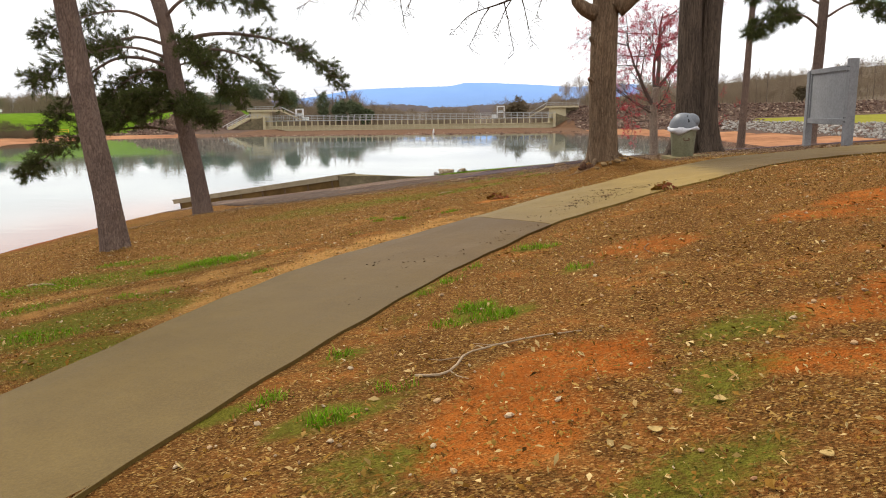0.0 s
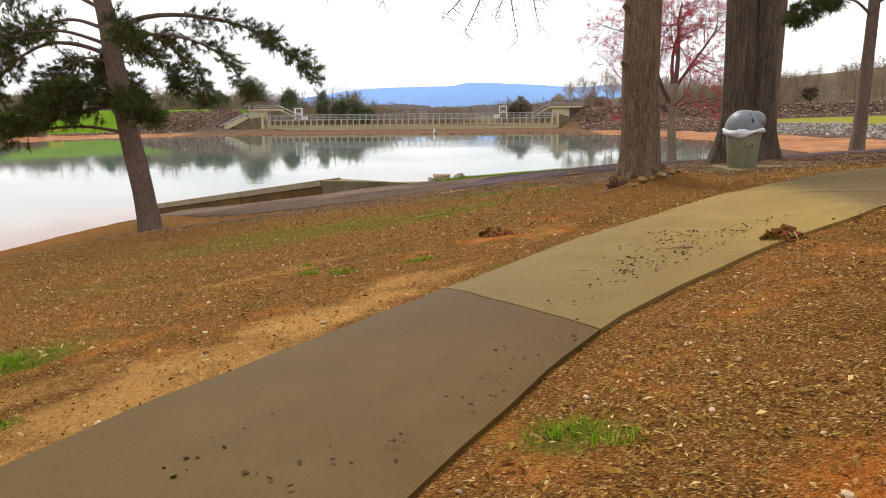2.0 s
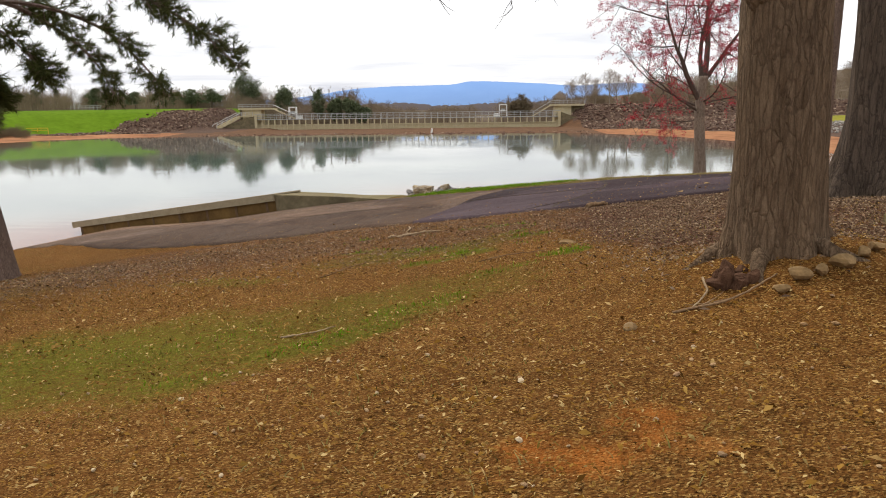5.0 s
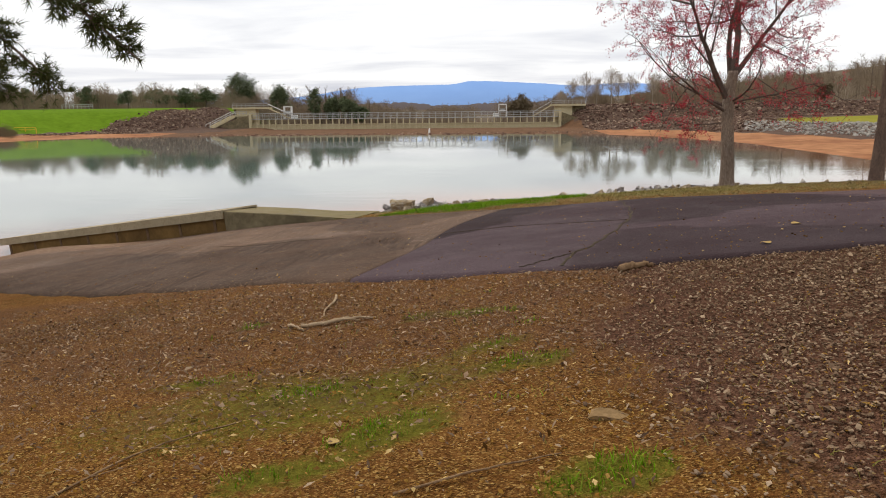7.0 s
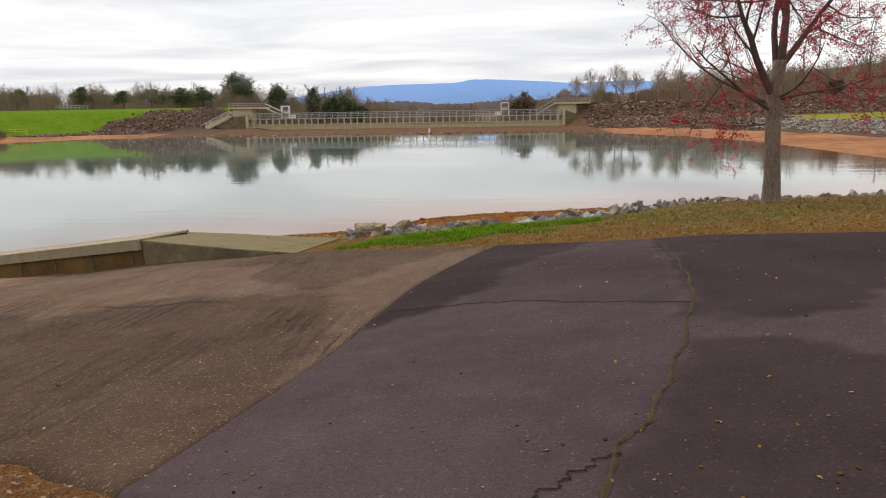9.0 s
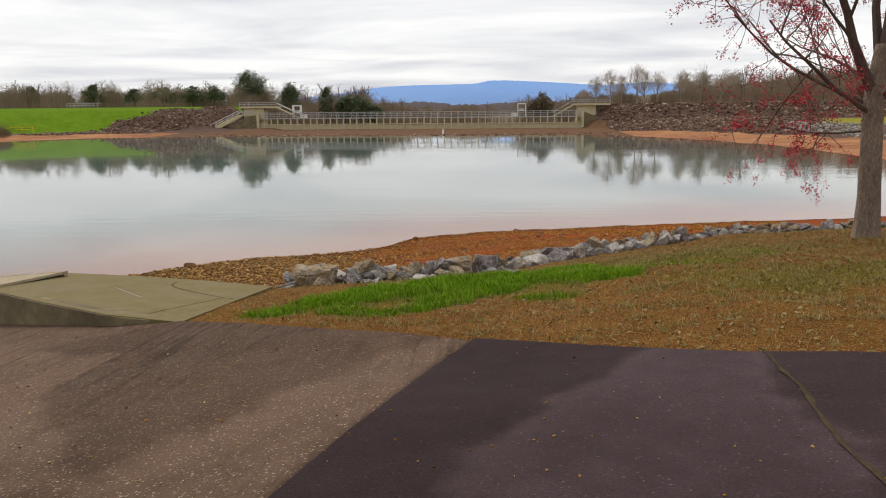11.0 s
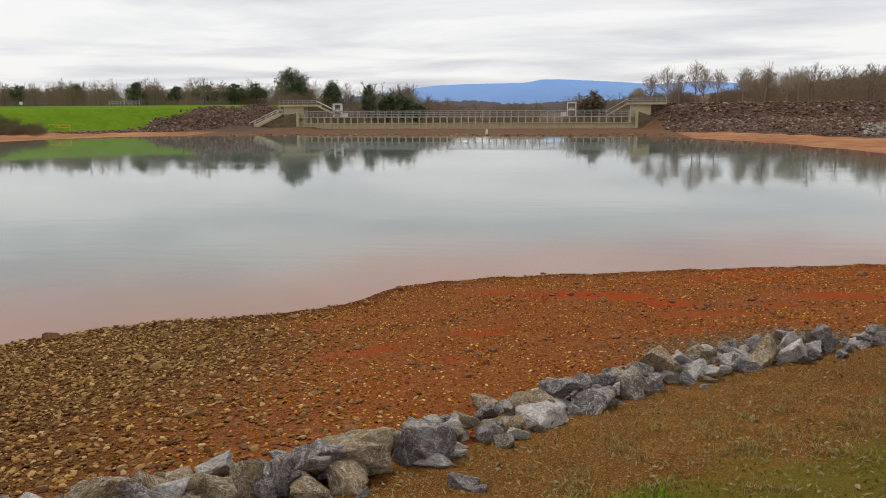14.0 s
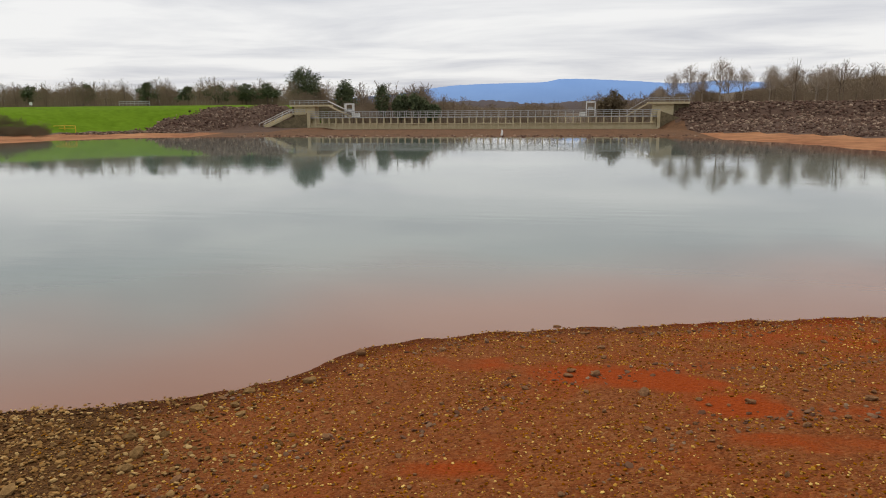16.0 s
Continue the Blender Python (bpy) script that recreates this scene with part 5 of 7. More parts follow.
# ---- distance ----
def ridge(name, y, pts, material, label, depth=300, jag=4.0):
    V, F = [], []
    xs = np.arange(pts[0][0], pts[-1][0], abs(pts[-1][0] - pts[0][0]) / 500)
    zs = np.interp(xs, [p[0] for p in pts], [p[1] for p in pts])
    k = np.ones(5) / 5
    zs = np.convolve(np.pad(zs, 2, mode="edge"), k, "valid")
    r = random.Random(5)
    for i, (x, z) in enumerate(zip(xs, zs)):
        z = max(z + r.uniform(-jag, jag), 0)
        V += [(x, y, -20), (x, y + depth * 0.5, z * 0.55), (x, y + depth, z)]
    for i in range(len(xs) - 1):
        for j in range(2):
            q = 3 * i + j
            F.append((q, q + 3, q + 4, q + 1))
    ob = link_mesh(name, V, F, material, smooth_it=True)
    return tagged(ob, label, "backdrop", kind="structure")


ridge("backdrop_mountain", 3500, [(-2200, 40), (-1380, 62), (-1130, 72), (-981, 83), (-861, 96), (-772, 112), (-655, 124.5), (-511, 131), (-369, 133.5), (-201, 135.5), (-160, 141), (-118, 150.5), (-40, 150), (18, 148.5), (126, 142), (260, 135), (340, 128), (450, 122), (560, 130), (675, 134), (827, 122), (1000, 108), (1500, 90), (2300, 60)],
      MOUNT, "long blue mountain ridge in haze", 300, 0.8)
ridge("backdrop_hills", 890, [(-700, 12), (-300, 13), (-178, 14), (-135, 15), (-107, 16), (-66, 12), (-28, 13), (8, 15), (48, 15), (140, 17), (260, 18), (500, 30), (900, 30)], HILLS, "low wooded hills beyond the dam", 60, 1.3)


def bare_tree(wood, twigs, x, y, z, h, spread, r, n_limb=16, n_twig=120, lean=0.0):
    top = Vector((x + lean * h, y, z + h))
    base = Vector((x, y, z - 0.5))
    wood.tube([base, base.lerp(top, 0.5) + Vector((r.uniform(-0.2, 0.2), 0, 0)), top], [h * 0.016, h * 0.010, h * 0.002], 5, False)
    for _ in range(n_limb):
        t = r.uniform(0.25, 0.9)
        p = base.lerp(top, t)
        a = r.uniform(0, 2 * math.pi)
        d = Vector((math.cos(a), math.sin(a) * 0.5, r.uniform(0.5, 1.6))).normalized()
        L = spread * (1.1 - t) * r.uniform(0.6, 1.3) + 0.1 * h
        q = p + d * L
        wood.tube([p, p.lerp(q, 0.5) + Vector((0, 0, -0.05 * L)), q], [h * 0.006, h * 0.004, h * 0.0012], 3, False)
        for _ in range(n_twig // n_limb):
            u = r.uniform(0.25, 1.0)
            s = p.lerp(q, u)
            e = Vector((r.uniform(-1, 1), r.uniform(-0.6, 0.6), r.uniform(-0.1, 1.2))) * (0.13 * h * r.uniform(0.4, 1))
            wd = 0.005 * h
            sd = Vector((wd, 0, wd * r.uniform(-1, 1)))
            twigs.tri(s - sd, s + sd, s + e)


CLOUD = np.random.default_rng(3)


def leaf_cloud(soup, x, y, z, rx, rz, n, size, slim=0.0, clumps=26, loose=0.2):
    """Foliage in clumps; with slim, a spray of rising twigs instead of leaves."""
    g = CLOUD
    c = g.normal(0, 1, (clumps, 3))
    c *= (0.85 * g.random(clumps) ** 0.4 / np.linalg.norm(c, axis=1))[:, None]
    p = (c[g.integers(0, clumps, n)] + np.clip(g.normal(0, loose, (n, 3)), -0.35, 0.35)) * (rx, rx, rz) + (x, y, z)
    s = (size * g.uniform(0.5, 1.3, n))[:, None]
    if slim:
        a = p + np.stack([np.full(n, slim), np.zeros(n), g.uniform(-slim, slim, n)], -1)
        b = p + np.stack([g.normal(0, 0.45, n), g.normal(0, 0.3, n), np.abs(g.normal(0.8, 0.35, n))], -1) * s
    else:
        a, b = p + g.normal(0, 0.6, (n, 3)) * s * (1, 1, 0.6), p + g.normal(0, 0.6, (n, 3)) * s * (1, 1, 0.6)
    k = len(soup.v)
    soup.v.extend(map(tuple, np.stack([p, a, b], 1).reshape(-1, 3).tolist()))
    soup.f.extend((k + 3 * q, k + 3 * q + 1, k + 3 * q + 2) for q in range(n))


def build_woods():
    r = random.Random(3)
    # line of bare trees behind the west bank and behind the dam
    for name, spans, label in (
            ("west_wood", [(-330, -62, 232, 300, 5.6, 8.6, 380)], "brown leafless trees along the far bank"),
            ("dam_wood", [(-62, -45, 246, 285, 9.5, 13.0, 46), (-46, -34, 250, 300, 6.5, 9.5, 26), (-36, -5, 280, 340, 5.0, 7.5, 30), (4, 22, 250, 290, 7.5, 10.0, 14)], "leafless trees behind the dam"),
            ("east_wood", [(20, 110, 246, 330, 3.0, 5.5, 90), (56, 400, 240, 430, 8.0, 11.5, 620)], "grey-brown leafless hillside wood")):
        wood, twigs, brush = Soup(), Soup(), Soup()
        for xa, xb, ya, yb, ha, hb, n in spans:
            for _ in range(n):
                y = r.uniform(ya, yb)
                x = r.uniform(xa, xb) * (y / 260 if xb > 200 or xa < -200 else 1)
                h = r.uniform(ha, hb)
                bare_tree(wood, twigs, x, y, G(x, y), h, h * 0.36, r, 10, 60)
                west = xa < -60
                leaf_cloud(twigs, x, y, G(x, y) + h * (0.45 if west else 0.48), h * 0.46, h * 0.42, 1050 if west else 720, 0.55 if west else 0.7, 0.075, 40, 0.26)
                for _ in range(50 if west else 26):
                    bx_, by_ = x + r.uniform(-6, 6), y + r.uniform(-4, 4)
                    bz = G(bx_, by_)
                    e = Vector((r.uniform(-0.8, 0.8), 0, r.uniform(1.2, 3.6)))
                    brush.tri((bx_ - 0.09, by_, bz - 0.3), (bx_ + 0.09, by_, bz - 0.3), (bx_ + e.x, by_, bz + e.z))
        root = tagged(empty(name, 0, 0, 0), label, "woods", kind="stuff")
        wood.make("trunks", BARK_FAR, root)
        twigs.make("twigs", FAR_TWIG, root)
        brush.make("undergrowth", FAR_TWIG, root)
    # taller pale trees by the east abutment
    for i, (x, y, h) in enumerate([(27, 240, 8), (31, 238, 9.5), (38.5, 238, 11), (41, 241, 9), (44.5, 240, 9), (51, 240, 9), (24, 242, 6.5), (35, 244, 8), (57, 242, 9), (62, 240, 8.5), (66, 244, 9.5)]):
        root = tagged(empty("bare_tree", x, y, G(x, y)), "tall pale leafless tree behind the rock bank", "tree", "pale bare trees")
        wood, twigs = Soup(), Soup()
        bare_tree(wood, twigs, 0, 0, 0, h, h * 0.30, r, 24, 120)
        leaf_cloud(twigs, 0, 0, h * 0.66, h * 0.30, h * 0.33, 1500, 0.7, 0.04, 40, 0.2)
        wood.make("trunk", BARK_PALE, root)
        twigs.make("crown", FAR_TWIG_PALE, root)
    # evergreens that stand out of the tree line: x, y, height, width
    for x, y, h, w, kind in [(-75.4, 240, 11.2, 11.5, 0), (-62.6, 240, 12.9, 7.0, 0), (-47, 241, 9.8, 6, 0), (-42, 240, 9.9, 6.5, 0), (-38, 241, 7.4, 5, 0), (-86, 238, 6.0, 8, 1), (-93, 239, 6.4, 7.5, 1), (-101.5, 238, 6.2, 8.5, 1), (-111.5, 239, 5.6, 7, 1),
                             (-124, 238, 7.4, 7, 1), (-144, 238, 6.8, 5.5, 1), (-165, 240, 6.7, 8, 1), (-182, 240, 6.5, 6, 1), (-52.3, 240, 12.2, 4.5, 1), (11.6, 240, 9.6, 9.0, 2), (98, 232, 5, 5, 3)]:
        gz = G(x, y)
        root = empty("pine_tree" if kind < 2 else "shrub", x, y, gz)
        s = Soup()
        s.tube([(0, 0, -0.5), (0.1, 0, h * 0.5), (0, 0, h * 0.93)], [0.28, 0.2, 0.05], 6)
        s.make("trunk", BARK_FAR, root)
        c = Soup()
        if kind == 1:
            leaf_cloud(c, 0, 0, h * 0.56, w * 0.52, h * 0.40, 2600, 0.5, 0.0, 22, 0.15)
            leaf_cloud(c, 0, 0, h * 0.86, w * 0.20, h * 0.16, 700, 0.4, 0.0, 8, 0.15)
        else:
            leaf_cloud(c, 0, 0, h * 0.58, w * 0.46, h * 0.40, 7500, 0.5, 0.0, 46, 0.15)
        c.make("crown", FAR_PINE if kind < 2 else FAR_BUSH, root)
        tagged(root, "dark green pine above the far tree line" if kind < 2 else "olive-brown leafless thicket by the dam", "tree" if kind < 2 else "shrub", "far evergreens" if kind < 2 else "")
    # brushy thicket on the west shore
    c = Soup()
    for _ in range(90):
        x, y = r.gauss(-108, 5), r.gauss(164, 4)
        if (x - 4) / (y - 33.5) > -0.80 or shore_at(x, y) < 10:
            continue
        h = r.uniform(1.3, 2.4)
        leaf_cloud(c, x, y, G(x, y) + h * 0.35, h * 0.8, h * 0.42, 420, 0.45, 0.04, 24, 0.25)
    c.make("shore_brush", FAR_BUSH)
    tagged(bpy.data.objects["shore_brush"], "brown leafless brush on the far shore", "brush", kind="stuff")


build_woods()


def rock_mesh(seed, sub=2, flat=0.7, cut=5):
    """An angular stone about one metre across."""
    r = random.Random(seed)
    bm = bmesh.new()
    bmesh.ops.create_icosphere(bm, subdivisions=sub, radius=0.5)
    sx, sy = r.uniform(0.85, 1.25), r.uniform(0.7, 1.0)
    planes = []
    for _ in range(cut + 4):
        d = Vector((r.gauss(0, 1), r.gauss(0, 1), r.gauss(0, 1))).normalized()
        planes.append((d, r.uniform(0.26, 0.42)))
    for v in bm.verts:
        for d, o in planes:
            k = v.co.dot(d)
            if k > o:
                v.co -= d * (k - o) * 0.96
        v.co += v.co.normalized() * r.uniform(-0.018, 0.018)
        v.co = Vector((v.co.x * sx, v.co.y * sy, v.co.z * flat))
    return bm


def rock_arrays(seed, sub, flat):
    bm = rock_mesh(seed, sub, flat)
    bm.verts.ensure_lookup_table()
    v = np.array([tuple(p.co) for p in bm.verts])
    f = [tuple(q.index for q in p.verts) for p in bm.faces]
    bm.free()
    return v, np.array(f)


def rock_field(name, places, material, label, sub=1, flat=0.75):
    """Many small stones joined into one mesh; places: x, y, z, size."""
    r = random.Random(len(places))
    temps = [rock_arrays(s, sub, flat) for s in range(6)]
    V, F, base = [], [], 0
    for x, y, z, s in places:
        v, f = temps[r.randrange(6)]
        m = np.array((Euler((r.uniform(-0.5, 0.5), r.uniform(-0.5, 0.5), r.uniform(0, 6.3))).to_matrix()))
        V.append((v * s) @ m.T + (x, y, z))
        F.append(f + base)
        base += len(v)
    ob = link_mesh(name, np.concatenate(V).tolist(), np.concatenate(F).tolist(), material)
    return tagged(ob, label, "stones", kind="stuff")


def build_far_rocks():
    r = random.Random(8)
    P = []
    for _ in range(7500):
        x, y = r.uniform(22, 190), r.uniform(199, 219) - (4 if r.random() < 0.12 else 0)
        if x < 20.5 + (219 - y) * 0.45:
            continue
        P.append((x, y, G(x, y) + 0.08, 0.3 + 0.9 * r.random() ** 2))
    while len(P) < 9500:
        x, y = r.uniform(26, 120), r.uniform(150, 204)
        d = float(shore_at(x, y))
        if 16 < d < 46 and (x - 2.7) / (y - 9.4) < 0.36 + r.uniform(-0.03, 0.03):
            P.append((x, y, G(x, y) + 0.06, 0.25 + 0.7 * r.random() ** 2))
    rock_field("bank_riprap", P, FAR_STONE, "brown riprap on the embankment east of the dam")
    P = []
    for _ in range(8200):
        x, y = r.uniform(-104, -64), r.uniform(169, 222)
        foot = -103 < x and 169 < y < 190 and shore_at(x, y) < 21
        if (x < float(west_rocks(y)) + r.uniform(-2, 2) and not foot) or x > -72 + (y - 203) * 0.5 or shore_at(x, y) < 15:
            continue
        P.append((x, y, G(x, y) + 0.06, 0.22 + 0.7 * r.random() ** 2.5))
    rock_field("bank_riprap", P, FAR_STONE, "brown riprap cone west of the dam")
    P = []
    for _ in range(15000):
        x, y = r.uniform(38, 110), r.uniform(60, 200)
        d = float(shore_at(x, y))
        if 18 < d < 33 and len(P) < 3400 and (x - 2.7) / (y - 9.4) > 0.33:
            P.append((x, y, G(x, y) + 0.05, r.uniform(0.3, 0.8)))
    rock_field("shore_riprap", P, FAR_STONE_GREY, "pale grey riprap band above the clay shore")
    P = []
    for _ in range(420):
        x, y = r.uniform(-66, 24), r.uniform(169, 178)
        P.append((x, y, max(G(x, y), 0) - 0.05, r.uniform(0.2, 0.8) * (1.6 if r.random() < 0.06 else 1)))
    rock_field("shoal_stones", P, FAR_STONE, "brown stones on the mud bar before the dam")


build_far_rocks()


def rail_thing(name, x0, x1, y, z, h, posts, material, label):
    root = empty(name, x0, y, z)
    L = x1 - x0
    for i in range(posts):
        s = Soup(); s.box(L * i / (posts - 1) - 0.06, L * i / (posts - 1) + 0.06, -0.06, 0.06, -0.6, h); s.make("post", material, root)
    for k in (1.0, 0.55):
        s = Soup(); s.box(0, L, -0.05, 0.05, h * k - 0.07, h * k + 0.07); s.make("rail", material, root)
    tagged(root, label, "railing")


rail_thing("guard_rail", -125.5, -116, 226, G(-121, 226), 1.3, 9, STEEL_PALE, "pale steel guard rail on the grass bank")
sign = empty("small_sign", -150.6, 222, G(-150.6, 222))
q = Soup(); q.box(-0.05, 0.05, -0.05, 0.05, -0.4, 1.3); q.make("post", STEEL_PALE, sign)
q = Soup(); q.box(-0.5, 0.5, -0.08, -0.05, 0.45, 1.3); q.make("sign_face", WHITE_STEEL, sign)
tagged(sign, "small blank white sign on the grass bank", "sign")
rail_thing("yellow_gate", -107.9, -102.7, 176, G(-105, 176) - 0.1, 1.1, 3, YELLOW, "yellow pipe gate near the far shore")


# ---- near trees ----
def tuft(soup, p, d, n=16, L=0.2, w=0.008):
    """A brush of long needles round the end of a twig."""
    for _ in range(n):
        e = (d * 0.9 + unit() * 0.95).normalized() * (L * rng.uniform(0.6, 1.15))
        s = e.cross(unit()).normalized() * w
        q = p + d * rng.uniform(-0.10, 0.03)
        soup.tri(q - s, q + s, q + e)


def needle_limb(wood, green, pts, r0, dens=1.0, start=0.35, reach=0.9, L=0.2):
    """A pine limb through pts with side shoots that carry needle tufts."""
    line = curve(pts, 16)
    wood.tube(line, [r0 * (1 - 0.82 * i / 16) for i in range(17)], 6)
    n = int(31 * dens)
    for _ in range(n):
        t = start + (1 - start) * rng.random() ** 0.8
        i = min(int(t * 16), 15)
        p = line[i].lerp(line[i + 1], t * 16 - i)
        d = (line[i + 1] - line[i]).normalized()
        v = unit()
        v = (v - d * v.dot(d) * 0.7 + d * 0.5).normalized()
        v.z = v.z * 0.75 + 0.08
        ln = reach * rng.uniform(0.35, 1.0) * (1.15 - 0.5 * t)
        q = p + v * ln + Vector((0, 0, -0.08 * ln))
        mid = p.lerp(q, 0.5) + Vector((0, 0, 0.05 * ln))
        wood.tube([p, mid, q], [0.012, 0.008, 0.004], 3, False)
        for u in (0.55, 0.75, 0.9, 1.0):
            if rng.random() < 0.85:
                tuft(green, p.lerp(q, u) + unit() * 0.05, (q - p).normalized(), 19, L)
        for _ in range(3):
            e = p.lerp(q, rng.uniform(0.3, 0.9)) + unit() * 0.22
            wood.tube([p.lerp(q, 0.5), e], [0.006, 0.003], 3, False)
            tuft(green, e, (e - p).normalized(), 19, L)
    tuft(green, line[-1], (line[-1] - line[-2]).normalized(), 26, L)


def trunk_mesh(name, root, line, radius, material, n=18, k=0.55, s=0.35, wob=0.06, top=0.6, roots=5):
    """A tapered trunk with a flared, buttressed foot."""
    pts = curve(line, 26)
    V, F = [], []
    for i, p in enumerate(pts):
        t = i / 26
        h = p.z - pts[0].z
        r = radius * (1 - (1 - top) * t)
        fl = k * math.exp(-max(h, 0) / s)
        for j in range(n):
            a = 2 * math.pi * j / n
            rr = r * (1 + fl * (0.55 + 0.55 * math.cos(roots * a + 1.3)) + wob * math.sin(3 * a + 0.35 * i) + 0.6 * wob * math.sin(7 * a + 0.8 * i))
            V.append((p.x + rr * math.cos(a), p.y + rr * math.sin(a), p.z))
    for i in range(26):
        for j in range(n):
            q, w = i * n + j, i * n + (j + 1) % n
            F.append((q, w, w + n, q + n))
    F.append(tuple(range(26 * n, 27 * n)))
    return link_mesh(name, V, F, material, root, "", True)


def pine(x, y, line, radius, limbs, label, crown_h=None, group="lakeside pines", crown_r=2.2, crown_n=14, L=0.2, shift=0.0):
    z = G(x, y)
    root = empty("pine_tree", x, y, z)
    trunk_mesh("trunk", root, [(p[0], p[1], p[2] - (0.25 if i == 0 else 0)) for i, p in enumerate(line)], radius, BARK_PINE)
    wood, green = Soup(), Soup()
    for pts, r0, dens, start, reach in limbs:
        needle_limb(wood, green, [(p[0] + shift, p[1], p[2]) for p in pts], r0, dens, start, reach, L)
    # crown above
    a, b = Vector(line[-2]), Vector(line[-1])
    for i in range(crown_n):
        t = rng.random()
        p = a.lerp(b, 0.25 + 0.75 * t)
        ang = 2.4 * i + rng.uniform(-0.4, 0.4)
        ln = crown_r * (1.15 - 0.7 * t) * rng.uniform(0.7, 1.1)
        q = p + Vector((math.cos(ang) * ln, math.sin(ang) * ln, rng.uniform(-0.2, 0.5)))
        needle_limb(wood, green, [p, p.lerp(q, 0.5) + Vector((0, 0, 0.25)), q], 0.04, 0.7, 0.4, 0.8, L)
    wood.make("limb", BARK_PINE, root)
    green.make("needles", NEEDLES, root, "dark green long needles")
    return tagged(root, label, "tree", group)


def build_near_trees():
    # the leaning pine at the water's edge, with wide drooping limbs
    pine(-7.22, 18.7, [(0, 0, 0), (-0.18, 0, 1.2), (-0.42, 0, 2.8), (-0.66, 0, 4.6), (-0.9, 0, 6.4), (-1.6, 0, 8.6), (-1.8, 0, 11)], 0.30, [
        ([(-1.1, 0, 5.15), (-0.2, -0.2, 5.6), (1.0, -0.2, 5.7), (2.3, 0.6, 5.5), (3.3, 1.5, 4.9), (4.0, 2.4, 4.0)], 0.085, 2.1, 0.35, 0.7),
        ([(-1.0, 0, 5.05), (-0.9, 1.4, 5.5), (-0.9, 3.2, 5.3), (-0.9, 5.2, 4.6), (-1.0, 6.6, 3.5)], 0.075, 2.0, 0.35, 0.75),
        ([(-1.0, 0, 5.0), (0.0, 0.9, 5.35), (0.9, 2.4, 5.0), (1.2, 4.0, 4.1), (1.2, 4.7, 3.6)], 0.055, 1.4, 0.3, 0.7),
        ([(-1.05, 0, 4.75), (-0.4, 0.5, 4.9), (0.1, 0.9, 4.4), (0.4, 1.2, 3.8)], 0.04, 1.3, 0.35, 0.6),
        ([(-0.9, 0.1, 4.2), (-1.1, 0.9, 4.2), (-1.3, 1.7, 3.75), (-1.5, 2.3, 3.4)], 0.045, 2.0, 0.2, 0.7),
        ([(-1.0, 0, 4.7), (-1.8, -0.2, 5.0), (-2.7, -0.3, 5.0), (-3.6, -0.5, 4.4), (-4.4, -0.6, 3.4), (-5.2, -0.6, 2.6)], 0.07, 1.9, 0.5, 0.9),
        ([(-1.1, 0, 5.4), (-2.2, 0.3, 5.7), (-3.4, 0.5, 5.5), (-4.6, 0.6, 4.9)], 0.06, 1.8, 0.4, 0.9),
        ([(-1.15, 0, 5.9), (-2.2, -0.4, 6.4), (-3.6, -0.6, 6.2), (-4.8, -0.8, 5.6)], 0.06, 1.6, 0.35, 0.9),
        ([(-0.8, -0.2, 3.45), (-1.5, -0.9, 3.3), (-2.4, -1.4, 3.2), (-3.1, -1.7, 2.9)], 0.06, 3.2, 0.15, 0.75),
        ([(-0.8, -0.2, 3.5), (-0.4, -0.9, 3.5), (0.2, -1.3, 3.3), (0.6, -1.5, 3.1)], 0.045, 2.4, 0.1, 0.65),
        ([(-0.85, -0.2, 3.6), (-1.3, -1.0, 3.8), (-1.8, -1.5, 3.8)], 0.04, 2.0, 0.2, 0.7),
        ([(-0.7, -0.1, 2.7), (-1.8, -0.6, 2.9), (-3.2, -1.0, 2.7), (-4.6, -1.2, 2.1), (-5.4, -1.2, 1.5)], 0.05, 2.0, 0.45, 0.8),
        ([(-1.05, 0, 5.0), (-2.0, -0.8, 5.3), (-3.2, -1.6, 5.0), (-4.3, -2.2, 4.2)], 0.055, 2.2, 0.3, 0.9),
        ([(-0.95, 0, 4.5), (-2.0, 0.4, 4.7), (-3.2, 0.8, 4.2), (-4.0, 1.0, 3.4)], 0.05, 2.2, 0.3, 0.8),
        ([(-1.0, 0, 5.0), (-0.4, -1.0, 5.4), (0.4, -1.9, 5.1), (1.0, -2.6, 4.6)], 0.05, 1.8, 0.35, 0.7),
        ([(-1.1, 0, 5.3), (-1.6, 0.8, 5.2), (-2.2, 1.8, 4.7), (-2.6, 2.6, 4.0)], 0.05, 1.8, 0.35, 0.8),
        ([(-1.2, 0, 6.2), (-0.2, -0.6, 6.7), (1.2, -1.2, 6.7), (2.6, -1.8, 6.2)], 0.06, 2.0, 0.3, 0.9),
    ], "leaning lakeside pine with drooping dark green limbs", crown_r=3.2, crown_n=12, L=0.185, shift=0.32)
    # the nearer pine
    pine(-3.9, 6.62, [(0, 0, 0), (-0.12, 0, 1.0), (-0.30, 0, 2.4), (-0.52, 0, 4.4), (-0.75, 0, 7), (-0.9, 0, 10)], 0.205, [
        ([(-0.5, 0, 4.25), (-0.9, -0.2, 4.45), (-1.4, -0.3, 4.35), (-2.0, -0.4, 4.0)], 0.04, 0.9, 0.55, 0.5),
        ([(-0.55, 0, 4.9), (0.4, -0.3, 5.3), (1.4, -0.4, 5.2)], 0.05, 1.4, 0.4, 0.8),
    ], "straight lakeside pine with plated reddish bark", crown_r=2.0, crown_n=10)
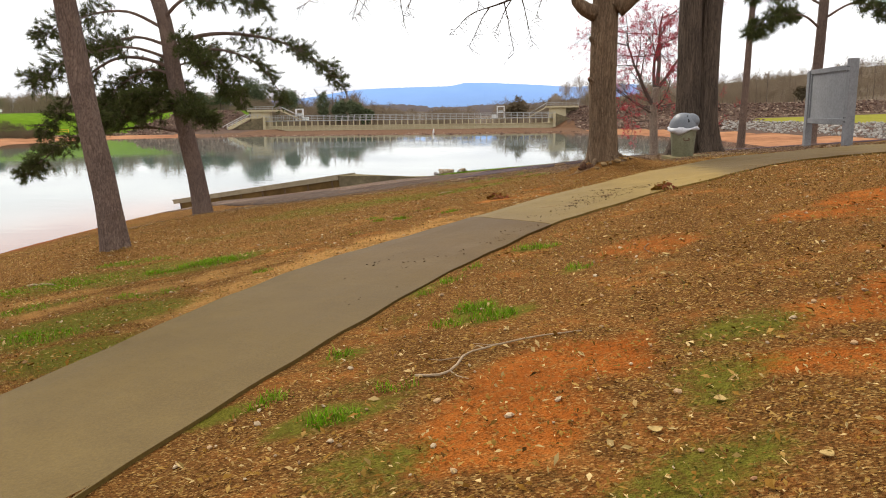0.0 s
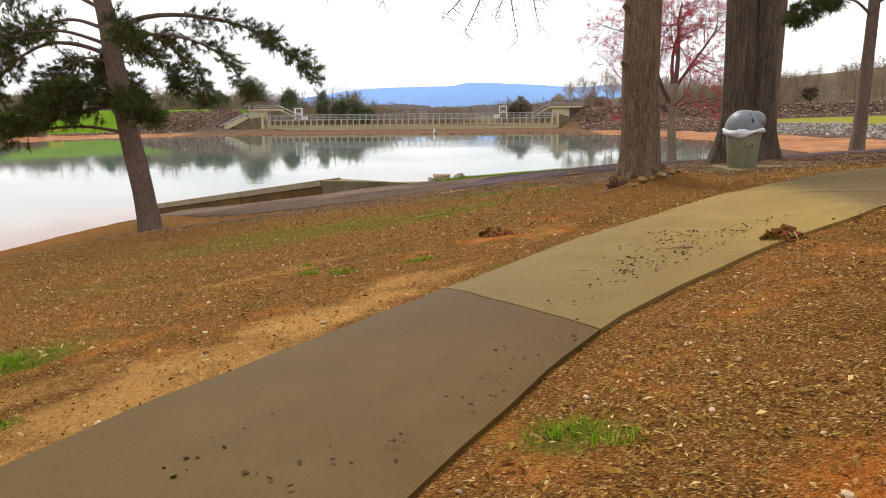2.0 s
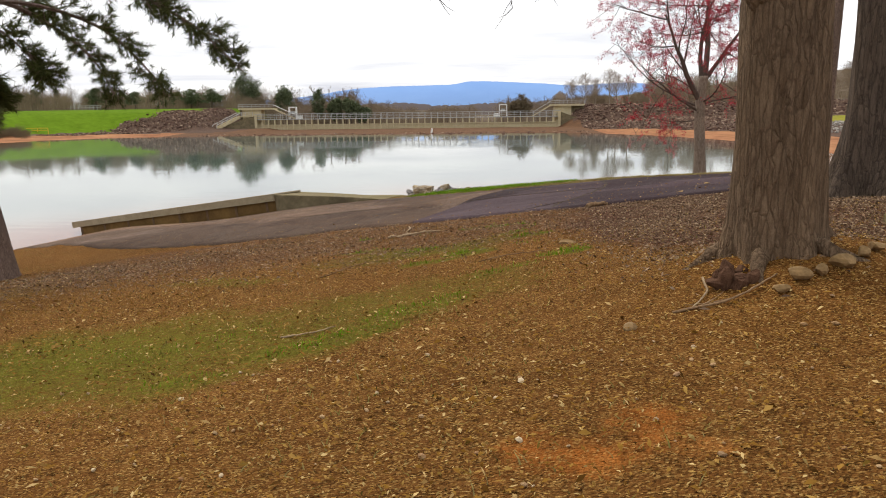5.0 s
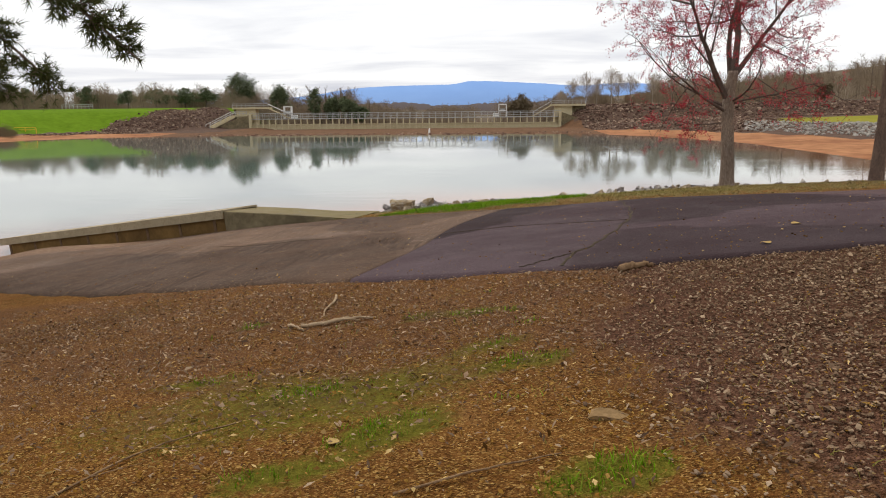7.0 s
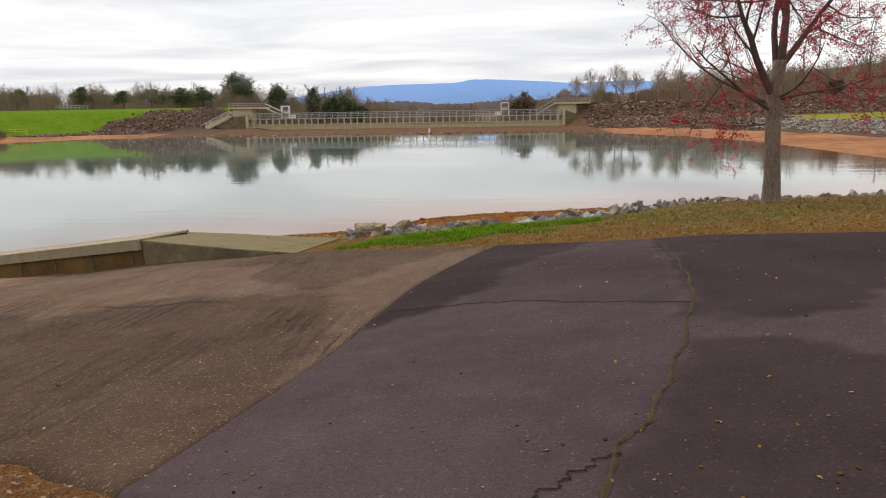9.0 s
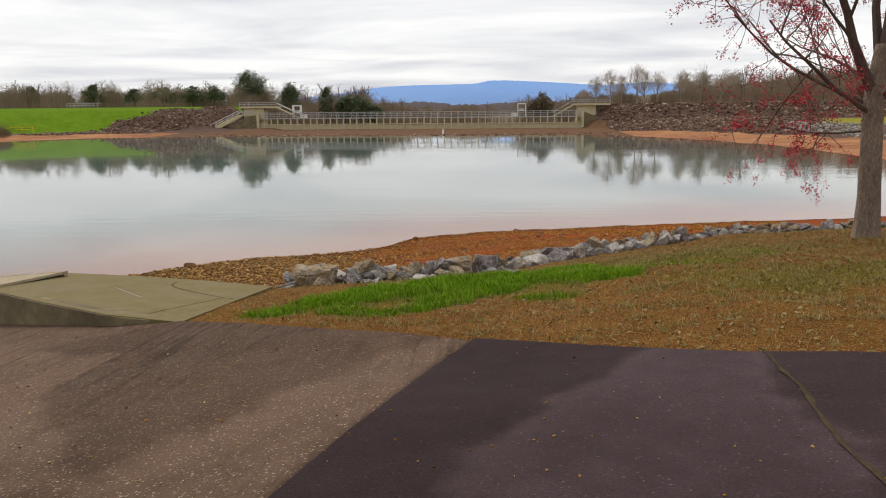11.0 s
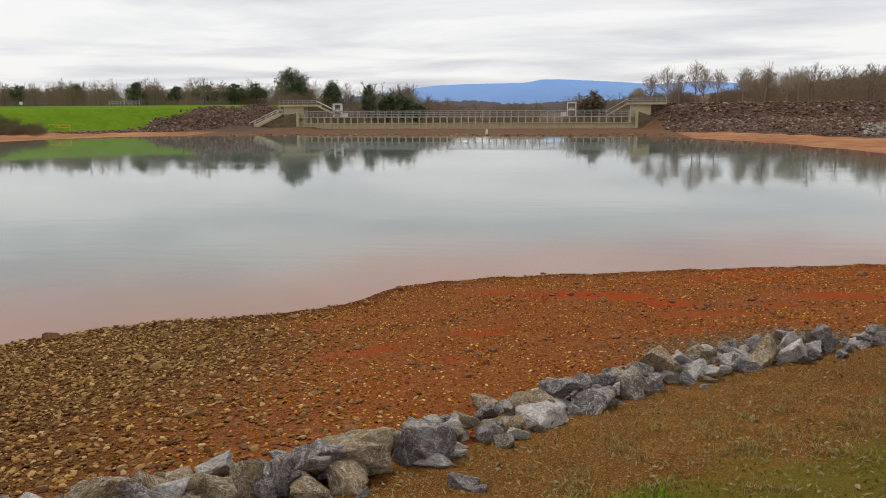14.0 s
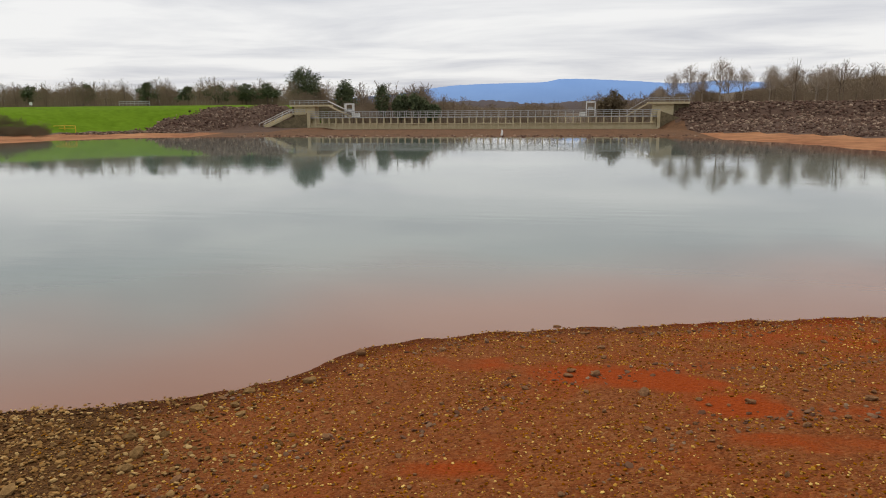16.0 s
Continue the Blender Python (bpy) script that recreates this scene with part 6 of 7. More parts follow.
    # pines along the lot
    for x, y, r, lean, lab in [(14.2, 32.4, 0.19, 0.030, "slim dark pine at the edge of the asphalt lot"), (14.45, 25.2, 0.225, 0.030, "dark pine beside the lot with sparse low limbs"), (15.6, 19.6, 0.25, 0.02, "dark pine behind the grey notice board")]:
        limbs = []
        if y < 30:
            limbs = [([(0.15, 0, 4.4), (-0.8, -0.5, 4.9), (-1.9, -0.8, 4.8), (-2.8, -1.0, 4.2)], 0.05, 1.8, 0.35, 0.8),
                     ([(0.15, 0, 4.8), (1.0, -0.5, 5.3), (2.0, -0.8, 5.0), (2.8, -1, 4.5)], 0.05, 1.8, 0.35, 0.8),
                     ([(0.15, 0, 5.3), (-1.0, 0.3, 5.9), (-2.4, 0.4, 5.7)], 0.05, 1.6, 0.35, 0.8)]
        else:
            limbs = [([(0.4, 0, 6.0), (1.0, -0.6, 6.6), (1.8, -1.0, 6.4)], 0.04, 0.9, 0.4, 0.7)]
        pine(x, y, [(0, 0, 0), (lean * 1.5, 0, 1.5), (lean * 4, 0, 4), (lean * 7, 0, 7), (lean * 10, 0, 10.5)], r, limbs, lab, crown_r=2.6, crown_n=10, group="pines by the lot", L=0.24)

    # broad tree with a stub and a heavy limb
    x, y = 4.14, 9.62
    oak = empty("oak_tree", x, y, G(x, y))
    trunk_mesh("trunk", oak, [(0, 0, -0.2), (-0.02, 0, 0.5), (-0.04, 0, 1.4), (-0.02, 0, 2.6), (0.02, 0, 3.2), (0.1, 0, 4.2), (0.15, 0, 6.0)], 0.265, BARK_OAK, 28, 0.42, 0.24, 0.04, 0.78, 6)
    s = Soup(); s.tube(curve([(0.15, -0.05, 2.72), (0.45, -0.1, 2.95), (0.85, -0.1, 3.25), (1.3, 0, 3.9), (1.6, 0, 5.0)], 12), [0.20 - 0.008 * i for i in range(13)], 12, wob=0.05); s.make("limb", BARK_OAK, oak, smooth_it=True)
    s = Soup(); s.tube(curve([(-0.2, -0.05, 2.62), (-0.42, -0.1, 2.72), (-0.55, -0.1, 2.85), (-0.75, -0.1, 3.3), (-1.2, 0, 4.3)], 10), [0.15 - 0.009 * i for i in range(11)], 10, wob=0.06); s.make("limb", BARK_OAK, oak, smooth_it=True)
    for h, a in ((1.42, 0.0), (2.15, 0.2)):
        s = Soup(); s.tube([(-0.17, -0.10, h - 0.05), (-0.27, -0.13, h + 0.02), (-0.32, -0.14, h + 0.05)], [0.09, 0.055, 0.03], 9, wob=0.25); s.make("branch_stub", BARK_OAK, oak, "broken branch stub")
    for i in range(5):
        a = 1.25 * i + 0.3
        q = [(0.26 * math.cos(a), 0.26 * math.sin(a)), (0.42 * math.cos(a + 0.1), 0.42 * math.sin(a + 0.1)), (0.60 * math.cos(a + 0.25), 0.60 * math.sin(a + 0.25))]
        base = G(x, y)
        s = Soup(); s.tube(curve([(u, w, G(x + u, y + w) - base + dz) for (u, w), dz in zip(q, (0.05, 0.0, -0.03))], 6), [0.05, 0.05, 0.045, 0.035, 0.028, 0.02, 0.012], 9, wob=0.25)
        s.make("root", BARK_OAK, oak, smooth_it=True)
    tagged(oak, "broad old tree with ridged brown bark and broken stubs", "tree")

    # twin-stemmed dark tree behind the litter bin
    x, y = 7.0, 14.0
    twin = empty("twin_tree", x, y, G(x, y))
    trunk_mesh("trunk", twin, [(-0.22, 0, -0.2), (-0.2, 0, 0.6), (-0.18, 0, 2), (-0.22, 0, 4.5), (-0.3, 0, 8)], 0.315, BARK_DARK, 26, 1.25, 0.45, 0.05, 0.75, 5)
    trunk_mesh("trunk", twin, [(0.27, 0.05, -0.2), (0.25, 0.05, 0.6), (0.26, 0.05, 2), (0.34, 0.05, 4.5), (0.5, 0.05, 8)], 0.295, BARK_DARK, 24, 1.2, 0.42, 0.06, 0.75, 4)
    wood = Soup()
    # high limb whose bare twigs hang out over the path
    for pts, spots in (([(-0.3, 0, 5.4), (-1.8, 2.4, 5.3), (-3.2, 4.4, 4.9), (-4.4, 5.6, 4.5), (-5.4, 6.4, 4.3)], [(0.55, -0.4, -1.2), (0.68, 0.35, -1.5), (0.75, -0.5, -1.1), (0.82, 0.3, -1.55), (0.9, -0.6, -1.2), (1.0, -0.8, -0.7)]),
                       ([(-0.3, 0, 5.8), (-2.6, 0.5, 5.7), (-5.2, 1.0, 5.2), (-7.2, 1.3, 4.7), (-9.0, 1.2, 4.3)], [(0.5, -0.3, -1.1), (0.6, 0.4, -1.3), (0.7, -0.5, -1.2), (0.78, 0.2, -1.3), (0.85, -0.6, -1.0), (0.92, -0.3, -0.9), (1.0, -0.9, -0.5)])):
        main = curve(pts, 18)
        wood.tube(main, [0.09 - 0.0042 * i for i in range(19)], 6)
        for t, dx, dz in spots:
            p = main[min(int(t * 18), 18)]
            line = curve([p, p + Vector((dx * 0.4, rng.uniform(-0.2, 0.2), dz * 0.3)), p + Vector((dx * 0.8, rng.uniform(-0.2, 0.2), dz * 0.7)), p + Vector((dx * 1.1, 0, dz))], 10)
            wood.tube(line, [0.022 - 0.0017 * k for k in range(11)], 5)
            for k in range(3, 11):
                for _ in range(2):
                    q = line[k] + Vector((rng.uniform(-0.35, 0.35), rng.uniform(-0.2, 0.2), rng.uniform(-0.4, 0.05)))
                    wood.tube([line[k], line[k].lerp(q, 0.5) + unit() * 0.03, q], [0.008, 0.006, 0.003], 3, False)
    wood.make("limb", BARK_DARK, twin, "high limb with bare hanging twigs")
    tagged(twin, "huge dark twin-stemmed tree with furrowed bark", "tree")


def build_maple():
    x, y = 10.75, 35.4
    root = empty("maple_tree", x, y, G(x, y))
    trunk_mesh("trunk", root, [(0, 0, -0.2), (-0.03, 0, 0.8), (-0.08, 0, 2.0), (-0.1, 0, 3.0), (0.0, 0, 3.9)], 0.235, BARK_MAPLE, 18, 0.5, 0.3, 0.04, 0.72, 5)
    wood, buds, old = Soup(), Soup(), Soup()

    def bud_cluster(p, n, size):
        for _ in range(n):
            q = p + unit() * rng.uniform(0.02, 0.16)
            a, b = unit() * size * rng.uniform(0.6, 1.3), unit() * size * rng.uniform(0.6, 1.2)
            buds.tri(q, q + a, q + b)

    def grow(p, d, ln, r, level):
        n = 6
        pts, v = [p], d.normalized()
        for i in range(n):
            v = (v + unit() * 0.16 + Vector((0, 0, 0.05 if level < 2 else 0.0))).normalized()
            pts.append(pts[-1] + v * (ln / n))
        wood.tube(pts, [max(r * (1 - 0.72 * i / n) * (0.72 if level else 1), 0.0022) for i in range(n + 1)], 6 if level < 2 else 3, level < 1)
        if level >= 3:
            for i in range(3, n + 1):
                if rng.random() < 0.55 + 0.1 * (i - 3):
                    bud_cluster(pts[i], 12 + 3 * (i - 3), 0.044)
            return
        kids = (6, 6, 6)[level]
        for k in range(kids):
            t = 0.3 + 0.7 * (k + rng.random() * 0.6) / kids
            i = min(int(t * n), n - 1)
            s = (unit() + v * 0.55 + Vector((0, 0, 0.25 if level == 0 else 0.02))).normalized()
            grow(pts[i].lerp(pts[i + 1], t * n - i), s, ln * rng.uniform(0.42, 0.66), r * 0.42, level + 1)

    for base, d, ln, r in [((-0.1, 0, 2.9), (-0.55, -0.2, 1.0), 3.8, 0.12), ((0.0, 0, 3.7), (0.12, 0.1, 1.0), 4.2, 0.13), ((-0.05, 0, 3.4), (-0.2, 0.35, 1.0), 3.8, 0.11), ((-0.05, 0, 3.6), (0.55, -0.1, 0.9), 3.4, 0.10),
                           ((-0.1, 0, 2.5), (-1.0, -0.3, 0.45), 3.4, 0.075), ((-0.1, 0, 2.7), (-1.0, 0.3, 0.42), 3.4, 0.07), ((-0.05, 0, 2.8), (1.0, -0.2, 0.25), 2.9, 0.06), ((-0.1, 0.1, 2.2), (-1.0, 0.35, -0.12), 1.7, 0.04),
                           ((0, -0.1, 2.9), (0.2, -1.0, 0.4), 2.6, 0.06), ((0, 0.1, 3.0), (-0.3, 1.0, 0.45), 2.8, 0.06)]:
        grow(Vector(base), Vector(d), ln, r, 0 if r > 0.095 else 1)
    wood.make("branch", BARK_TWIG, root)
    buds.make("blossom", RED_BUD, root, "sparse crimson spring buds")
    tagged(root, "young maple with grey bark and crimson spring buds", "tree")


build_near_trees()
build_maple()


# ---- things on the grass ----
def build_bin():
    x, y = 5.93, 10.85
    z = G(x, y)
    pad = empty("bin_pad", x + 0.2, y - 0.06, z - 0.035)
    bm = bevel_box(1.05, 0.95, 0.14, 0.015)
    bmesh.ops.translate(bm, verts=bm.verts, vec=(0, 0, 0.0))
    part("slab", bm, CONC_SLAB, pad)
    tagged(pad, "small square concrete pad under a litter bin", "pad")
    root = empty("litter_bin", x, y, z + 0.026, 20)
    root.scale = (0.94, 0.94, 0.94)
    n = 40
    V, F = [], []
    prof = [(0.215, 0.0), (0.225, 0.02), (0.262, 0.50), (0.272, 0.56), (0.285, 0.58), (0.285, 0.605), (0.268, 0.61)]
    for r, h in prof:
        for k in range(n):
            a = 2 * math.pi * k / n
            rr = r + (0.004 * math.cos(n / 2 * a) if 0.02 < h < 0.55 else 0)
            V.append((rr * math.cos(a), rr * math.sin(a), h))
    for i in range(len(prof) - 1):
        for k in range(n):
            q, w = i * n + k, i * n + (k + 1) % n
            F.append((q, w, w + n, q + n))
    F.append(tuple(reversed(range(n))))
    link_mesh("body", V, F, GALV, root, "dull galvanised can body", True)
    # crumpled bag over the rim
    V, F = [], []
    for j in range(5):
        for k in range(n):
            a = 2 * math.pi * k / n
            t = j / 4
            r = 0.272 + 0.05 * math.sin(math.pi * t) + 0.012 * math.sin(9 * a + 3 * j) + 0.008 * math.sin(17 * a)
            V.append((r * math.cos(a), r * math.sin(a), 0.64 - 0.11 * t + 0.018 * math.sin(5 * a + j) - 0.05 * t * math.sin(a * 2 + 0.5)))
    for j in range(4):
        for k in range(n):
            q, w = j * n + k, j * n + (k + 1) % n
            F.append((q, w, w + n, q + n))
    ob = link_mesh("bag", V, F, BAG, root, "crumpled clear white bag round the rim", True)
    m = ob.modifiers.new("thickness", "SOLIDIFY"); m.thickness = 0.004
    # domed lid with a recessed opening
    V, F = [], []
    rows = 12
    for i in range(rows + 1):
        a = math.pi / 2 * i / rows
        r, h = 0.30 * math.cos(a) ** 0.9, 0.61 + 0.325 * math.sin(a)
        for k in range(n):
            t = 2 * math.pi * k / n
            groove = 0.86 if (abs(math.atan2(math.sin(t + 0.9), math.cos(t + 0.9))) < 0.13 and i > 3) else 1.0
            V.append((max(r, 0.001) * math.cos(t) * groove, max(r, 0.001) * math.sin(t) * groove, h - (1 - groove) * 0.08))
    for i in range(rows):
        for k in range(n):
            q, w = i * n + k, i * n + (k + 1) % n
            F.append((q, w, w + n, q + n))
    lid = link_mesh("lid", V, F, GREY_PLASTIC, root, "grey moulded dome lid", True)
    bm = bmesh.new()
    bmesh.ops.create_uvsphere(bm, u_segments=24, v_segments=14, radius=1.0)
    for v in bm.verts:
        v.co = Vector((v.co.x * 0.175 + 0.115, v.co.y * 0.165 - 0.105, max(v.co.z, -0.5) * 0.165 + 0.755))
    part("hood", bm, GREY_PLASTIC, lid, "smaller moulded lobe beside the dome", True)
    # solid near-black block painting the shade inside the flap slot
    bm = bevel_box(0.035, 0.04, 0.17, 0.012)
    for v in bm.verts:
        v.co = Matrix.Rotation(radians(-11), 3, "Z") @ (Matrix.Rotation(radians(-38), 3, "X") @ v.co) + Vector((-0.045, -0.218, 0.80))
    part("opening", bm, DARK_HOLE, lid, "dark flap opening")
    for a in (-1.9, 1.25):
        s = Soup()
        c, w = Vector((math.cos(a), math.sin(a), 0)), Vector((-math.sin(a), math.cos(a), 0))
        p = c * 0.252
        s.tube(curve([p + w * 0.05 + Vector((0, 0, 0.40)), p + c * 0.035 + w * 0.05 + Vector((0, 0, 0.36)), p + c * 0.035 - w * 0.05 + Vector((0, 0, 0.36)), p - w * 0.05 + Vector((0, 0, 0.40))], 10), [0.011] * 11, 6)
        s.make("handle", RUST, root, "rusty carrying handle")
    tagged(root, "galvanised litter bin with grey dome lid and bag", "litter bin")


def build_board():
    a, b = Vector((9.15, 12.7, 0)), Vector((9.05, 10.6, 0))
    z = min(G(a.x, a.y), G(b.x, b.y))
    root = empty("notice_board", a.x, a.y, z)
    d = (b - a)
    L = d.length
    u = d.normalized()
    M = Matrix(((u.x, u.y, 0, 0), (u.y, -u.x, 0, 0), (0, 0, 1, 0), (0, 0, 0, 1)))

    def bx(name, x0, x1, y0, y1, z0, z1, m, label=""):
        s = Soup(); s.box(x0, x1, y0, y1, z0, z1, M)
        ob = s.make(name, m, root, label)
        bv = ob.modifiers.new("edge", "BEVEL"); bv.width = 0.008; bv.segments = 2
        return ob
    bx("post", -0.075, 0.075, -0.07, 0.07, -0.4, 1.66, GREY_PAINT)
    bx("post", L - 0.085, L + 0.085, -0.08, 0.08, -0.4, 1.80, GREY_PAINT)
    bx("panel", 0.08, L - 0.09, -0.02, 0.02, 0.62, 1.60, GREY_BOARD, "plain faded grey panel")
    bx("top_rail", 0.08, L - 0.09, -0.05, 0.05, 1.58, 1.68, GREY_PAINT)
    bx("bottom_rail", 0.08, L - 0.09, -0.05, 0.05, 0.52, 0.64, GREY_PAINT)
    bx("side_rail", 0.078, 0.14, -0.045, 0.045, 0.642, 1.578, GREY_PAINT)
    for zz in (0.58, 0.66, 1.56, 1.64):
        for dx in (-0.03, 0.03):
            for sgn in (-1, 1):
                s = Soup(); s.tube([M @ Vector((L + dx, 0.081 * sgn, zz)), M @ Vector((L + dx, 0.09 * sgn, zz))], [0.011, 0.011], 8)
                s.make("bolt", DARK_HOLE, root)
    tagged(root, "blank grey painted wooden notice board on two posts", "notice board")


build_bin()
build_board()


def stick(name, pts, r0, material, label, forks=0):
    line = curve([(x, y, G(x, y) + r0 * 0.7 + h) for x, y, h in pts], 14)
    c = line[0].copy()
    root = empty(name, *c)
    s = Soup()
    s.tube([p - c + unit() * r0 * 0.4 for p in line], [r0 * (1.1 - 0.6 * i / 14) for i in range(15)], 7, wob=0.15)
    s.make("stem", material, root, smooth_it=True)
    for k in range(forks):
        i = 3 + int(k * 9 / max(forks, 1))
        e = line[i] + Vector((rng.uniform(-0.25, 0.25), rng.uniform(-0.2, 0.2), 0.02))
        e.z = G(e.x, e.y) + r0 * 0.6
        s = Soup(); s.tube([line[i] - c, line[i].lerp(e, 0.5) - c + unit() * 0.02, e - c], [r0 * 0.5, r0 * 0.4, r0 * 0.2], 5); s.make("twig", material, root)
    tagged(root, label, "stick")


stick("fallen_branch", [(1.65, -1.45, 0), (1.8, -1.49, 0.01), (1.88, -1.25, 0.02), (2.04, -1.2, 0.02), (2.21, -1.14, 0.01), (2.42, -1.13, 0)], 0.0065, PALE_STICK, "bleached fallen branch lying on red clay", 4)
stick("stick", [(1.18, -0.13, 0), (1.32, 0.5, 0.01), (1.5, 0.8, 0.01), (1.69, 1.02, 0)], 0.010, PALE_STICK, "pale thin stick lying along the path edge", 1)
stick("stick", [(-3.36, 3.47, 0), (-3.1, 3.36, 0), (-2.91, 3.25, 0)], 0.014, PALE_STICK, "short bleached stick on thin grass")
stick("stick", [(3.17, 0.95, 0), (3.1, 0.75, 0.01), (3.14, 0.59, 0)], 0.004, TWIG, "thin curved twig on bare clay")
stick("stick", [(0.95, 15.37, 0), (1.03, 15.2, 0.02), (1.16, 15.04, 0)], 0.014, PALE_STICK, "crooked pale stick on leaf litter")
stick("stick", [(1.1, 15.21, 0), (1.28, 15.17, 0.01), (1.44, 15.2, 0.02), (1.56, 15.24, 0.01), (1.72, 15.19, 0)], 0.017, PALE_STICK, "grey stick lying on leaf litter", 2)
stick("stick", [(1.12, 16.49, 0.02), (1.17, 16.1, 0.02), (1.15, 15.85, 0.01), (1.2, 15.57, 0)], 0.012, PALE_STICK, "thin pale stick near the asphalt")
stick("stick", [(2.29, 12.0, 0), (2.6, 12.1, 0.02), (2.95, 12.25, 0)], 0.006, TWIG, "dark root-like stick in the litter")
stick("stick", [(0.7, 12.2, 0), (1.0, 12.7, 0.01), (1.35, 13.0, 0)], 0.006, TWIG, "mossy stick on bare ground", 2)
stick("stick", [(3.4, 9.05, 0), (3.7, 9.0, 0.02), (4.0, 9.2, 0)], 0.008, TWIG, "grey stick near tree roots", 2)
stick("stick", [(3.66, 9.44, 0), (3.62, 9.2, 0.01), (3.5, 9.05, 0)], 0.007, PALE_STICK, "thin stick near tree roots")
stick("stick", [(1.0, 9.75, 0), (1.2, 9.72, 0.01), (1.35, 9.85, 0)], 0.007, PALE_STICK, "pale stick among grass tufts")
stick("stick", [(2.55, 3.95, 0.05), (2.68, 3.93, 0.055), (2.78, 3.9, 0.05)], 0.006, TWIG, "thin twig on the concrete path")
stick("stick", [(3.45, 4.25, 0.05), (3.35, 4.24, 0.055), (3.28, 4.28, 0.05)], 0.006, TWIG, "brown twig on the concrete path")
stick("log", [(3.84, 16.06, 0.02), (4.0, 16.12, 0.03), (4.14, 16.15, 0.02)], 0.036, TWIG, "short weathered log at the lot edge")


def leaf_heap(x, y, r, n, label, name="leaf_clump"):
    root = empty(name, x, y, G(x, y))
    for k in range(3):
        s = Soup()
        for _ in range(n // 3):
            a, q = rng.uniform(0, 6.3), r * math.sqrt(rng.random())
            p = Vector((q * math.cos(a), q * math.sin(a) * 0.6, rng.uniform(0.0, 0.09) * (1.2 - q / r)))
            u, v = unit() * 0.05, unit() * 0.035
            s.quad(p - u, p - v, p + u, p + v)
        s.make("leaves", LITTER if k else RUSSET, root)
    tagged(root, label, "leaves")


leaf_heap(2.12, 6.55, 0.16, 90, "dark curled clump of dead leaves")
leaf_heap(4.05, 4.25, 0.14, 60, "dark clod and leaves at the path edge")


def rough_lump(name, x, y, z, sx, sy, sz, material, seed, parent=None, rot=0.0):
    bm = rock_mesh(seed, 2, 1.0)
    for v in bm.verts:
        v.co = Vector((v.co.x * sx, v.co.y * sy, v.co.z * sz))
    ob = part(name, bm, material, parent)
    ob.matrix_basis = pose(x, y, z, 0, 0, rot)
    return ob


# stones and a rotted stump at the foot of the broad tree
for i, (x, y, s) in enumerate([(4.35, 9.17, 0.17), (4.5, 9.3, 0.14), (4.2, 9.12, 0.13), (4.62, 9.4, 0.12), (4.08, 9.1, 0.15), (3.95, 9.0, 0.10)]):
    ob = rough_lump("stone", x, y, G(x, y) + 0.03, s, s * 0.8, s * 0.6, simple("ochre_stone", (0.15, 0.090, 0.036), (0.30, 0.19, 0.085), 4, 0.85, 0.2, 0.4) if i == 0 else bpy.data.materials["ochre_stone"], 30 + i, rot=40 * i)
    tagged(ob, "ochre stone at the foot of a tree", "stone", "stones at the tree foot")
ROT = simple("rotten_red_wood", (0.045, 0.022, 0.014), (0.14, 0.075, 0.045), 14, 0.95, 0.05, 0.5)
stump = empty("stump", 3.8, 9.25, G(3.8, 9.25))
stump.scale = (0.75, 0.75, 0.75)
for i in range(7):
    a = 0.9 * i
    s = Soup()
    h = 0.06 + 0.08 * ((i * 37) % 5) / 4
    s.tube([(0.12 * math.cos(a), 0.10 * math.sin(a), -0.08), (0.13 * math.cos(a + 0.2), 0.11 * math.sin(a + 0.2), h * 0.6), (0.15 * math.cos(a + 0.3), 0.12 * math.sin(a + 0.3), h)], [0.06, 0.05, 0.015], 7, wob=0.2)
    s.make("stump_shard", ROT, stump)
rough_lump("stump_core", 0, 0, 0.0, 0.42, 0.34, 0.16, ROT, 77, stump)
tagged(stump, "small rotted stump with ragged edges", "stump")
for i, (x, y, s, lab) in enumerate([(3.2, 12.6, 0.3, ""), (3.16, 8.96, 0.2, "")]):
    ob = rough_lump("stone", x, y, G(x, y) + 0.0, s * 0.7, s * 0.5, s * 0.3, bpy.data.materials["ochre_stone"], 50 + i, rot=70 * i)
    tagged(ob, "smooth tan stone half sunk in the litter", "stone")


# ---- cracks in the lot ----
def crack(pts, w, material, label):
    line = curve([(x, y, 0) for x, y in pts], 90)
    s = Soup()
    prev = None
    for i, p in enumerate(line):
        t = (line[min(i + 1, 90)] - line[max(i - 1, 0)]).normalized()
        nn = Vector((-t.y, t.x, 0))
        ww = w * (0.4 + 0.9 * abs(math.sin(i * 1.9) * math.cos(i * 0.7))) * 0.5
        c = p + nn * (0.035 * math.sin(i * 0.45) * math.cos(i * 0.17) + rng.uniform(-0.010, 0.010))
        z = float(land(c.x, c.y)) + 0.0455
        q = (c - nn * ww + Vector((0, 0, z)), c + nn * ww + Vector((0, 0, z)), c + Vector((0, 0, z + 0.006)))
        if prev:
            s.quad(prev[0], q[0], q[2], prev[2])
            s.quad(prev[2], q[2], q[1], prev[1])
        prev = q
    ob = s.make("crack", material)
    return tagged(ob, label, "crack", kind="structure")


CRACK_DIRT = simple("crack_grit", (0.03, 0.022, 0.014), (0.075, 0.055, 0.03), 8, 0.95, 0.1, 0.3)
crack([(5.38, 25.4), (5.33, 24.6), (5.17, 23.2), (5.0, 22.0), (4.83, 20.9), (4.42, 19.6), (4.11, 18.6), (3.83, 17.9), (3.57, 17.4), (3.37, 16.6)], 0.045, CRACK_DIRT, "ragged grit-filled crack across the dark asphalt")
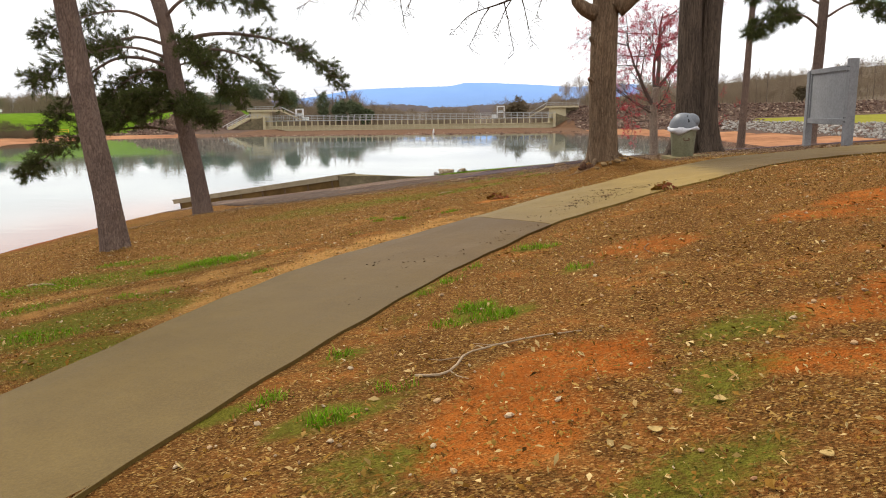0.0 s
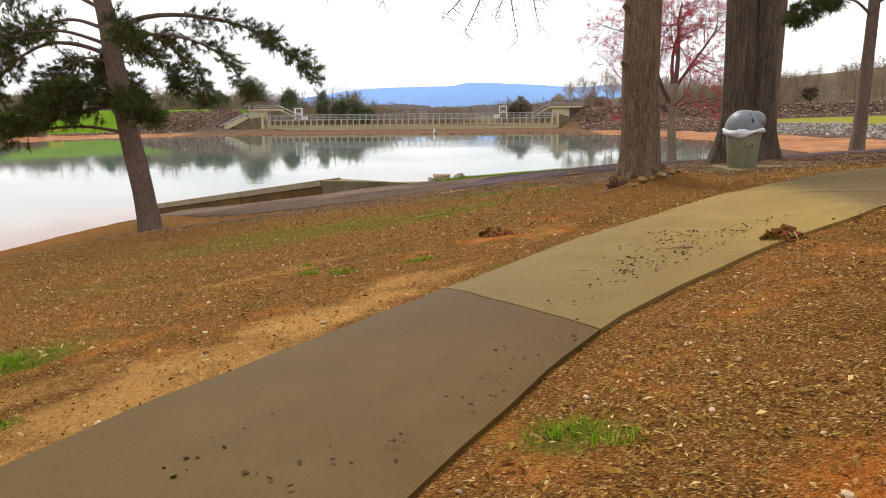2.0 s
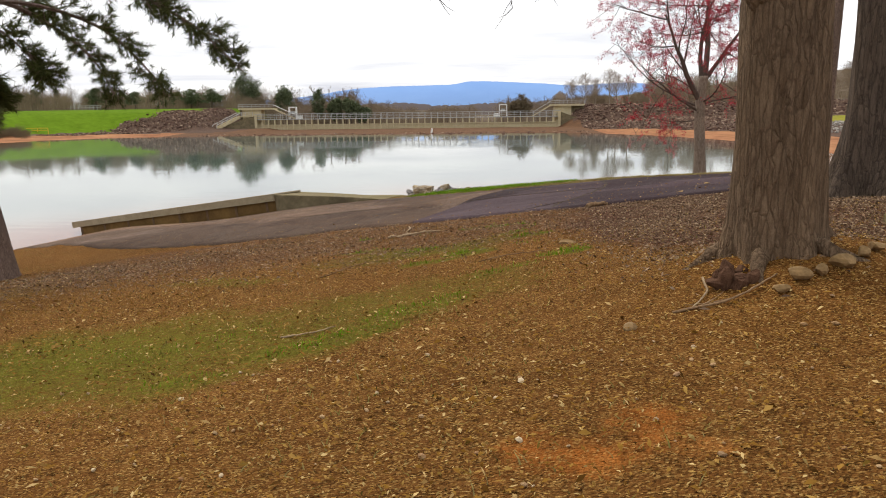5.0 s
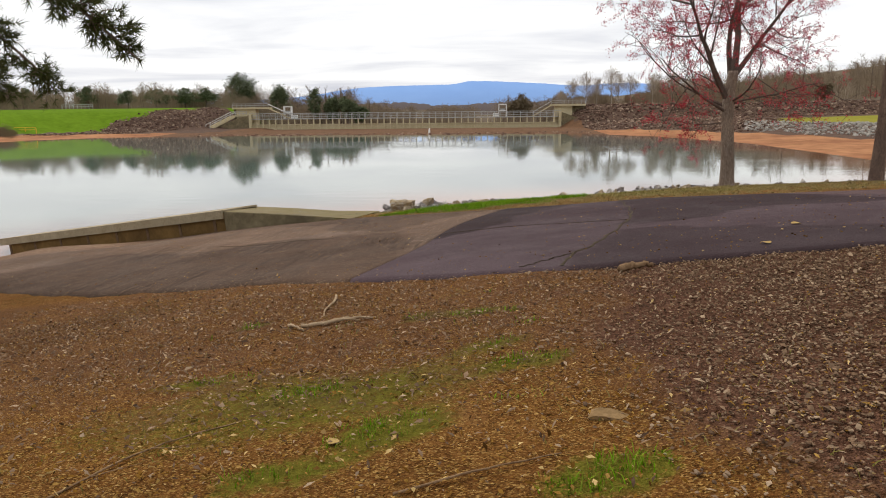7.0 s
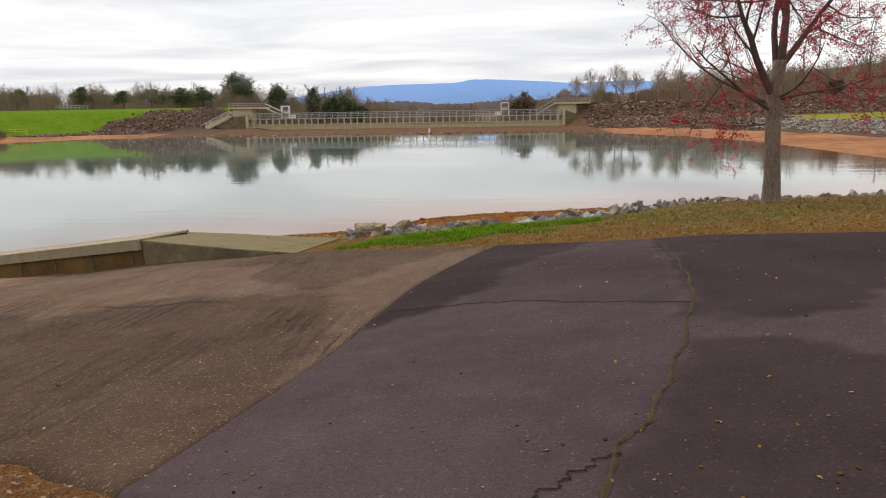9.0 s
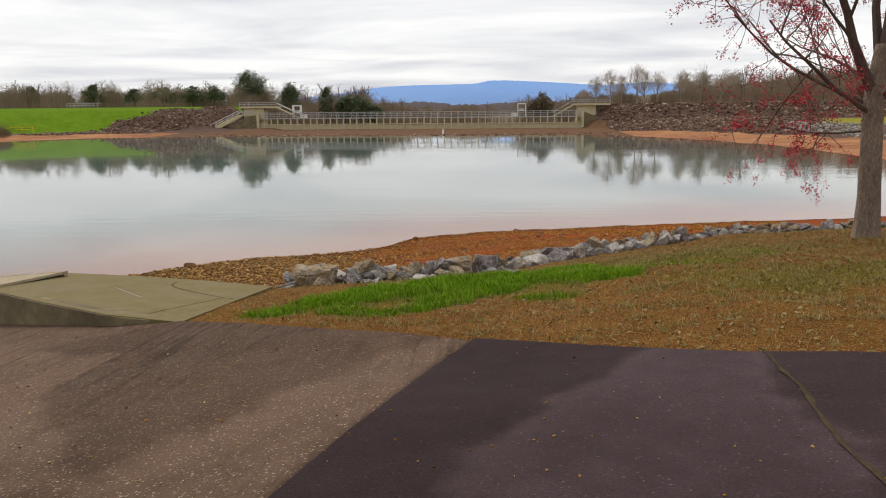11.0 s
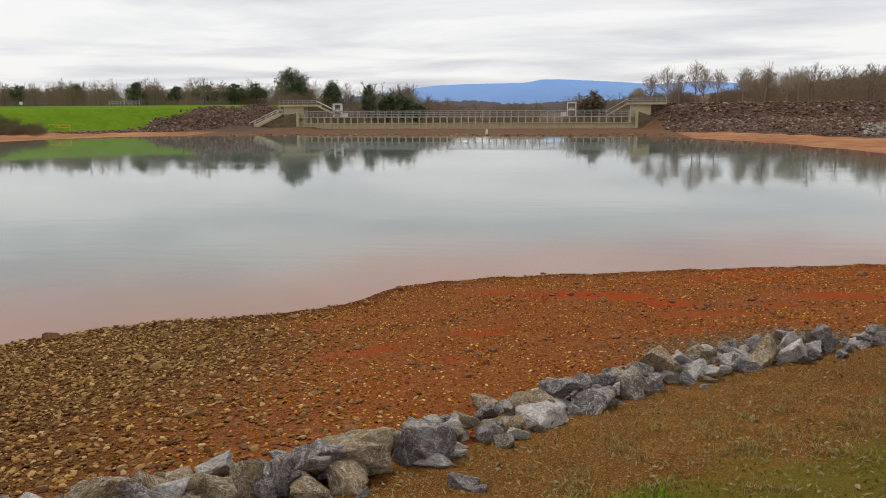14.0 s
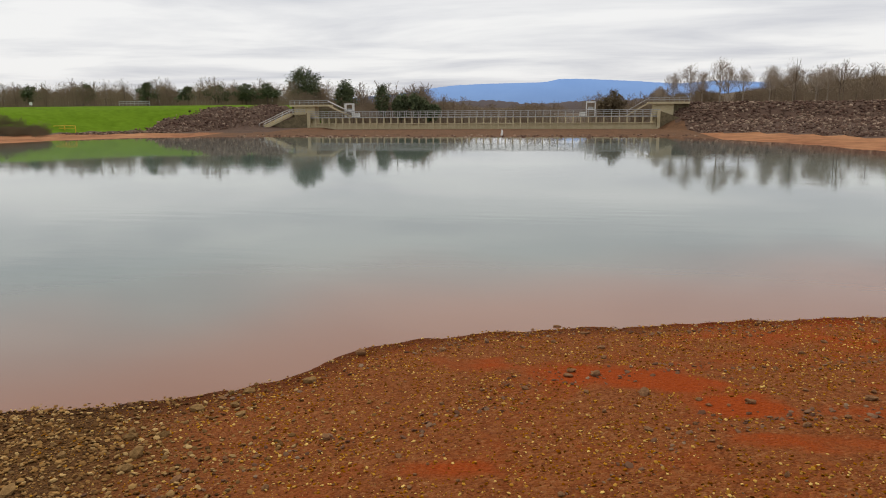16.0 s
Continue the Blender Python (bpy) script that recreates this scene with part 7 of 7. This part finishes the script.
crack([(3.57, 17.4), (3.3, 17.15), (2.95, 16.76)], 0.012, CRACK_DIRT, "thin crack across the dark asphalt")
crack([(1.9, 21.4), (2.67, 21.33), (3.2, 21.22), (4.0, 20.76), (4.7, 20.4)], 0.008, CRACK_DIRT, "thin cross crack in the asphalt")
crack([(-3.2, 24.6), (-2.0, 24.0), (-1.2, 23.9), (-0.4, 23.4)], 0.02, CRACK_DIRT, "ragged crack in the old ramp asphalt")


def broken_rock(seed):
    """A quarried block: the hull of a few scattered corners, its faces split and roughened."""
    r = random.Random(seed)
    bm = bmesh.new()
    sx, sy, sz = r.uniform(0.9, 1.35), r.uniform(0.6, 0.95), r.uniform(0.45, 0.8)
    for _ in range(r.choice((9, 10, 11, 13))):
        v = Vector((r.uniform(-1, 1), r.uniform(-1, 1), r.uniform(-1, 1)))
        v = v / max(abs(v.x), abs(v.y), abs(v.z)) * r.uniform(0.36, 0.52)
        bm.verts.new((v.x * sx, v.y * sy, v.z * sz))
    bmesh.ops.convex_hull(bm, input=bm.verts)
    bmesh.ops.delete(bm, geom=[v for v in bm.verts if not v.link_faces], context="VERTS")
    bmesh.ops.bevel(bm, geom=list(bm.edges), offset=0.022, segments=1, affect="EDGES")
    bmesh.ops.triangulate(bm, faces=bm.faces)
    for limit in (0.22, 0.13, 0.085):
        bmesh.ops.subdivide_edges(bm, edges=[e for e in bm.edges if e.calc_length() > limit], cuts=1)
        bmesh.ops.triangulate(bm, faces=bm.faces)
    shift = Vector((seed * 3.7, seed * 1.3, 0))
    tilt = Euler((r.uniform(-0.6, 0.6), r.uniform(-0.6, 0.6), 0)).to_matrix()
    for v in bm.verts:
        q = v.co + shift
        bed = tilt @ v.co
        ledge = 0.020 * (abs((bed.z * 9 + 0.8 * noise.noise(q * 2.0)) % 1.0 - 0.5) - 0.25)
        v.co += v.co.normalized() * (0.055 * noise.noise(q * 3.1) + 0.030 * noise.noise(q * 8.0) + ledge) + Vector((r.gauss(0, 1), r.gauss(0, 1), r.gauss(0, 1))) * 0.0035
    return bm


# ---- riprap along the top of the beach ----
def build_riprap():
    root = tagged(empty("riprap", 4, 35, 0), "row of broken grey limestone boulders above the beach", "riprap", kind="structure")
    r = random.Random(21)
    meshes = []
    for k in range(22):
        bm = broken_rock(100 + k)
        me = bpy.data.meshes.new("stone")
        bm.to_mesh(me)
        bm.free()
        me.materials.append(BOULDER)
        meshes.append(me)
    p = np.array(RIP, float)
    s = np.r_[0, np.cumsum(np.hypot(*np.diff(p, axis=0).T))]
    # rows from the verge to the beach: offset, smallest, largest, step, lift, chance of a gap
    for off, lo, hi, step, up, gap in ((0.0, 0.34, 0.74, 0.42, 0.0, 0.03), (0.34, 0.34, 0.70, 0.42, 0.02, 0.06), (-0.24, 0.13, 0.34, 0.34, 0.0, 0.25), (0.70, 0.24, 0.55, 0.44, 0.0, 0.2), (0.17, 0.26, 0.48, 0.42, 0.17, 0.1), (0.45, 0.14, 0.32, 0.3, 0.12, 0.2), (0.95, 0.2, 0.5, 0.5, 0.0, 0.35), (0.05, 0.12, 0.3, 0.32, 0.1, 0.2)):
        d = r.uniform(0.0, 0.3)
        while d < min(s[-1], 22 if up < 0.1 else 14):
            far = d > 11
            x, y = np.interp(d, s, p[:, 0]), np.interp(d, s, p[:, 1])
            i = min(int(np.searchsorted(s, d)), len(p) - 1)
            t = p[i] - p[i - 1]
            t /= np.linalg.norm(t)
            nn = np.array((-t[1], t[0]))
            d += step * r.uniform(0.6, 1.25) * (0.85 if far else 1.0)
            if r.random() < gap:
                continue
            q = np.array((x, y)) + nn * (off * (0.6 if far else 1.0) + r.uniform(-0.13, 0.13))
            size = (lo + (hi - lo) * r.random() ** 1.3) * (0.72 if far else 1.25 if d < 4.6 else 1.05)
            ob = new("stone", meshes[r.randrange(22)])
            ob.parent = root
            m = pose(q[0], q[1], G(q[0], q[1]) + 0.10 * size + up, r.uniform(-35, 35), r.uniform(-35, 35), r.uniform(0, 360)) @ Matrix.Diagonal((size, size * r.uniform(0.8, 1.1), size * r.uniform(0.8, 1.15), 1))
            ob.matrix_basis = root.matrix_world.inverted() @ m
    # slabs lying loose on the soil before the row
    for x, y, z_, size in ((1.75, 32.15, 0.03, 0.42), (2.55, 32.85, 0.02, 0.26), (3.3, 33.75, 0.02, 0.30), (3.42, 33.62, 0.02, 0.22), (0.9, 31.7, 0.02, 0.3), (2.1, 32.5, 0.0, 0.2), (5.9, 37.0, 0.0, 0.25)):
        ob = new("stone", meshes[r.randrange(22)])
        ob.parent = root
        ob.matrix_basis = root.matrix_world.inverted() @ (pose(x, y, G(x, y) + z_, r.uniform(-12, 12), r.uniform(-12, 12), r.uniform(0, 360)) @ Matrix.Diagonal((size, size, size * 0.6, 1)))


build_riprap()


# ---- loose stones on the beach ----
def build_beach_stones():
    r = random.Random(33)
    meshes = []
    for k in range(8):
        bm = rock_mesh(200 + k, 1, 0.5, 4)
        me = bpy.data.meshes.new("stone")
        bm.to_mesh(me)
        bm.free()
        me.materials.append(BEACH_STONE)
        meshes.append(me)
    khaki = []
    for me in meshes:
        c = me.copy()
        c.materials[0] = KHAKI_STONE
        khaki.append(c)
    n = 0
    while n < 300:
        x, y = r.uniform(-8.5, 12), r.uniform(33, 52)
        d = float(shore_at(x, y))
        if d < -0.1 or y < float(rip_y(x)) + 0.9:
            continue
        near_edge = r.random() < 0.45
        if near_edge and d > 0.45:
            continue
        west = x + r.uniform(-1.2, 1.2) < -0.8
        size = (0.08 + 0.17 * r.random() ** 1.6) * (1.3 if west else 0.9)
        ob = new("stone", (khaki if west and not near_edge else meshes)[r.randrange(8)])
        ob.parent = ground
        ob.matrix_basis = pose(x, y, G(x, y) + 0.12 * size, r.uniform(-15, 15), r.uniform(-15, 15), r.uniform(0, 360)) @ Matrix.Diagonal((size, size * r.uniform(0.6, 1.0), size * r.uniform(0.7, 1.3), 1))
        n += 1
    g = np.random.default_rng(33)

    def strew(count, keep_at):
        """Plan points on the beach, thinned by keep_at(x, y)."""
        out_x, out_y = np.empty(0), np.empty(0)
        while len(out_x) < count:
            x, y = g.uniform(-10, 15, 60000), g.uniform(31.8, 53.5, 60000)
            # denser where the walk ends
            ok = (shore_at(x, y) > -0.12) & (y > rip_y(x) + 0.3) & (g.random(60000) < keep_at(x, y))
            out_x, out_y = np.r_[out_x, x[ok]], np.r_[out_y, y[ok]]
        return out_x[:count], out_y[:count]

    west_of = lambda x, y: smooth(2.0, -3.6, x + 0.19 * (y - 38) + 0.8 * wave(x, y, 0.9, 2.0))
    bare = lambda x, y: np.clip(1 - 1.25 * patches(x, y, BARE), 0, 1)
    x, y = strew(23000, lambda x, y: west_of(x, y) * (0.45 + 0.55 * smooth(47, 41, y)))
    s = 0.024 + 0.095 * g.random(len(x)) ** 2.0
    rock_field("khaki_shingle", list(zip(x, y, ground_at(x, y) + 0.15 * s, s)), KHAKI, "tan and grey flat shingle on the beach", 1, 0.42)
    x, y = strew(54000, lambda x, y: (1 - 0.8 * west_of(x, y)) * bare(x, y) * (0.4 + 0.6 * np.clip(0.5 + 0.6 * wave(x, y, 1.7, 4.0), 0, 1)))
    s = 0.012 + 0.050 * g.random(len(x)) ** 3.0
    rock_field("beach_pebbles", list(zip(x, y, ground_at(x, y) + 0.15 * s, s)), PEBBLE, "brown and gold grit strewn over the clay beach", 1, 0.45)
    # gritty drift lines of flat dark stones, roughly along the shore
    x, y = strew(1500, lambda x, y: smooth(0.55, 0.9, np.sin(1.9 * shore_at(x, y) + 0.8 * wave(x, y, 0.8, 1.0))) * (1 - west_of(x, y)))
    s = 0.04 + 0.09 * g.random(len(x)) ** 2.0
    rock_field("flat_stones", list(zip(x, y, ground_at(x, y) + 0.10 * s, s)), SLATE, "flat brown stones in drift lines on the clay", 1, 0.34)
    x, y = g.normal(6.9, 1.0, 5000), g.normal(39.6, 0.45, 5000)
    ok = y > rip_y(x) + 0.5
    x, y = x[ok][:3000], y[ok][:3000]
    s = g.uniform(0.02, 0.05, len(x))
    rock_field("gravel_patch", list(zip(x, y, ground_at(x, y) + 0.15 * s, s)), GRAVEL, "grey gravel below the boulder row", 1, 0.5)
    for x, y, s in ((-7.0, 42.0, 0.5), (-0.35, 47.5, 0.3), (5.05, 44.8, 0.3), (4.35, 46.0, 0.22), (12.6, 50.2, 0.45), (-4.6, 35.6, 0.5)):
        ob = rough_lump("boulder", x, y, G(x, y) + 0.1 * s, s, s * 0.75, s * 0.6, BEACH_STONE, int(x * 10) + 500, rot=x * 50)
        tagged(ob, "rounded brown boulder on the clay beach", "boulder", "beach boulders")


build_beach_stones()


# ---- litter, grass and grit ----
def on_hard(x, y):
    """Whether plan points lie on the footpath or the asphalt."""
    k = np.full(x.shape, 1e9)
    for i in range(0, len(PC), 5):
        k = np.minimum(k, np.hypot(x - PC[i, 0], y - PC[i, 1]))
    near_line, far_line = sorted(RAMP_NEAR + LOT_NEAR[1:]), sorted(RAMP_FAR + LOT_FAR[1:])
    near_edge = np.interp(x, [q[0] for q in near_line], [q[1] for q in near_line])
    far_edge = np.interp(x, [q[0] for q in far_line], [q[1] for q in far_line])
    return (k < 0.9), (y > near_edge) & (y < far_edge)


def flakes(name, x, y, size, material, label, category, tilt=0.28):
    """Many small chips lying on the ground, one mesh."""
    g = np.random.default_rng(len(x))
    n = len(x)
    z = ground_at(x, y) + 0.006 + g.random(n) * 0.02
    a = g.random(n) * 2 * np.pi
    L, W = size * (0.7 + 1.1 * g.random(n)), size * (0.28 + 0.45 * g.random(n) ** 1.3)
    ca, sa = np.cos(a), np.sin(a)
    ex = np.stack([ca, sa, g.normal(0, tilt, n)], -1) * (L / 2)[:, None]
    ey = np.stack([-sa, ca, g.normal(0, tilt, n)], -1) * (W / 2)[:, None]
    c = np.stack([x, y, z], -1)
    up = np.zeros((n, 3)); up[:, 2] = W * 0.35
    V = np.stack([c - ex, c - ey + up * 0.2, c + ex, c + ey + up], 1).reshape(-1, 3)
    i = np.arange(n)[:, None] * 4
    F = np.concatenate([i + [0, 1, 3], i + [1, 2, 3]])
    # each chip is one island of two triangles
    ob = link_mesh(name, V.tolist(), F.tolist(), material)
    return tagged(ob, label, category, kind="stuff")


def blades(name, x, y, h, material, label, w=0.008, droop=1.0):
    g = np.random.default_rng(len(x) + 7)
    n = len(x)
    z = ground_at(x, y) - 0.01
    a = g.random(n) * 2 * np.pi
    side = np.stack([np.cos(a), np.sin(a), 0 * a], -1) * (w * (0.6 + 0.8 * g.random(n)))[:, None]
    b = a + g.normal(np.pi / 2, 0.6, n)
    lean = (0.25 + 0.7 * g.random(n)) * h * droop
    bend = np.stack([np.cos(b) * lean, np.sin(b) * lean, h * (0.75 + 0.4 * g.random(n))], -1)
    c = np.stack([x, y, z], -1)
    mid = c + bend * np.array([0.35, 0.35, 0.62])
    V = np.stack([c - side, c + side, mid + side * 0.7, mid - side * 0.7, c + bend], 1).reshape(-1, 3)
    i = np.arange(n)[:, None] * 5
    q = np.concatenate([i + [0, 1, 2], i + [0, 2, 3], i + [3, 2, 4]])
    ob = link_mesh(name, V.tolist(), q.tolist(), material)
    return tagged(ob, label, "grass", kind="stuff")


def build_scatter():
    g = np.random.default_rng(5)

    def spread(n, x0, x1, y0, y1):
        x, y = g.uniform(x0, x1, n), g.uniform(y0, y1, n)
        path_, lot = on_hard(x, y)
        return x, y, path_, lot

    # fallen leaves and wood chips over the slope
    x, y, p, l = spread(150000, -11, 10, -4.5, 19)
    keep = ~p & ~l & (g.random(len(x)) < 0.35 + 0.65 * np.clip(0.5 + 0.5 * wave(x, y, 1.3, 7.0), 0, 1)) & (g.random(len(x)) > 0.5 * np.clip(patches(x, y, TANS) + 0.7 * patches(x, y, CLAYS), 0, 1))
    x, y = x[keep], y[keep]
    grey_side = np.maximum(smooth(2.9, 4.3, x) * smooth(8.5, 10.5, y), 0.85 * smooth(11.5, 14.5, y)) > g.random(len(x))
    flakes("leaf_litter", x[~grey_side], y[~grey_side], 0.016 + 0.020 * g.random((~grey_side).sum()), LITTER, "brown leaf and wood-chip litter on the slope", "litter")
    flakes("bark_mulch", x[grey_side], y[grey_side], 0.024 + 0.018 * g.random(grey_side.sum()), MULCH, "grey-brown bark mulch under the trees", "litter")
    x, y, p, l = spread(230000, -4.5, 7.5, -3.5, 17.5)
    keep = ~p & ~l & (g.random(len(x)) < 0.45 + 0.55 * np.clip(0.5 + 0.5 * wave(x, y, 2.3, 3.0), 0, 1))
    x, y = x[keep], y[keep]
    grey_side = 0.85 * smooth(11.5, 14.5, y) > g.random(len(x))
    flakes("wood_crumbs", x[~grey_side], y[~grey_side], 0.008 + 0.014 * g.random((~grey_side).sum()), LITTER, "fine wood crumbs and leaf scraps", "litter")
    flakes("wood_crumbs", x[grey_side], y[grey_side], 0.009 + 0.016 * g.random(grey_side.sum()), MULCH, "fine grey-brown wood crumbs by the lot", "litter", 0.45)
    x, y, p, l = spread(60000, 2.6, 7.5, 9.4, 17.2)
    keep = ~p & ~l & (g.random(len(x)) < smooth(2.8, 5.0, x + 0.4 * wave(x, y, 1.4, 3.0)) * smooth(9.4, 10.6, y))
    x, y = x[keep][:28000], y[keep][:28000]
    size = 0.010 + 0.020 * g.random(len(x)) ** 1.6
    rock_field("bark_mulch", list(zip(x, y, ground_at(x, y) + 0.012, size)), MULCH, "coarse grey-brown bark mulch", 1, 0.45)
    # litter on the far verge
    x, y, p, l = spread(26000, -1, 15, 25, 39)
    keep = ~p & ~l & (y < rip_y(x) - 0.2)
    flakes("leaf_litter", x[keep], y[keep], 0.03 + 0.02 * g.random(keep.sum()), STRAW, "dry straw and leaf bits on the verge", "litter")
    # small stones in the clay bank
    x, y, p, l = spread(2600, -4, 8, -4, 9)
    keep = ~p & ~l
    P = [(a, b, G(a, b) + 0.006, s) for a, b, s in zip(x[keep], y[keep], 0.012 + 0.032 * g.random(keep.sum()) ** 3)]
    rock_field("bank_pebbles", P, make_leafy("pale_bank_pebbles", [(0.30, 0.17, 0.075), (0.44, 0.30, 0.16), (0.24, 0.115, 0.05), (0.56, 0.44, 0.28), (0.24, 0.15, 0.08)]), "pale pebbles in the red clay bank", 1, 0.6)
    # crumbs of soil on the path and grit on the lot
    x, y, p, l = spread(130000, -2, 7, -3, 8)
    mud = np.maximum(patches(x, y, [(3.3, 4.75, 0.5, 0.35, 40, 0.9), (2.9, 4.2, 0.5, 0.3, 30, 0.6), (3.4, 4.15, 0.45, 0.3, 30, 0.7), (2.05, 1.9, 0.5, 0.22, 55, 0.45), (1.8, 1.45, 0.4, 0.14, 58, 0.5), (3.65, 4.6, 0.5, 0.25, 40, 0.8), (2.3, 2.35, 0.45, 0.2, 55, 0.6), (3.0, 3.75, 0.55, 0.2, 45, 0.8), (3.9, 4.75, 0.6, 0.2, 35, 0.85), (1.3, 0.5, 0.7, 0.12, 62, 0.3), (1.2, 1.3, 0.6, 0.5, 60, 0.3), (3.15, 4.0, 0.35, 0.16, 30, 0.9), (2.6, 3.2, 0.3, 0.2, 30, 0.4)]), 0.015)
    keep = p & (g.random(len(x)) < 0.75 * mud ** 2.0)
    P = [(a, b, G(a, b) + 0.058, s) for a, b, s in zip(x[keep], y[keep], 0.004 + 0.024 * g.random(keep.sum()) ** 3.4)]
    rock_field("soil_crumbs", P, make_leafy("dark_soil_crumbs", [(0.045, 0.027, 0.014), (0.085, 0.052, 0.027), (0.060, 0.036, 0.018)]), "dark soil crumbs scattered on the concrete", 1, 0.36)
    x, y, p, l = spread(5200, -8, 9, 16, 30)
    keep = l & (g.random(len(x)) < 0.35 + 0.6 * smooth(2.2, 0, np.abs(y - 17.5)))
    P = [(a, b, float(land(a, b)) + 0.045, s) for a, b, s in zip(x[keep][:1500], y[keep][:1500], 0.010 + 0.022 * g.random(keep.sum()) ** 2)]
    rock_field("lot_grit", P, LITTER, "grit and leaf crumbs on the asphalt", 1, 0.5)
    # grass
    near_x, near_y = g.uniform(-4.5, 4, 700000), g.uniform(-4, 7.5, 700000)
    x, y = np.r_[near_x, g.uniform(-5, 8, 900000)], np.r_[near_y, g.uniform(7.5, 35, 900000)]
    k = patches(x, y, GRASS)
    x, y, k = x[k > 0.12], y[k > 0.12], k[k > 0.12]
    p, l = on_hard(x, y)
    clump = np.clip(0.45 + 0.4 * smooth(20, 24, y) + 0.45 * wave(x, y, 7.0, 2.0) + 0.35 * wave(y, x, 17.0, 5.0), 0, 1)
    keep = ~p & ~l & (g.random(len(x)) < smooth(0.5, 1.1, rip_y(x) - y)) & (g.random(len(x)) < k * k * 2.3 * clump)
    x, y, k = x[keep], y[keep], k[keep]
    blades("grass_tufts", x, y, np.where(y > 20, 0.085, 0.042) * (0.45 + 0.7 * k) * (0.5 + g.random(len(x))), BLADE, "bright green grass tufts", np.where(y > 20, 0.0055, 0.0026))
    # low olive weeds
    x, y = g.uniform(-5, 9, 420000), np.r_[g.uniform(-4, 15, 300000), g.uniform(27, 35.5, 120000)]
    k = patches(x, y, WEEDS)
    p, l = on_hard(x, y)
    keep = ~p & ~l & (y < rip_y(x) - 0.7) & (g.random(len(x)) < 0.75 * k * np.clip(0.5 + 0.5 * wave(x, y, 3.3, 8.0), 0.05, 1))
    x, y = x[keep], y[keep]
    blades("low_weeds", x, y, 0.014 + 0.022 * g.random(len(x)) + np.where(y > 20, 0.02, 0), OLIVE, "low olive weeds and moss on the slope", np.where(y > 20, 0.006, 0.0032), 1.6)
    x, y, p, l = spread(150000, -12, 12, -4, 38)
    k = np.clip(0.25 + 0.45 * wave(x, y, 1.1, 9.0) + 0.3 * np.exp(-((x - 0.6) / 3.4) ** 2 - ((y - 10.6) / 3.2) ** 2) + 0.55 * smooth(24, 27, y), 0, 1)
    keep = ~p & ~l & (y < rip_y(x) - 0.5) & (g.random(len(x)) < 0.9 * k)
    x, y = x[keep], y[keep]
    blades("thin_grass", x, y, 0.016 + 0.03 * g.random(len(x)), DRY_THIN, "thin olive and straw grass over the slope", 0.0035, 1.8)
    # pale clumps of last year's grass on the verge
    cx, cy = g.uniform(1, 11, 300), g.uniform(26.3, 36, 300)
    x, y = np.repeat(cx, 60) + g.normal(0, 0.09, 18000), np.repeat(cy, 60) + g.normal(0, 0.06, 18000)
    p, l = on_hard(x, y)
    keep = ~p & ~l & (y < rip_y(x) - 0.8)
    blades("straw_clumps", x[keep], y[keep], 0.04 + 0.05 * g.random(keep.sum()), PALE_STRAW, "pale clumps of last year's grass", 0.004, 1.0)
    x, y, p, l = spread(16000, -2, 14, 25, 39)
    keep = ~p & ~l & (y < rip_y(x) - 0.2) & (g.random(len(x)) < 0.8)
    blades("dry_grass", x[keep], y[keep], 0.03 + 0.04 * g.random(keep.sum()), PALE_STRAW, "dry straw-coloured grass on the verge", 0.006)


build_scatter()

# pale leaves that catch the eye
for i, (x, y, s) in enumerate([(2.51, -2.3, 0.05), (2.77, -2.11, 0.05), (3.19, 0.48, 0.05), (2.91, -2.6, 0.045), (3.39, 0.85, 0.055), (3.19, 0.44, 0.04), (0.0, 1.16, 0.05), (1.94, 12.55, 0.07), (5.3, 16.6, 0.11), (6.05, 17.8, 0.13)]):
    s_ = Soup()
    n = 7
    for k in range(n):
        t0, t1 = k / n, (k + 1) / n
        w0, w1 = 0.42 * s * math.sin(math.pi * t0) ** 0.7, 0.42 * s * math.sin(math.pi * t1) ** 0.7
        z0, z1 = 0.10 * s * (t0 - 0.5) ** 2 * 4, 0.10 * s * (t1 - 0.5) ** 2 * 4
        s_.quad((s * (t0 - 0.5), -w0, z0), (s * (t1 - 0.5), -w1, z1), (s * (t1 - 0.5), w1, z1 * 1.3), (s * (t0 - 0.5), w0, z0 * 1.3))
    ob = s_.make("fallen_leaf", LEAF_PALE)
    lift = 0.05 if y > 16 else 0.012
    ob.matrix_world = pose(x, y, G(x, y) + lift, 0, 0, 70 * i)
    m = ob.modifiers.new("thickness", "SOLIDIFY"); m.thickness = 0.002
    tagged(ob, "pale tan fallen leaf lying on the ground", "leaf", "pale fallen leaves")
